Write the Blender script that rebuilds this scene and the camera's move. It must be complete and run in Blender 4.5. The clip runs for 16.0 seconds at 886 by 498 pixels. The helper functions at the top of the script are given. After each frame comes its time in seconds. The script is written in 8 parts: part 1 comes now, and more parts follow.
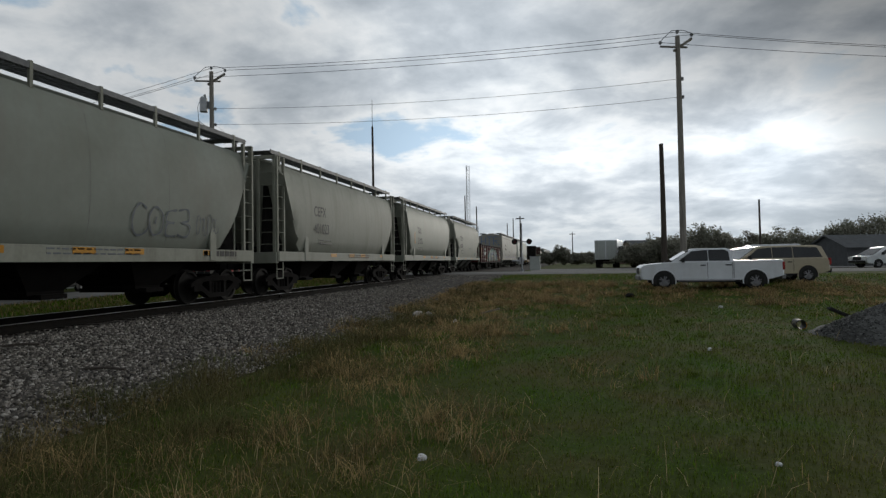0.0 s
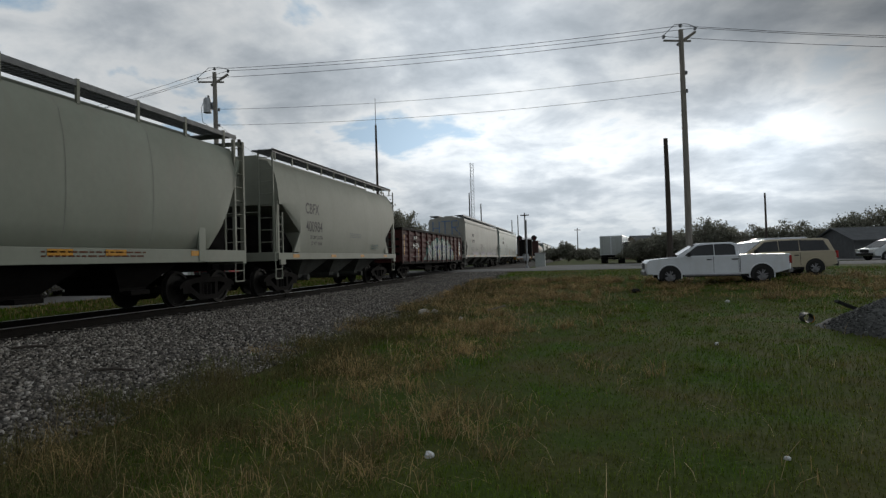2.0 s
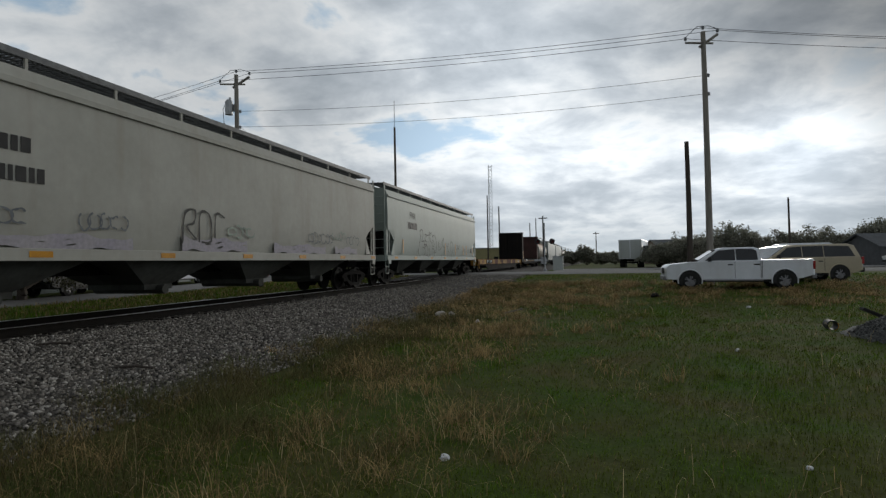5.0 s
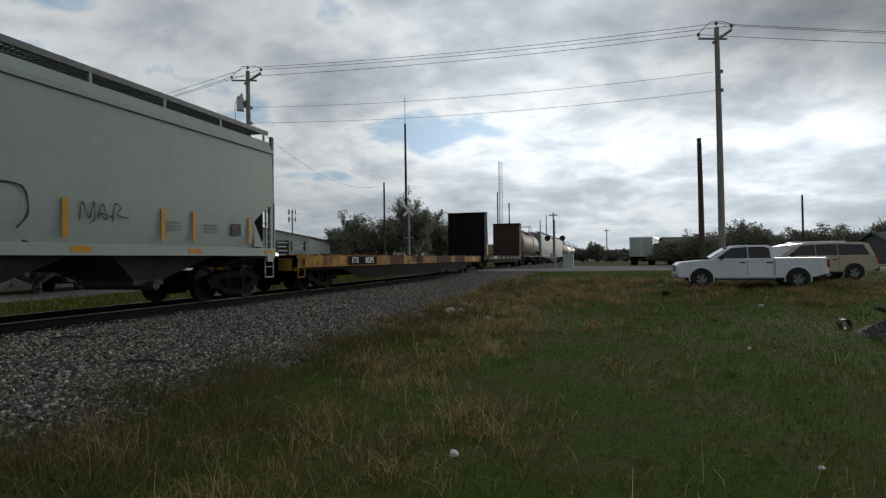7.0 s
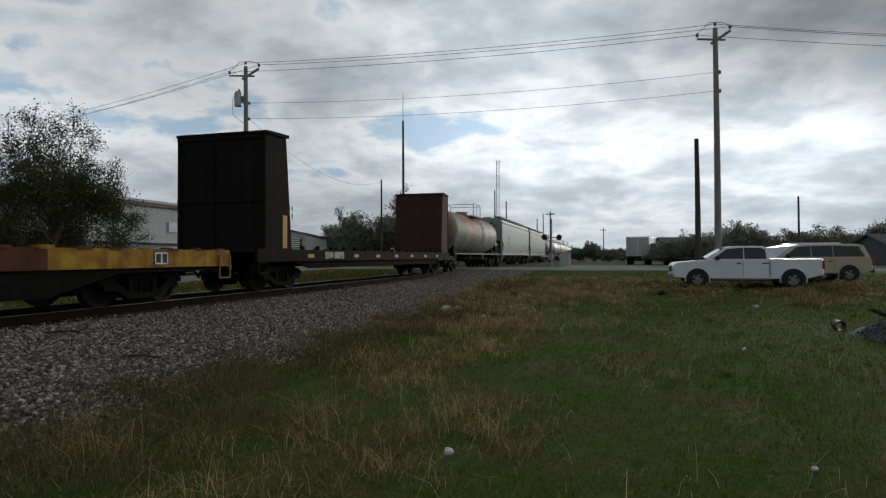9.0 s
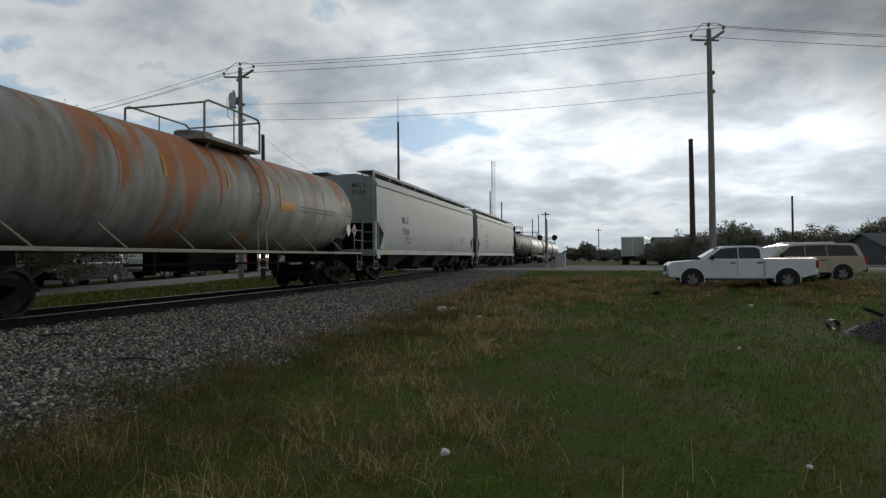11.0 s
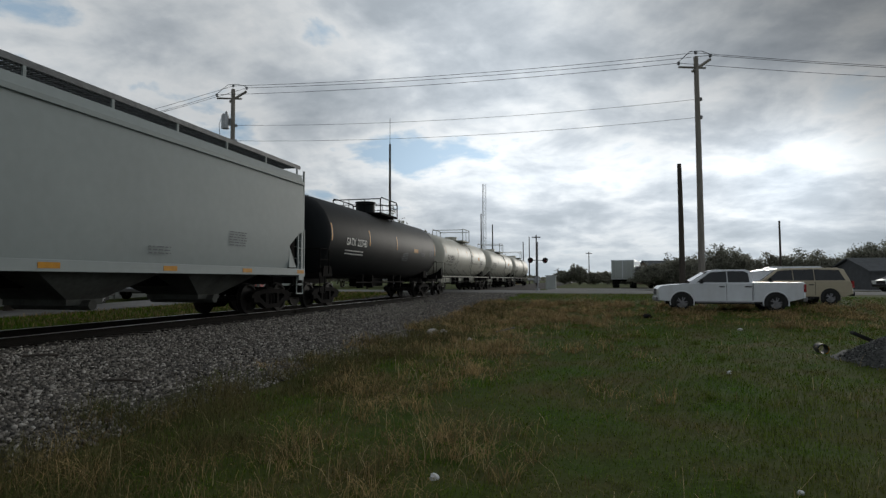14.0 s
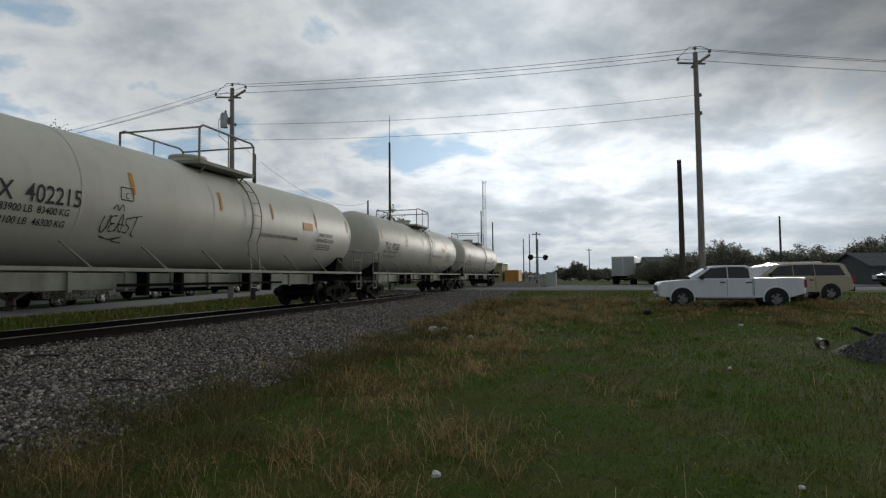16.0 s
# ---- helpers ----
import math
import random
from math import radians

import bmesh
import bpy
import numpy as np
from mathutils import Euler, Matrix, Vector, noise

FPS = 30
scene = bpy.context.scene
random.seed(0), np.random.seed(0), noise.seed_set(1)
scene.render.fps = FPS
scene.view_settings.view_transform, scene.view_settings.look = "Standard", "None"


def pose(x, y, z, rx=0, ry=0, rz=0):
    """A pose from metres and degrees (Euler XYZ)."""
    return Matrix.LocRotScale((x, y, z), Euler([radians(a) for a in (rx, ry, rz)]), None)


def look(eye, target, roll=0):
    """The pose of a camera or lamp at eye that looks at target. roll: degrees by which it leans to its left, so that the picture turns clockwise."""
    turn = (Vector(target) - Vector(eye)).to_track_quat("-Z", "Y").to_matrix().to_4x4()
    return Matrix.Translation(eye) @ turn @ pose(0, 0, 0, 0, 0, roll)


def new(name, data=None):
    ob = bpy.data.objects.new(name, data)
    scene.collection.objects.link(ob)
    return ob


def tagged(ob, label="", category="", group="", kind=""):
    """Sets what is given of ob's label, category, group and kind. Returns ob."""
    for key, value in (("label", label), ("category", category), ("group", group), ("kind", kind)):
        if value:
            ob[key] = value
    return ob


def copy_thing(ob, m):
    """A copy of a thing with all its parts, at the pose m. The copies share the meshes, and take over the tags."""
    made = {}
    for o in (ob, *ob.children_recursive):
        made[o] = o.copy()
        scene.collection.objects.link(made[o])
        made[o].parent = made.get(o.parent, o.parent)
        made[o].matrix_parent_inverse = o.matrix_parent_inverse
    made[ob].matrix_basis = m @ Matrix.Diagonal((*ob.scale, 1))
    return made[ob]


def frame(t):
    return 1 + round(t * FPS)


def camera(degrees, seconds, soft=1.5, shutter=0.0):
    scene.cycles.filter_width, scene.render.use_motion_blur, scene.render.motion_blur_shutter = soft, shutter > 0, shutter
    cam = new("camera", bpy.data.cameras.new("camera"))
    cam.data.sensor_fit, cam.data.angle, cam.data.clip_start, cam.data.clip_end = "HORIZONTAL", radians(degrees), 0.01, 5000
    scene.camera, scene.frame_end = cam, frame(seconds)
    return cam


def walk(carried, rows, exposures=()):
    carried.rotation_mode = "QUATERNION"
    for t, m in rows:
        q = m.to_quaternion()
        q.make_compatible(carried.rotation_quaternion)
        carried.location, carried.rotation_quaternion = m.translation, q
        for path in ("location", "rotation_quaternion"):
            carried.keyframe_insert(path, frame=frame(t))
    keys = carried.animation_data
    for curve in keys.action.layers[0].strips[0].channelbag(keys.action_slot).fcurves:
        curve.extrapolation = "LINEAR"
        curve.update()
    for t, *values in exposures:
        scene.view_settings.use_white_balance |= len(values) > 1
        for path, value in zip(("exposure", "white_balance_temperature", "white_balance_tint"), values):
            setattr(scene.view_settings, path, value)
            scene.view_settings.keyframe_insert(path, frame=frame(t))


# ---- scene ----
EYE = 1.6
cam = camera(74.0, 16.0, soft=1.35)
PATH = [
    (0.0, 0, 0, EYE, 91.25, 0.85, 12.57),
    (0.5, 0, 0, EYE, 91.32, 1.32, 11.92),
    (1.0, 0, 0, EYE, 91.08, 1.22, 12.47),
    (1.5, 0, 0, EYE, 90.46, 1.77, 12.12),
    (2.0, 0, 0, EYE, 91.03, 1.55, 13.06),
    (2.5, 0, 0, EYE, 91.03, 1.16, 13.73),
    (3.0, 0, 0, EYE, 91.52, 0.89, 14.37),
    (3.5, 0, 0, EYE, 91.49, 0.87, 15.04),
    (4.0, 0, 0, EYE, 90.99, 0.84, 14.53),
    (6.5, 0, 0, EYE, 91.82, 1.05, 15.34),
    (7.0, 0, 0, EYE, 90.96, 0.69, 15.71),
    (7.5, 0, 0, EYE, 90.45, 0.58, 15.78),
    (8.0, 0, 0, EYE, 90.14, 0.90, 15.12),
    (8.5, 0, 0, EYE, 90.91, 1.01, 16.19),
    (9.0, 0, 0, EYE, 90.75, 0.14, 15.39),
    (11.5, 0, 0, EYE, 90.90, 0.56, 14.65),
    (12.0, 0, 0, EYE, 92.15, 0.00, 13.80),
    (12.5, 0, 0, EYE, 92.70, -0.12, 13.83),
    (13.0, 0, 0, EYE, 92.85, -0.46, 14.73),
    (13.5, 0, 0, EYE, 92.96, -0.42, 14.19),
    (14.0, 0, 0, EYE, 92.97, 0.02, 14.06),
    (14.5, 0, 0, EYE, 92.29, -0.16, 14.71),
    (15.0, 0, 0, EYE, 92.48, -0.10, 14.04),
    (15.5, 0, 0, EYE, 92.63, 0.41, 14.39),
    (16.0, 0, 0, EYE, 92.74, 0.39, 14.10),
]
walk(cam, [(t, pose(*p)) for t, *p in PATH])

# ---- light ----
RAIL_Z = 0.565
TRACK_X = -10.9
EXPOSURE = 0.0
scene.view_settings.exposure = EXPOSURE
SUN_AZ, SUN_EL = 18.0, 9.5      # degrees right of the track's far end, above the horizon
SUN = Vector((math.sin(radians(SUN_AZ)) * math.cos(radians(SUN_EL)), math.cos(radians(SUN_AZ)) * math.cos(radians(SUN_EL)), math.sin(radians(SUN_EL))))


def make_sky():
    """Broken winter overcast: a Nishita sky seen through gaps in a layer of grey cloud that brightens towards the veiled sun."""
    world = bpy.data.worlds.new("overcast_sky")
    scene.world = world
    world.use_nodes = True
    nt = world.node_tree
    N, L = nt.nodes, nt.links
    bg = N["Background"]

    def math_node(op, a, b=None, clamp=False):
        n = N.new("ShaderNodeMath")
        n.operation, n.use_clamp = op, clamp
        for i, v in enumerate((a, b)):
            if v is None:
                continue
            if isinstance(v, (int, float)):
                n.inputs[i].default_value = v
            else:
                L.new(v, n.inputs[i])
        return n.outputs[0]

    def ramp(fac, stops):
        n = N.new("ShaderNodeValToRGB")
        e = n.color_ramp.elements
        while len(e) < len(stops):
            e.new(0.5)
        for el, (p, c) in zip(e, stops):
            el.position, el.color = p, (*c, 1) if isinstance(c, tuple) else (c, c, c, 1)
        L.new(fac, n.inputs[0])
        return n.outputs[0]

    def mix(kind, fac, a, b):
        n = N.new("ShaderNodeMix")
        n.data_type, n.blend_type = "RGBA", kind
        for i, v in ((0, fac), (6, a), (7, b)):
            if isinstance(v, (int, float)):
                n.inputs[i].default_value = v
            elif isinstance(v, tuple):
                n.inputs[i].default_value = (*v, 1)
            else:
                L.new(v, n.inputs[i])
        return n.outputs[2]

    tc = N.new("ShaderNodeTexCoord").outputs["Generated"]
    sep = N.new("ShaderNodeSeparateXYZ")
    L.new(tc, sep.inputs[0])
    z = math_node("MAXIMUM", sep.outputs[2], 0.0)
    den = math_node("ADD", z, 0.25)
    com = N.new("ShaderNodeCombineXYZ")
    L.new(math_node("DIVIDE", sep.outputs[0], den), com.inputs[0])
    L.new(math_node("DIVIDE", sep.outputs[1], den), com.inputs[1])

    def cloud_noise(scale, detail, rough, shift, dist=0.0):
        mp = N.new("ShaderNodeMapping")
        mp.inputs["Location"].default_value = shift
        L.new(com.outputs[0], mp.inputs[0])
        n = N.new("ShaderNodeTexNoise")
        n.inputs["Scale"].default_value, n.inputs["Detail"].default_value = scale, detail
        n.inputs["Roughness"].default_value, n.inputs["Distortion"].default_value = rough, dist
        L.new(mp.outputs[0], n.inputs["Vector"])
        return n.outputs["Fac"]

    big = cloud_noise(0.62, 3, 0.45, (8.8, 1.1, 0))
    mid = cloud_noise(2.7, 9, 0.55, (0.4, 5.2, 0), 0.25)
    fluff = cloud_noise(8.5, 6, 0.58, (2.4, 9.2, 0), 0.2)
    # gaps open mostly in a band low in the sky
    band = ramp(z, [(0.10, 0.0), (0.17, 0.065), (0.22, 0.065), (0.32, 0.0)])
    shade = math_node("ADD", math_node("MULTIPLY", big, 0.30), math_node("MULTIPLY", mid, 0.56))
    shade = math_node("ADD", shade, math_node("MULTIPLY", fluff, 0.14))
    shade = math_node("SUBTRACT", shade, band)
    cloud = ramp(shade, [(0.37, (0.76, 0.83, 0.88)), (0.425, (0.87, 0.905, 0.93)), (0.465, (0.75, 0.80, 0.84)), (0.515, (0.60, 0.655, 0.71)), (0.58, (0.47, 0.525, 0.58)), (0.66, (0.40, 0.45, 0.50))])
    gap = ramp(shade, [(0.355, 0.8), (0.41, 0.0)])
    nish = N.new("ShaderNodeTexSky")
    nish.sky_type, nish.sun_disc = "NISHITA", False
    nish.sun_elevation, nish.sun_rotation = radians(SUN_EL), radians(SUN_AZ)
    blue = mix("MIX", 0.85, mix("MULTIPLY", 1.0, nish.outputs[0], (0.10, 0.10, 0.10)), (0.40, 0.60, 0.82))
    sky = mix("MIX", gap, cloud, blue)
    # glow of the sun behind the cloud
    dot = N.new("ShaderNodeVectorMath")
    dot.operation = "DOT_PRODUCT"
    L.new(tc, dot.inputs[0])
    dot.inputs[1].default_value = SUN
    d = math_node("MAXIMUM", dot.outputs["Value"], 0.0)
    away = N.new("ShaderNodeMapRange")
    away.interpolation_type = "SMOOTHSTEP"
    for i, v in enumerate((-0.7, 0.35, 0.56, 0.93)):
        away.inputs[i + 1].default_value = v
    L.new(dot.outputs["Value"], away.inputs[0])
    close = math_node("MULTIPLY", math_node("POWER", d, 260.0), 0.45)
    glow = math_node("ADD", close, away.outputs[0])
    glowc = N.new("ShaderNodeCombineXYZ")
    for i in range(3):
        L.new(glow, glowc.inputs[i])
    sky = mix("MULTIPLY", 1.0, sky, glowc.outputs[0])
    # a heavier bank high over the road, thinner cloud high over the track
    for az, el, power, gain in ((27.0, 22.0, 13.0, -0.68), (-50.0, 24.0, 9.0, -0.16), (-28.0, 4.0, 22.0, -0.40), (-8.0, 21.0, 20.0, 0.48), (16.0, 7.0, 70.0, 0.52)):
        far = N.new("ShaderNodeVectorMath")
        far.operation = "DOT_PRODUCT"
        L.new(tc, far.inputs[0])
        far.inputs[1].default_value = (math.sin(radians(az)) * math.cos(radians(el)), math.cos(radians(az)) * math.cos(radians(el)), math.sin(radians(el)))
        lobe = math_node("POWER", math_node("MAXIMUM", far.outputs["Value"], 0.0), power)
        lobe = math_node("ADD", math_node("MULTIPLY", lobe, gain), 1.0)
        lc = N.new("ShaderNodeCombineXYZ")
        for i in range(3):
            L.new(lobe, lc.inputs[i])
        sky = mix("MULTIPLY", 1.0, sky, lc.outputs[0])
    # thinner, brighter cloud low down, heavier cloud overhead
    thin = ramp(z, [(0.0, 0.88), (0.10, 1.08), (0.17, 1.22), (0.25, 0.96), (0.40, 0.82), (0.9, 0.76)])
    sky = mix("MULTIPLY", 1.0, sky, thin)
    # haze at the horizon
    haze = math_node("POWER", math_node("SUBTRACT", 1.0, z, True), 20.0)
    sky = mix("MIX", math_node("MULTIPLY", haze, 0.75), sky, (0.47, 0.545, 0.60))
    L.new(sky, bg.inputs[0])
    bg.inputs[1].default_value = 1.0


make_sky()
sun = new("sun", bpy.data.lights.new("sun", "SUN"))
sun.data.energy, sun.data.angle, sun.data.color = 0.9, radians(14), (1.0, 0.95, 0.86)
sun.matrix_world = look(SUN * 50, (0, 0, 0))


# ---- materials ----
def pm(name, c1, c2=None, scale=3.0, rough=0.6, metal=0.0, bump=0.0, bscale=40.0, streak=None, amount=0.5, spec=0.14, island=0.0, rand=0.0, stretch=(1, 1, 1), thin=0.0, mottle=1.0):
    """A surface with colour varied at two scales, optional run-down streaks of dirt and fine relief."""
    m = bpy.data.materials.new(name)
    m.use_nodes = True
    nt = m.node_tree
    N, L = nt.nodes, nt.links
    b = N["Principled BSDF"]
    b.inputs["Roughness"].default_value, b.inputs["Metallic"].default_value = rough, metal
    b.inputs["Specular IOR Level"].default_value = spec
    c2 = c2 or tuple(v * 0.75 for v in c1)
    tc = N.new("ShaderNodeTexCoord").outputs["Object"]
    mp = N.new("ShaderNodeMapping")
    mp.inputs["Scale"].default_value = stretch
    L.new(tc, mp.inputs[0])

    def noise_node(s, d, vec):
        n = N.new("ShaderNodeTexNoise")
        n.inputs["Scale"].default_value, n.inputs["Detail"].default_value = s, d
        L.new(vec, n.inputs["Vector"])
        return n.outputs["Fac"]

    def mixc(fac, a, c, kind="MIX"):
        n = N.new("ShaderNodeMix")
        n.data_type, n.blend_type = "RGBA", kind
        for i, v in ((0, fac), (6, a), (7, c)):
            if isinstance(v, (int, float)):
                n.inputs[i].default_value = v
            elif isinstance(v, tuple):
                n.inputs[i].default_value = (*v, 1)
            else:
                L.new(v, n.inputs[i])
        return n.outputs[2]

    def span(fac, lo, hi, a=0.0, c=1.0):
        n = N.new("ShaderNodeMapRange")
        for i, v in enumerate((lo, hi, a, c)):
            n.inputs[i + 1].default_value = v
        L.new(fac, n.inputs[0])
        return n.outputs[0]

    col = mixc(span(noise_node(scale, 6, mp.outputs[0]), 0.32, 0.68), c1, c2)
    fine = span(noise_node(scale * 9, 4, mp.outputs[0]), 0.3, 0.7, 1 - 0.14 * mottle, 1 + 0.10 * mottle)
    f3 = N.new("ShaderNodeCombineXYZ")
    for i in range(3):
        L.new(fine, f3.inputs[i])
    col = mixc(1.0, col, f3.outputs[0], "MULTIPLY")
    if streak:
        mp2 = N.new("ShaderNodeMapping")
        mp2.inputs["Scale"].default_value = (1.6, 1.6, 0.16)
        L.new(tc, mp2.inputs[0])
        col = mixc(span(noise_node(1.7, 6, mp2.outputs[0]), 0.5, 0.75, 0.0, amount), col, streak)
    if island or rand:
        src = N.new("ShaderNodeNewGeometry").outputs["Random Per Island"] if island else N.new("ShaderNodeObjectInfo").outputs["Random"]
        k = island or rand
        v = span(src, 0, 1, 1 - k, 1 + k)
        c3 = N.new("ShaderNodeCombineXYZ")
        for i in range(3):
            L.new(v, c3.inputs[i])
        col = mixc(1.0, col, c3.outputs[0], "MULTIPLY")
    L.new(col, b.inputs["Base Color"])
    if bump:
        bn = N.new("ShaderNodeBump")
        bn.inputs["Strength"].default_value, bn.inputs["Distance"].default_value = bump, 0.02
        L.new(noise_node(bscale, 5, tc), bn.inputs["Height"])
        L.new(bn.outputs[0], b.inputs["Normal"])
    if thin:
        # leaves and blades let light through
        tr, ms = N.new("ShaderNodeBsdfTranslucent"), N.new("ShaderNodeMixShader")
        L.new(col, tr.inputs[0])
        ms.inputs[0].default_value = thin
        L.new(b.outputs[0], ms.inputs[1])
        L.new(tr.outputs[0], ms.inputs[2])
        L.new(ms.outputs[0], N["Material Output"].inputs["Surface"])
    return m


def gravel(name, tones):
    """Angular stone in mixed tones, one to each stone."""
    m = pm(name, (0.9, 0.9, 0.9), (0.6, 0.6, 0.6), 9, 0.9, spec=0.1)
    N, L = m.node_tree.nodes, m.node_tree.links
    b = N["Principled BSDF"]
    old = b.inputs["Base Color"].links[0].from_socket
    geo, ramp, mul = N.new("ShaderNodeNewGeometry"), N.new("ShaderNodeValToRGB"), N.new("ShaderNodeMix")
    e = ramp.color_ramp.elements
    while len(e) < len(tones):
        e.new(0.5)
    for el, p, c in zip(e, (0.0, 0.42, 0.78, 1.0), tones):
        el.position, el.color = p, (*c, 1)
    L.new(geo.outputs["Random Per Island"], ramp.inputs[0])
    mul.data_type, mul.blend_type = "RGBA", "MULTIPLY"
    mul.inputs[0].default_value = 1.0
    L.new(ramp.outputs[0], mul.inputs[6])
    L.new(old, mul.inputs[7])
    L.new(mul.outputs[2], b.inputs["Base Color"])
    return m


def rusty_tank_paint(name):
    """Dull white tank jacket with grey grime rings and orange rust over the crown."""
    m = pm(name, (0.30, 0.295, 0.265), (0.17, 0.165, 0.145), 1.1, 0.6, streak=(0.09, 0.075, 0.055), amount=0.7, stretch=(0.5, 1.8, 0.35), mottle=0.6)
    N, L = m.node_tree.nodes, m.node_tree.links
    b = N["Principled BSDF"]
    old = b.inputs["Base Color"].links[0].from_socket
    tc = N.new("ShaderNodeTexCoord").outputs["Object"]
    mp, n, sep = N.new("ShaderNodeMapping"), N.new("ShaderNodeTexNoise"), N.new("ShaderNodeSeparateXYZ")
    mp.inputs["Scale"].default_value = (0.5, 1.5, 0.35)
    L.new(tc, mp.inputs[0])
    L.new(mp.outputs[0], n.inputs["Vector"])
    n.inputs["Scale"].default_value, n.inputs["Detail"].default_value = 0.9, 7
    L.new(tc, sep.inputs[0])
    up, cut, both, mixc = N.new("ShaderNodeMapRange"), N.new("ShaderNodeMapRange"), N.new("ShaderNodeMath"), N.new("ShaderNodeMix")
    for i, v in enumerate((2.3, 3.9, 0.0, 0.17)):
        up.inputs[i + 1].default_value = v
    L.new(sep.outputs[2], up.inputs[0])
    both.operation = "ADD"
    L.new(n.outputs["Fac"], both.inputs[0])
    L.new(up.outputs[0], both.inputs[1])
    for i, v in enumerate((0.60, 0.70, 0.0, 0.9)):
        cut.inputs[i + 1].default_value = v
    L.new(both.outputs[0], cut.inputs[0])
    mixc.data_type = "RGBA"
    L.new(cut.outputs[0], mixc.inputs[0])
    L.new(old, mixc.inputs[6])
    mixc.inputs[7].default_value = (0.30, 0.105, 0.035, 1)
    L.new(mixc.outputs[2], b.inputs["Base Color"])
    return m


def glass_dark(name):
    m = pm(name, (0.012, 0.014, 0.016), (0.02, 0.022, 0.024), 2, 0.06, spec=0.5)
    return m


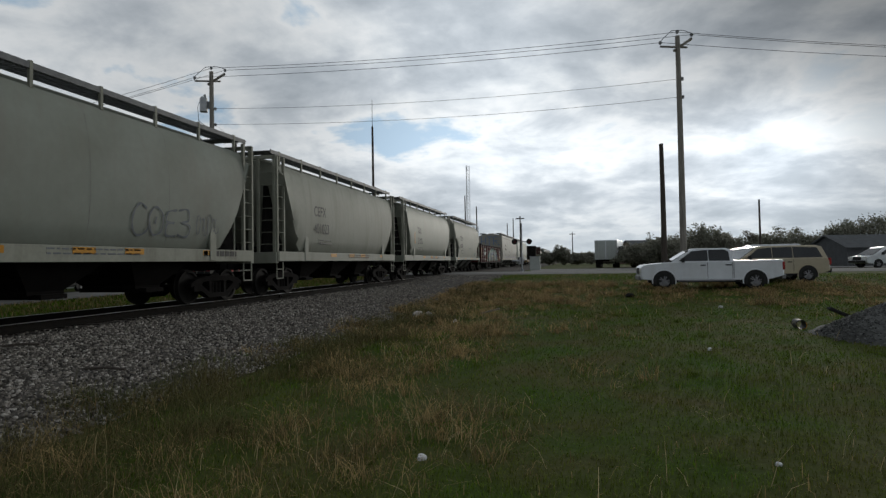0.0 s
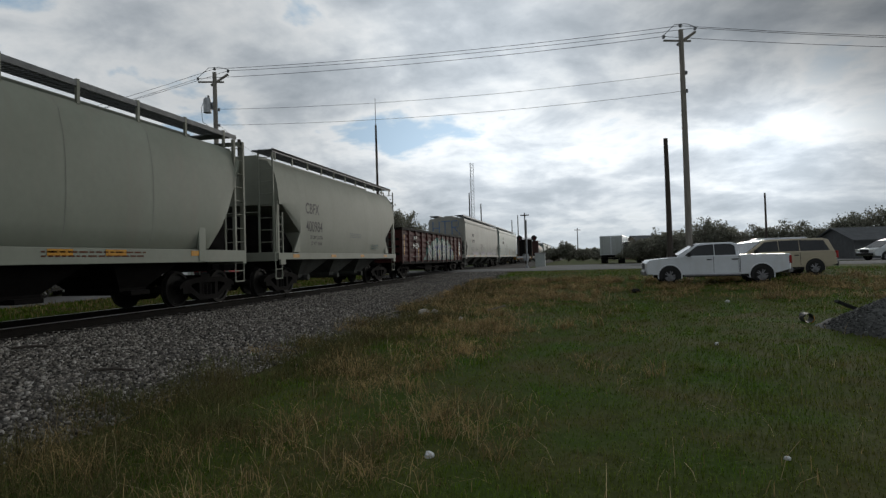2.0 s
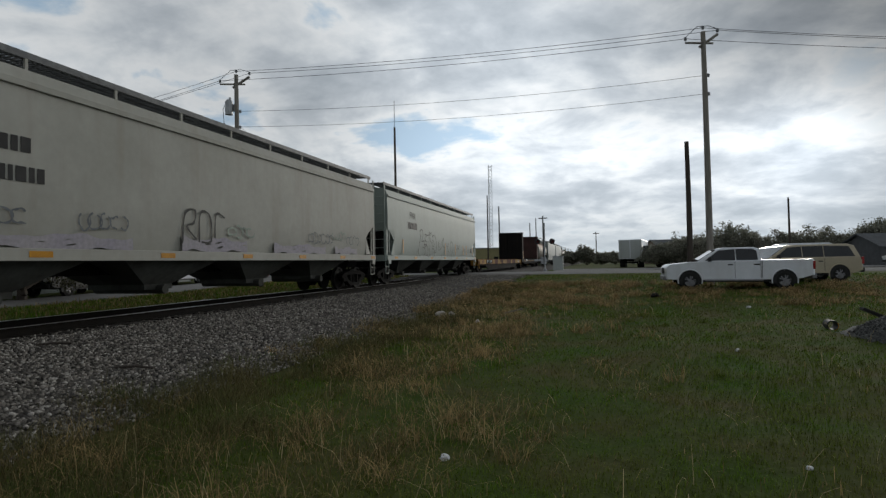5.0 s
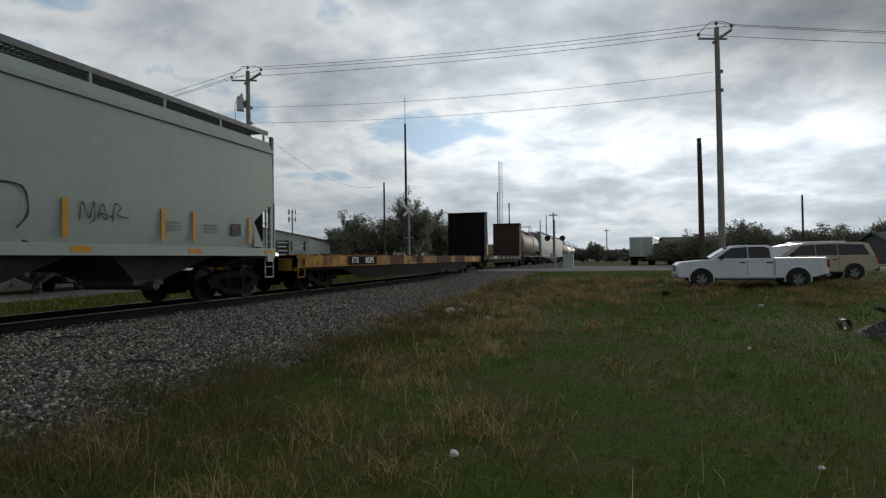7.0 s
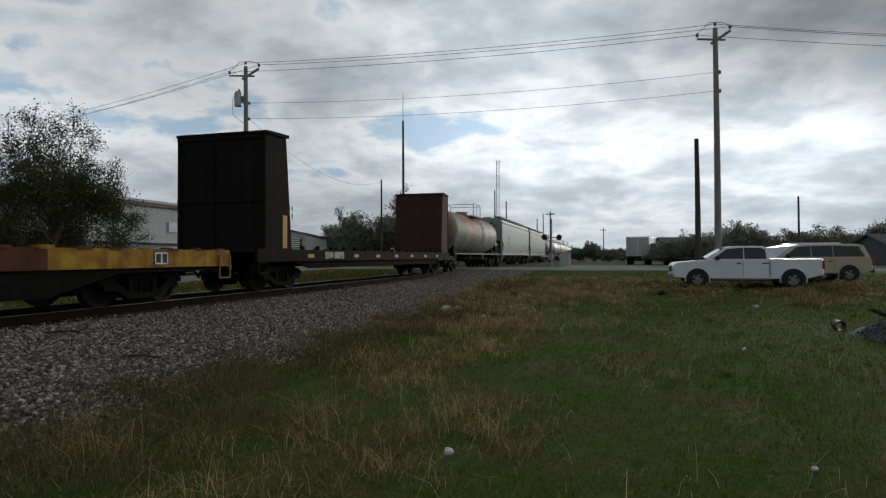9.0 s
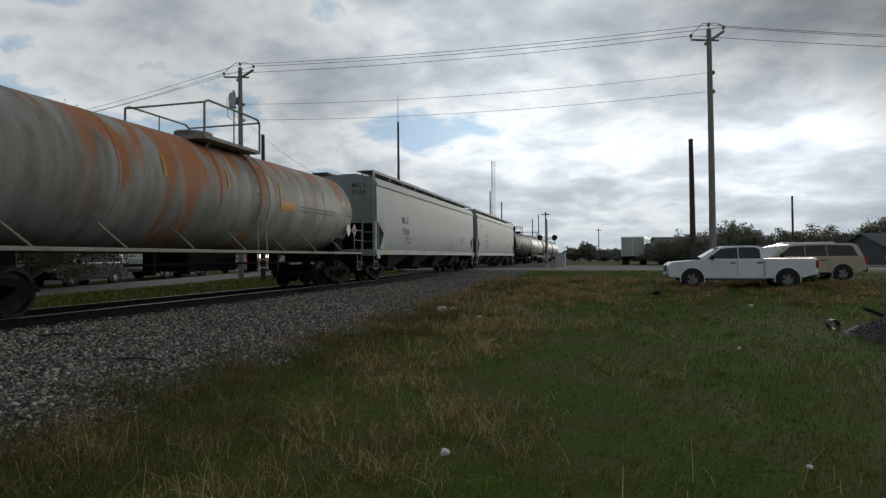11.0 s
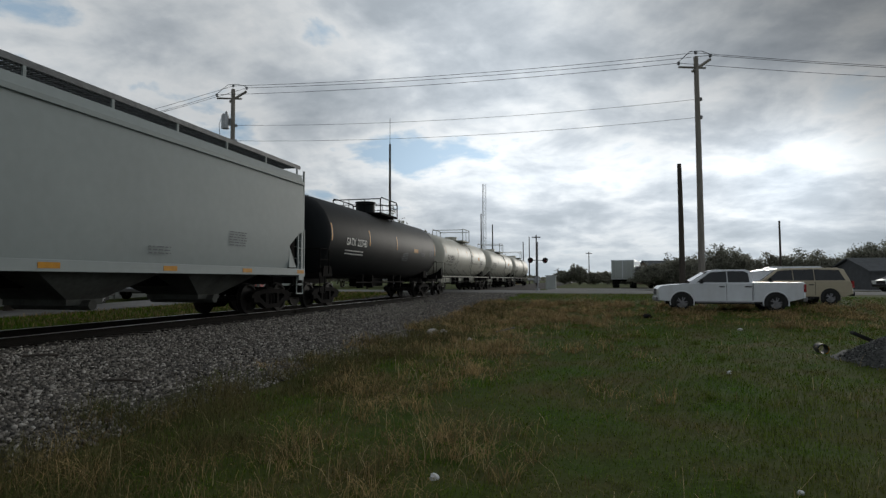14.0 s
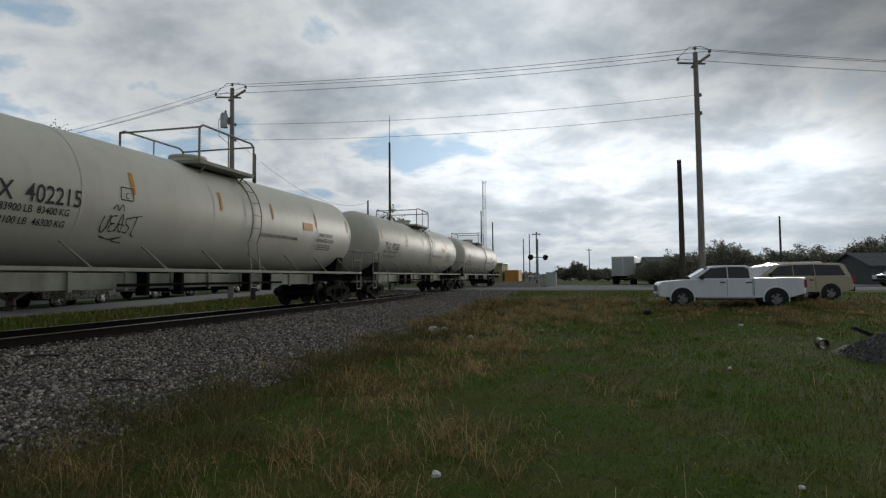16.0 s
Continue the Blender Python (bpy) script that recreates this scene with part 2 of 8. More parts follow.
M = dict(
    soil=pm("lawn_soil", (0.036, 0.066, 0.010), (0.072, 0.066, 0.026), 0.8, 0.95, bump=0.8, bscale=14, spec=0.05),
    grass=pm("green_grass", (0.070, 0.142, 0.008), (0.110, 0.104, 0.028), 0.8, 0.8, island=0.5, spec=0.03, thin=0.35),
    straw=pm("dry_grass", (0.38, 0.27, 0.125), (0.15, 0.105, 0.05), 1.3, 0.75, island=0.6, spec=0.05, thin=0.3),
    weed=pm("dark_withered_weed", (0.135, 0.11, 0.05), (0.075, 0.085, 0.03), 1.2, 0.85, island=0.5, spec=0.04, thin=0.2),
    ballast=pm("ballast_bed", (0.085, 0.078, 0.07), (0.04, 0.036, 0.033), 6, 0.95, bump=1.0, bscale=22, spec=0.08),
    stone=gravel("ballast_stone", ((0.040, 0.037, 0.034), (0.15, 0.135, 0.118), (0.29, 0.262, 0.228), (0.52, 0.49, 0.44))),
    pile=gravel("crushed_stone", ((0.05, 0.05, 0.05), (0.11, 0.112, 0.108), (0.17, 0.172, 0.165), (0.26, 0.26, 0.25))),
    asphalt=pm("worn_asphalt", (0.20, 0.195, 0.185), (0.15, 0.145, 0.14), 0.5, 0.9, bump=0.3, spec=0.1),
    tie=pm("creosoted_timber", (0.035, 0.029, 0.025), (0.02, 0.018, 0.016), 3, 0.9, bump=0.5, rand=0.3),
    rail=pm("rusty_rail", (0.013, 0.011, 0.009), (0.009, 0.008, 0.007), 4, 0.85, spec=0.05, bump=0.2),
    railtop=pm("polished_rail_head", (0.55, 0.55, 0.55), (0.45, 0.45, 0.45), 6, 0.28, 1.0),
    hopper=pm("weathered_grey_paint", (0.195, 0.21, 0.18), (0.16, 0.17, 0.14), 0.8, 0.65, spec=0.2, bump=0.05, streak=(0.17, 0.155, 0.13), amount=0.4, mottle=0.3),
    hopper_b=pm("pale_grey_paint", (0.245, 0.25, 0.21), (0.205, 0.21, 0.172), 0.7, 0.65, spec=0.2, bump=0.04, streak=(0.13, 0.12, 0.09), amount=0.55, mottle=0.3),
    # hopper sheet toned down to hold the shade below the side sill
    bay=pm("shaded_grey_hopper_sheet", (0.085, 0.09, 0.082), (0.05, 0.05, 0.045), 1.2, 0.85, spec=0.06, bump=0.1),
    bleached=pm("bleached_stem", (0.52, 0.42, 0.25), (0.40, 0.30, 0.16), 0.9, 0.75, island=0.3, spec=0.05, thin=0.3),
    hopper_e=pm("beige_grey_paint", (0.218, 0.226, 0.184), (0.194, 0.20, 0.162), 0.7, 0.65, spec=0.2, bump=0.04, streak=(0.17, 0.16, 0.125), amount=0.3, mottle=0.3),
    hopper_d=pm("warm_grey_paint", (0.19, 0.205, 0.165), (0.165, 0.178, 0.14), 0.7, 0.6, spec=0.25, bump=0.04, streak=(0.19, 0.17, 0.14), amount=0.4, mottle=0.3),
    hopper_c=pm("pale_green_grey_paint", (0.245, 0.282, 0.255), (0.225, 0.26, 0.235), 0.6, 0.6, spec=0.25, bump=0.03, streak=(0.20, 0.21, 0.185), amount=0.25, mottle=0.3),
    hopper_f=pm("clean_blue_grey_paint", (0.232, 0.260, 0.254), (0.218, 0.243, 0.238), 0.5, 0.6, spec=0.25, bump=0.02, streak=(0.21, 0.225, 0.215), amount=0.2, mottle=0.25),
    hopper_g=pm("stained_pale_grey_paint", (0.33, 0.325, 0.29), (0.28, 0.275, 0.24), 0.6, 0.65, spec=0.2, bump=0.03, streak=(0.22, 0.19, 0.15), amount=0.35, mottle=0.4),
    lilac=pm("faded_lilac_spray_paint", (0.27, 0.25, 0.29), (0.30, 0.28, 0.29), 1.5, 0.65),
    seam=pm("dull_weld_seam", (0.15, 0.155, 0.135), (0.18, 0.185, 0.16), 3, 0.7),
    cream=pm("dirty_cream_sill_paint", (0.25, 0.255, 0.21), (0.19, 0.19, 0.155), 1.5, 0.65, streak=(0.08, 0.065, 0.045), amount=0.5, mottle=0.5),
    grating=pm("galvanised_grating", (0.17, 0.175, 0.175), (0.11, 0.112, 0.115), 6, 0.6, 0.2),
    # grimy black, taken darker still to carry the shade under the cars
    under=pm("grimy_shaded_underframe", (0.0055, 0.005, 0.0048), (0.010, 0.009, 0.0085), 3, 0.9, bump=0.3, spec=0.05),
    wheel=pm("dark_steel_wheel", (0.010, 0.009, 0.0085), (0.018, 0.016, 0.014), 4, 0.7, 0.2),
    wheelrim=pm("bright_worn_wheel_tread", (0.5, 0.5, 0.5), (0.35, 0.35, 0.35), 6, 0.35, 1.0),
    oxide=pm("oxide_red_paint", (0.085, 0.024, 0.022), (0.05, 0.018, 0.016), 1.2, 0.75, bump=0.3, streak=(0.028, 0.017, 0.014), amount=0.7),
    oxide_dark=pm("dark_brown_steel", (0.013, 0.0118, 0.0112), (0.0095, 0.009, 0.0088), 0.8, 0.8, bump=0.2, spec=0.05, streak=(0.026, 0.018, 0.014), amount=0.4),
    oxide_brown=pm("red_brown_steel", (0.060, 0.030, 0.026), (0.038, 0.022, 0.020), 1.0, 0.8, bump=0.2, streak=(0.03, 0.018, 0.015), amount=0.5),
    yellow=pm("faded_yellow_paint", (0.36, 0.20, 0.028), (0.13, 0.052, 0.018), 2.4, 0.75, spec=0.08, streak=(0.06, 0.028, 0.014), amount=0.9, bump=0.1),
    rust=pm("rusty_brown_panel", (0.075, 0.030, 0.020), (0.115, 0.046, 0.028), 1.8, 0.85, spec=0.06, streak=(0.03, 0.018, 0.012), amount=0.6),
    tank_black=pm("black_tank_paint", (0.0048, 0.0064, 0.0074), (0.007, 0.0085, 0.0095), 1.0, 0.6, spec=0.12, streak=(0.022, 0.022, 0.022), amount=0.12, mottle=0.3),
    tank_white=pm("off_white_tank_paint", (0.49, 0.475, 0.41), (0.43, 0.41, 0.345), 0.45, 0.5, spec=0.3, streak=(0.27, 0.23, 0.17), amount=0.22, mottle=0.2),
    tank_rust=rusty_tank_paint("rust_stained_white_tank"),
    white=pm("white_marking", (0.70, 0.70, 0.66), (0.6, 0.6, 0.57), 5, 0.6),
    black=pm("black_marking", (0.02, 0.02, 0.02), (0.03, 0.03, 0.03), 5, 0.6),
    reflect=pm("yellow_reflector", (0.46, 0.215, 0.014), (0.36, 0.16, 0.014), 6, 0.5),
    palegreen=pm("pale_green_spray_paint", (0.30, 0.35, 0.29), (0.13, 0.17, 0.15), 2.5, 0.6),
    teal=pm("teal_spray_paint", (0.035, 0.135, 0.115), (0.02, 0.06, 0.055), 3, 0.6),
    violet=pm("dark_violet_spray_paint", (0.07, 0.07, 0.19), (0.04, 0.04, 0.10), 3, 0.6),
    blue=pm("blue_spray_paint", (0.10, 0.18, 0.34), (0.14, 0.22, 0.36), 3, 0.6),
    bluegrey=pm("grey_spray_paint", (0.10, 0.11, 0.12), (0.14, 0.15, 0.16), 3, 0.6),
    red=pm("red_paint", (0.40, 0.03, 0.025), (0.30, 0.03, 0.025), 3, 0.5),
    signal_lens=pm("unlit_signal_lens", (0.06, 0.006, 0.006), (0.05, 0.006, 0.006), 3, 0.3),
    redlens=pm("red_lens", (0.30, 0.01, 0.01), (0.2, 0.01, 0.01), 3, 0.2, spec=0.5),
    # weathered grey wood, lightened further for the haze around the poles
    wood=pm("weathered_pole_wood", (0.26, 0.24, 0.21), (0.18, 0.165, 0.145), 2.0, 0.9, bump=0.4, bscale=18, stretch=(8, 8, 0.6)),
    wood_dark=pm("dark_pole_wood", (0.075, 0.062, 0.052), (0.05, 0.043, 0.037), 2.0, 0.9, bump=0.4, stretch=(8, 8, 0.6)),
    galv=pm("galvanised_steel", (0.36, 0.37, 0.38), (0.28, 0.29, 0.30), 4, 0.45, 0.6),
    porcelain=pm("grey_porcelain", (0.25, 0.26, 0.27), (0.2, 0.2, 0.21), 4, 0.3),
    wire=pm("bare_conductor", (0.05, 0.05, 0.052), (0.035, 0.035, 0.037), 4, 0.6, 0.3),
    carwhite=pm("white_car_paint", (0.64, 0.665, 0.70), (0.60, 0.62, 0.65), 0.6, 0.2, spec=0.5, streak=(0.42, 0.41, 0.38), amount=0.3, mottle=0.3),
    cartan=pm("gold_car_paint", (0.40, 0.35, 0.255), (0.36, 0.31, 0.22), 0.6, 0.25, 0.2, spec=0.5, mottle=0.3),
    carsilver=pm("silver_car_paint", (0.55, 0.57, 0.58), (0.50, 0.52, 0.53), 0.6, 0.25, 0.3, spec=0.5),
    carred=pm("red_car_paint", (0.28, 0.02, 0.02), (0.22, 0.02, 0.02), 0.6, 0.25, spec=0.5),
    cardark=pm("dark_car_paint", (0.02, 0.022, 0.024), (0.03, 0.03, 0.032), 0.6, 0.25, spec=0.5),
    glass=glass_dark("tinted_car_glass"),
    tyre=pm("black_rubber_tyre", (0.016, 0.016, 0.016), (0.024, 0.023, 0.022), 6, 0.85),
    chrome=pm("bright_alloy_wheel", (0.24, 0.24, 0.25), (0.17, 0.17, 0.18), 6, 0.45, 0.6),
    trimblack=pm("black_plastic_trim", (0.02, 0.02, 0.02), (0.028, 0.028, 0.028), 6, 0.6),
    lens=pm("clear_headlamp", (0.6, 0.6, 0.58), (0.5, 0.5, 0.48), 6, 0.15, spec=0.6),
    siding=pm("white_metal_siding", (0.40, 0.425, 0.41), (0.36, 0.38, 0.365), 0.5, 0.55, streak=(0.28, 0.28, 0.26), amount=0.3, mottle=0.4),
    roofred=pm("rusty_roof_edge", (0.22, 0.12, 0.09), (0.16, 0.09, 0.07), 2, 0.7),
    barn=pm("brown_barn_siding", (0.15, 0.095, 0.075), (0.11, 0.075, 0.06), 0.8, 0.8),
    roofgrey=pm("grey_shingle_roof", (0.10, 0.105, 0.11), (0.075, 0.078, 0.08), 2, 0.85),
    yellowwall=pm("yellow_block_wall", (0.30, 0.27, 0.14), (0.25, 0.22, 0.12), 1, 0.8),
    orange=pm("orange_steel_container", (0.50, 0.24, 0.06), (0.42, 0.2, 0.05), 1, 0.6),
    signdark=pm("dark_sign_face", (0.03, 0.035, 0.03), (0.045, 0.05, 0.045), 2, 0.5),
    bark=pm("grey_brown_bark", (0.10, 0.085, 0.07), (0.065, 0.055, 0.046), 4, 0.9, bump=0.6, bscale=14),
    leaf=pm("dull_olive_leaf", (0.050, 0.058, 0.026), (0.072, 0.066, 0.034), 0.6, 0.7, island=0.4, spec=0.06, thin=0.15),
    # far foliage, lightened so that the distance haze sits in its colour
    leaf_far=pm("hazed_evergreen_leaf", (0.20, 0.205, 0.16), (0.215, 0.205, 0.165), 0.3, 0.8, island=0.4, spec=0.1, thin=0.5),
    litter=pm("white_plastic_litter", (0.62, 0.63, 0.64), (0.5, 0.5, 0.5), 8, 0.5),
)


# ---- building tools ----
def bx(bm, x0, x1, y0, y1, z0, z1, bevel=0.0):
    vs = [bm.verts.new((x, y, z)) for x in (x0, x1) for y in (y0, y1) for z in (z0, z1)]
    fs = [bm.faces.new([vs[i] for i in q]) for q in ((0, 1, 3, 2), (4, 6, 7, 5), (0, 4, 5, 1), (2, 3, 7, 6), (0, 2, 6, 4), (1, 5, 7, 3))]
    if bevel:
        bmesh.ops.bevel(bm, geom=list({e for f in fs for e in f.edges}), offset=bevel, segments=2, affect="EDGES", profile=0.5)
    return bm


def rod(bm, p, q, r, seg=8, r2=None, caps=True):
    p, q = Vector(p), Vector(q)
    d = (q - p).normalized()
    a = d.orthogonal().normalized()
    b = d.cross(a)
    r2 = r if r2 is None else r2
    ring = []
    for c, rr in ((p, r), (q, r2)):
        ring.append([bm.verts.new(c + (a * math.cos(2 * math.pi * i / seg) + b * math.sin(2 * math.pi * i / seg)) * rr) for i in range(seg)])
    for i in range(seg):
        j = (i + 1) % seg
        bm.faces.new((ring[0][i], ring[0][j], ring[1][j], ring[1][i]))
    if caps:
        bm.faces.new(ring[0][::-1])
        bm.faces.new(ring[1])
    return bm


def pipe(bm, pts, r, seg=6):
    for p, q in zip(pts, pts[1:]):
        rod(bm, p, q, r, seg)
    return bm


def loft(bm, rings, close_ends=True, closed=True):
    rows = [[bm.verts.new(p) for p in ring] for ring in rings]
    n = len(rows[0])
    for a, b in zip(rows, rows[1:]):
        for i in range(n if closed else n - 1):
            j = (i + 1) % n
            bm.faces.new((a[i], a[j], b[j], b[i]))
    if close_ends:
        bm.faces.new(rows[0][::-1])
        bm.faces.new(rows[-1])
    return bm


def prism(bm, pts, x0, x1):
    """A (y, z) outline pushed from x0 to x1."""
    return loft(bm, [[(x, y, z) for y, z in pts] for x in (x0, x1)])


def mesh_of(name, bm, material, smooth=False):
    bmesh.ops.recalc_face_normals(bm, faces=bm.faces)
    me = bpy.data.meshes.new(name)
    bm.to_mesh(me)
    bm.free()
    me.materials.append(material)
    if smooth:
        me.polygons.foreach_set("use_smooth", [True] * len(me.polygons))
        me.set_sharp_from_angle(angle=radians(38))
    return me


def part(name, bm, material, parent, label="", smooth=False, m=None):
    ob = new(name, mesh_of(name, bm, material, smooth))
    ob.parent = parent
    if m is not None:
        ob.matrix_basis = m
    if label:
        ob["label"] = label
    return ob


def parts(name, bm, material, parent, label="", axes="x", smooth=False):
    """Links each side's pieces (by the sign of their middle along the axes; "*": every piece) as a part of its own."""
    seen, groups = set(), {}
    for f0 in list(bm.verts):
        if f0 in seen:
            continue
        stack, isle = [f0], []
        seen.add(f0)
        while stack:
            v = stack.pop()
            isle.append(v)
            for e in v.link_edges:
                w = e.other_vert(v)
                if w not in seen:
                    seen.add(w)
                    stack.append(w)
        mid = sum((v.co for v in isle), Vector()) / len(isle)
        key = len(groups) if axes == "*" else tuple(mid["xyz".index(k)] > 0 for k in axes)
        groups.setdefault(key, []).extend(isle)
    made = []
    for isle in groups.values():
        nb = bmesh.new()
        m = {v: nb.verts.new(v.co) for v in isle}
        for f in {f for v in isle for f in v.link_faces}:
            nb.faces.new([m[v] for v in f.verts])
        made.append(part(name, nb, material, parent, label, smooth))
    bm.free()
    return made


def part_of(name, me, parent, m):
    ob = new(name, me)
    ob.parent = parent
    ob.matrix_basis = m
    return ob


def thing(name, m, label, category, group="", kind=""):
    ob = new(name)
    ob.matrix_basis = m
    return tagged(ob, label, category, group, kind)


def single(name, bm, material, m, label, category, group="", kind="", smooth=False):
    ob = new(name, mesh_of(name, bm, material, smooth))
    ob.matrix_basis = m
    return tagged(ob, label, category, group, kind)


def raw_mesh(name, verts, faces_flat, sizes, material, smooth=False):
    me = bpy.data.meshes.new(name)
    me.vertices.add(len(verts))
    me.vertices.foreach_set("co", np.asarray(verts, np.float32).ravel())
    me.loops.add(len(faces_flat))
    me.loops.foreach_set("vertex_index", np.asarray(faces_flat, np.int32))
    me.polygons.add(len(sizes))
    starts = np.concatenate(([0], np.cumsum(sizes)[:-1]))
    me.polygons.foreach_set("loop_start", starts.astype(np.int32))
    me.polygons.foreach_set("loop_total", np.asarray(sizes, np.int32))
    me.update(calc_edges=True)
    me.materials.append(material)
    return me


AXIS = 12.57


def at(right, ahead):
    """Plan place from metres to the right of and ahead along the mean line of sight."""
    a = radians(AXIS)
    return right * math.cos(a) - ahead * math.sin(a), right * math.sin(a) + ahead * math.cos(a)


def smooth01(v):
    v = np.clip(v, 0, 1)
    return v * v * (3 - 2 * v)


def land(x, y):
    """Height of the ground."""
    x, y = np.asarray(x, float), np.asarray(y, float)
    rise = smooth01((y - 18) / 25)
    z = 0.60 * rise + 0.22 * smooth01((-12.5 - x) / 3) * (1 - rise)
    z = z + 0.035 * np.sin(x * 1.3 + 0.7 * np.sin(y * 0.9)) * np.cos(y * 1.1 + 0.4) * smooth01((14 - np.abs(y - 9)) / 6)
    return z


BED = ((-14.2, 0.10), (-13.0, 0.30), (-12.3, 0.38), (-9.55, 0.38), (-8.9, 0.368), (-7.2, 0.255), (-5.9, 0.12), (-4.8, 0.0))


def bed(x, y):
    z = np.interp(x, [b[0] for b in BED], [b[1] for b in BED])
    return np.maximum(z, land(x, y) + 0.02)


def ground_z(x, y):
    return float(bed(x, y)) if -14.2 < x < -4.8 else float(land(x, y))


# ---- ground ----
def make_ground():
    xs = np.concatenate(([-3000, -1200, -500, -200, -100, -60, -40, -30], np.arange(-24, 24, 0.6), [26, 30, 36, 45, 60, 100, 200, 500, 1200, 3000]))
    ys = np.concatenate(([-600, -200, -60, -20, -8], np.arange(-4, 44, 0.6), [46, 50, 55, 60, 70, 90, 120, 200, 400, 900, 2000, 4500]))
    X, Y = np.meshgrid(xs, ys)
    Z = land(X, Y) - np.where((X > -13.6) & (X < -5.2), 0.12, 0)
    n, m = X.shape
    idx = np.arange(n * m).reshape(n, m)
    q = np.stack([idx[:-1, :-1], idx[:-1, 1:], idx[1:, 1:], idx[1:, :-1]], -1).reshape(-1, 4)
    me = raw_mesh("ground", np.stack([X, Y, Z], -1).reshape(-1, 3), q.ravel(), np.full(len(q), 4), M["soil"])
    me.polygons.foreach_set("use_smooth", [True] * len(me.polygons))
    tagged(new("ground", me), "uneven winter lawn of green and dry grass", "ground", kind="structure")

    xs = np.arange(-14.2, -4.7, 0.3)
    ys = np.concatenate((np.arange(-30, 60, 0.5), np.arange(60, 700, 8)))
    X, Y = np.meshgrid(xs, ys)
    rnd = np.random.RandomState(5)
    Z = bed(X, Y) + rnd.uniform(-0.02, 0.02, X.shape)
    Z[:, -1] -= 0.08
    Z[:, 0] -= 0.10
    X = X + rnd.uniform(-0.12, 0.12, X.shape) * (X > -5.4)
    n, m = X.shape
    idx = np.arange(n * m).reshape(n, m)
    q = np.stack([idx[:-1, :-1], idx[:-1, 1:], idx[1:, 1:], idx[1:, :-1]], -1).reshape(-1, 4)
    me = raw_mesh("ballast_bed", np.stack([X, Y, Z], -1).reshape(-1, 3), q.ravel(), np.full(len(q), 4), M["ballast"])
    tagged(new("ballast_bed", me), "grey crushed-stone ballast shoulder beside the railway track", "ballast", kind="structure")

    # service road on the far side of the track
    bm = bmesh.new()
    loft(bm, [[(-25.2, y, 0.12), (-24.9, y, float(land(-23, y)) + 0.05), (-20.9, y, float(land(-23, y)) + 0.05), (-20.6 + 0.2 * math.sin(y), y, 0.12)] for y in np.arange(-20, 43.5, 2.0)], False, False)
    single("service_road", bm, M["asphalt"], pose(0, 0, 0), "pale worn service road behind the railway track", "road", kind="structure")

    # road over the level crossing, with a gravel apron
    bm = bmesh.new()
    xs = list(np.arange(-60, 90, 3.0))
    rows = []
    for x in xs:
        y0, y1 = 43.2 + 0.4 * math.sin(x * 0.3), 51.5 + 0.5 * math.sin(x * 0.21 + 1)
        top = 0.665
        rows.append([(x, y0, 0.55), (x, y0 + 0.5, top), (x, 47.3, top + 0.05), (x, y1 - 0.5, top), (x, y1, 0.55)])
    loft(bm, rows, False, False)
    single("road", bm, M["asphalt"], pose(0, 0, 0), "worn pale asphalt road over the level crossing", "road", kind="structure", smooth=True)
    bm = bmesh.new()
    loft(bm, [[(x, 55 + 2 * math.sin(x * 0.1), 0.59), (x, 56, 0.63), (x, 66, 0.63), (x, 67 + 2 * math.sin(x * 0.13), 0.59)] for x in np.arange(-4, 90, 4.0)], False, False)
    single("gravel_yard", bm, M["asphalt"], pose(0, 0, 0), "pale gravel yard beside the road", "yard", kind="structure")


def stones(name, n, place, size, material, label, category, seed):
    """Many small angular stones, joined."""
    r = np.random.RandomState(seed)
    c = place(r, n)
    s = size(r, n)
    cube = np.array([(x, y, z) for x in (-1, 1) for y in (-1, 1) for z in (-1, 1)], float)
    v = cube[None] * r.uniform(0.45, 1.0, (n, 8, 3))
    ang = r.uniform(0, 2 * np.pi, n)
    tilt = r.uniform(-0.55, 0.55, n)
    ca, sa, ct, st = np.cos(ang), np.sin(ang), np.cos(tilt), np.sin(tilt)
    x, y, z = v[..., 0], v[..., 1], v[..., 2] * 0.75
    y, z = y * ct[:, None] - z * st[:, None], y * st[:, None] + z * ct[:, None]
    x, y = x * ca[:, None] - y * sa[:, None], x * sa[:, None] + y * ca[:, None]
    v = np.stack([x, y, z], -1) * s[:, None, None] + c[:, None, :]
    f = np.array([(0, 1, 3, 2), (4, 6, 7, 5), (0, 4, 5, 1), (2, 3, 7, 6), (1, 5, 7, 3)])      # open where they lie
    q = (f[None] + (np.arange(n) * 8)[:, None, None]).reshape(-1, 4)
    me = raw_mesh(name, v.reshape(-1, 3), q.ravel(), np.full(len(q), 4), material)
    return tagged(new(name, me), label, category, kind="stuff")


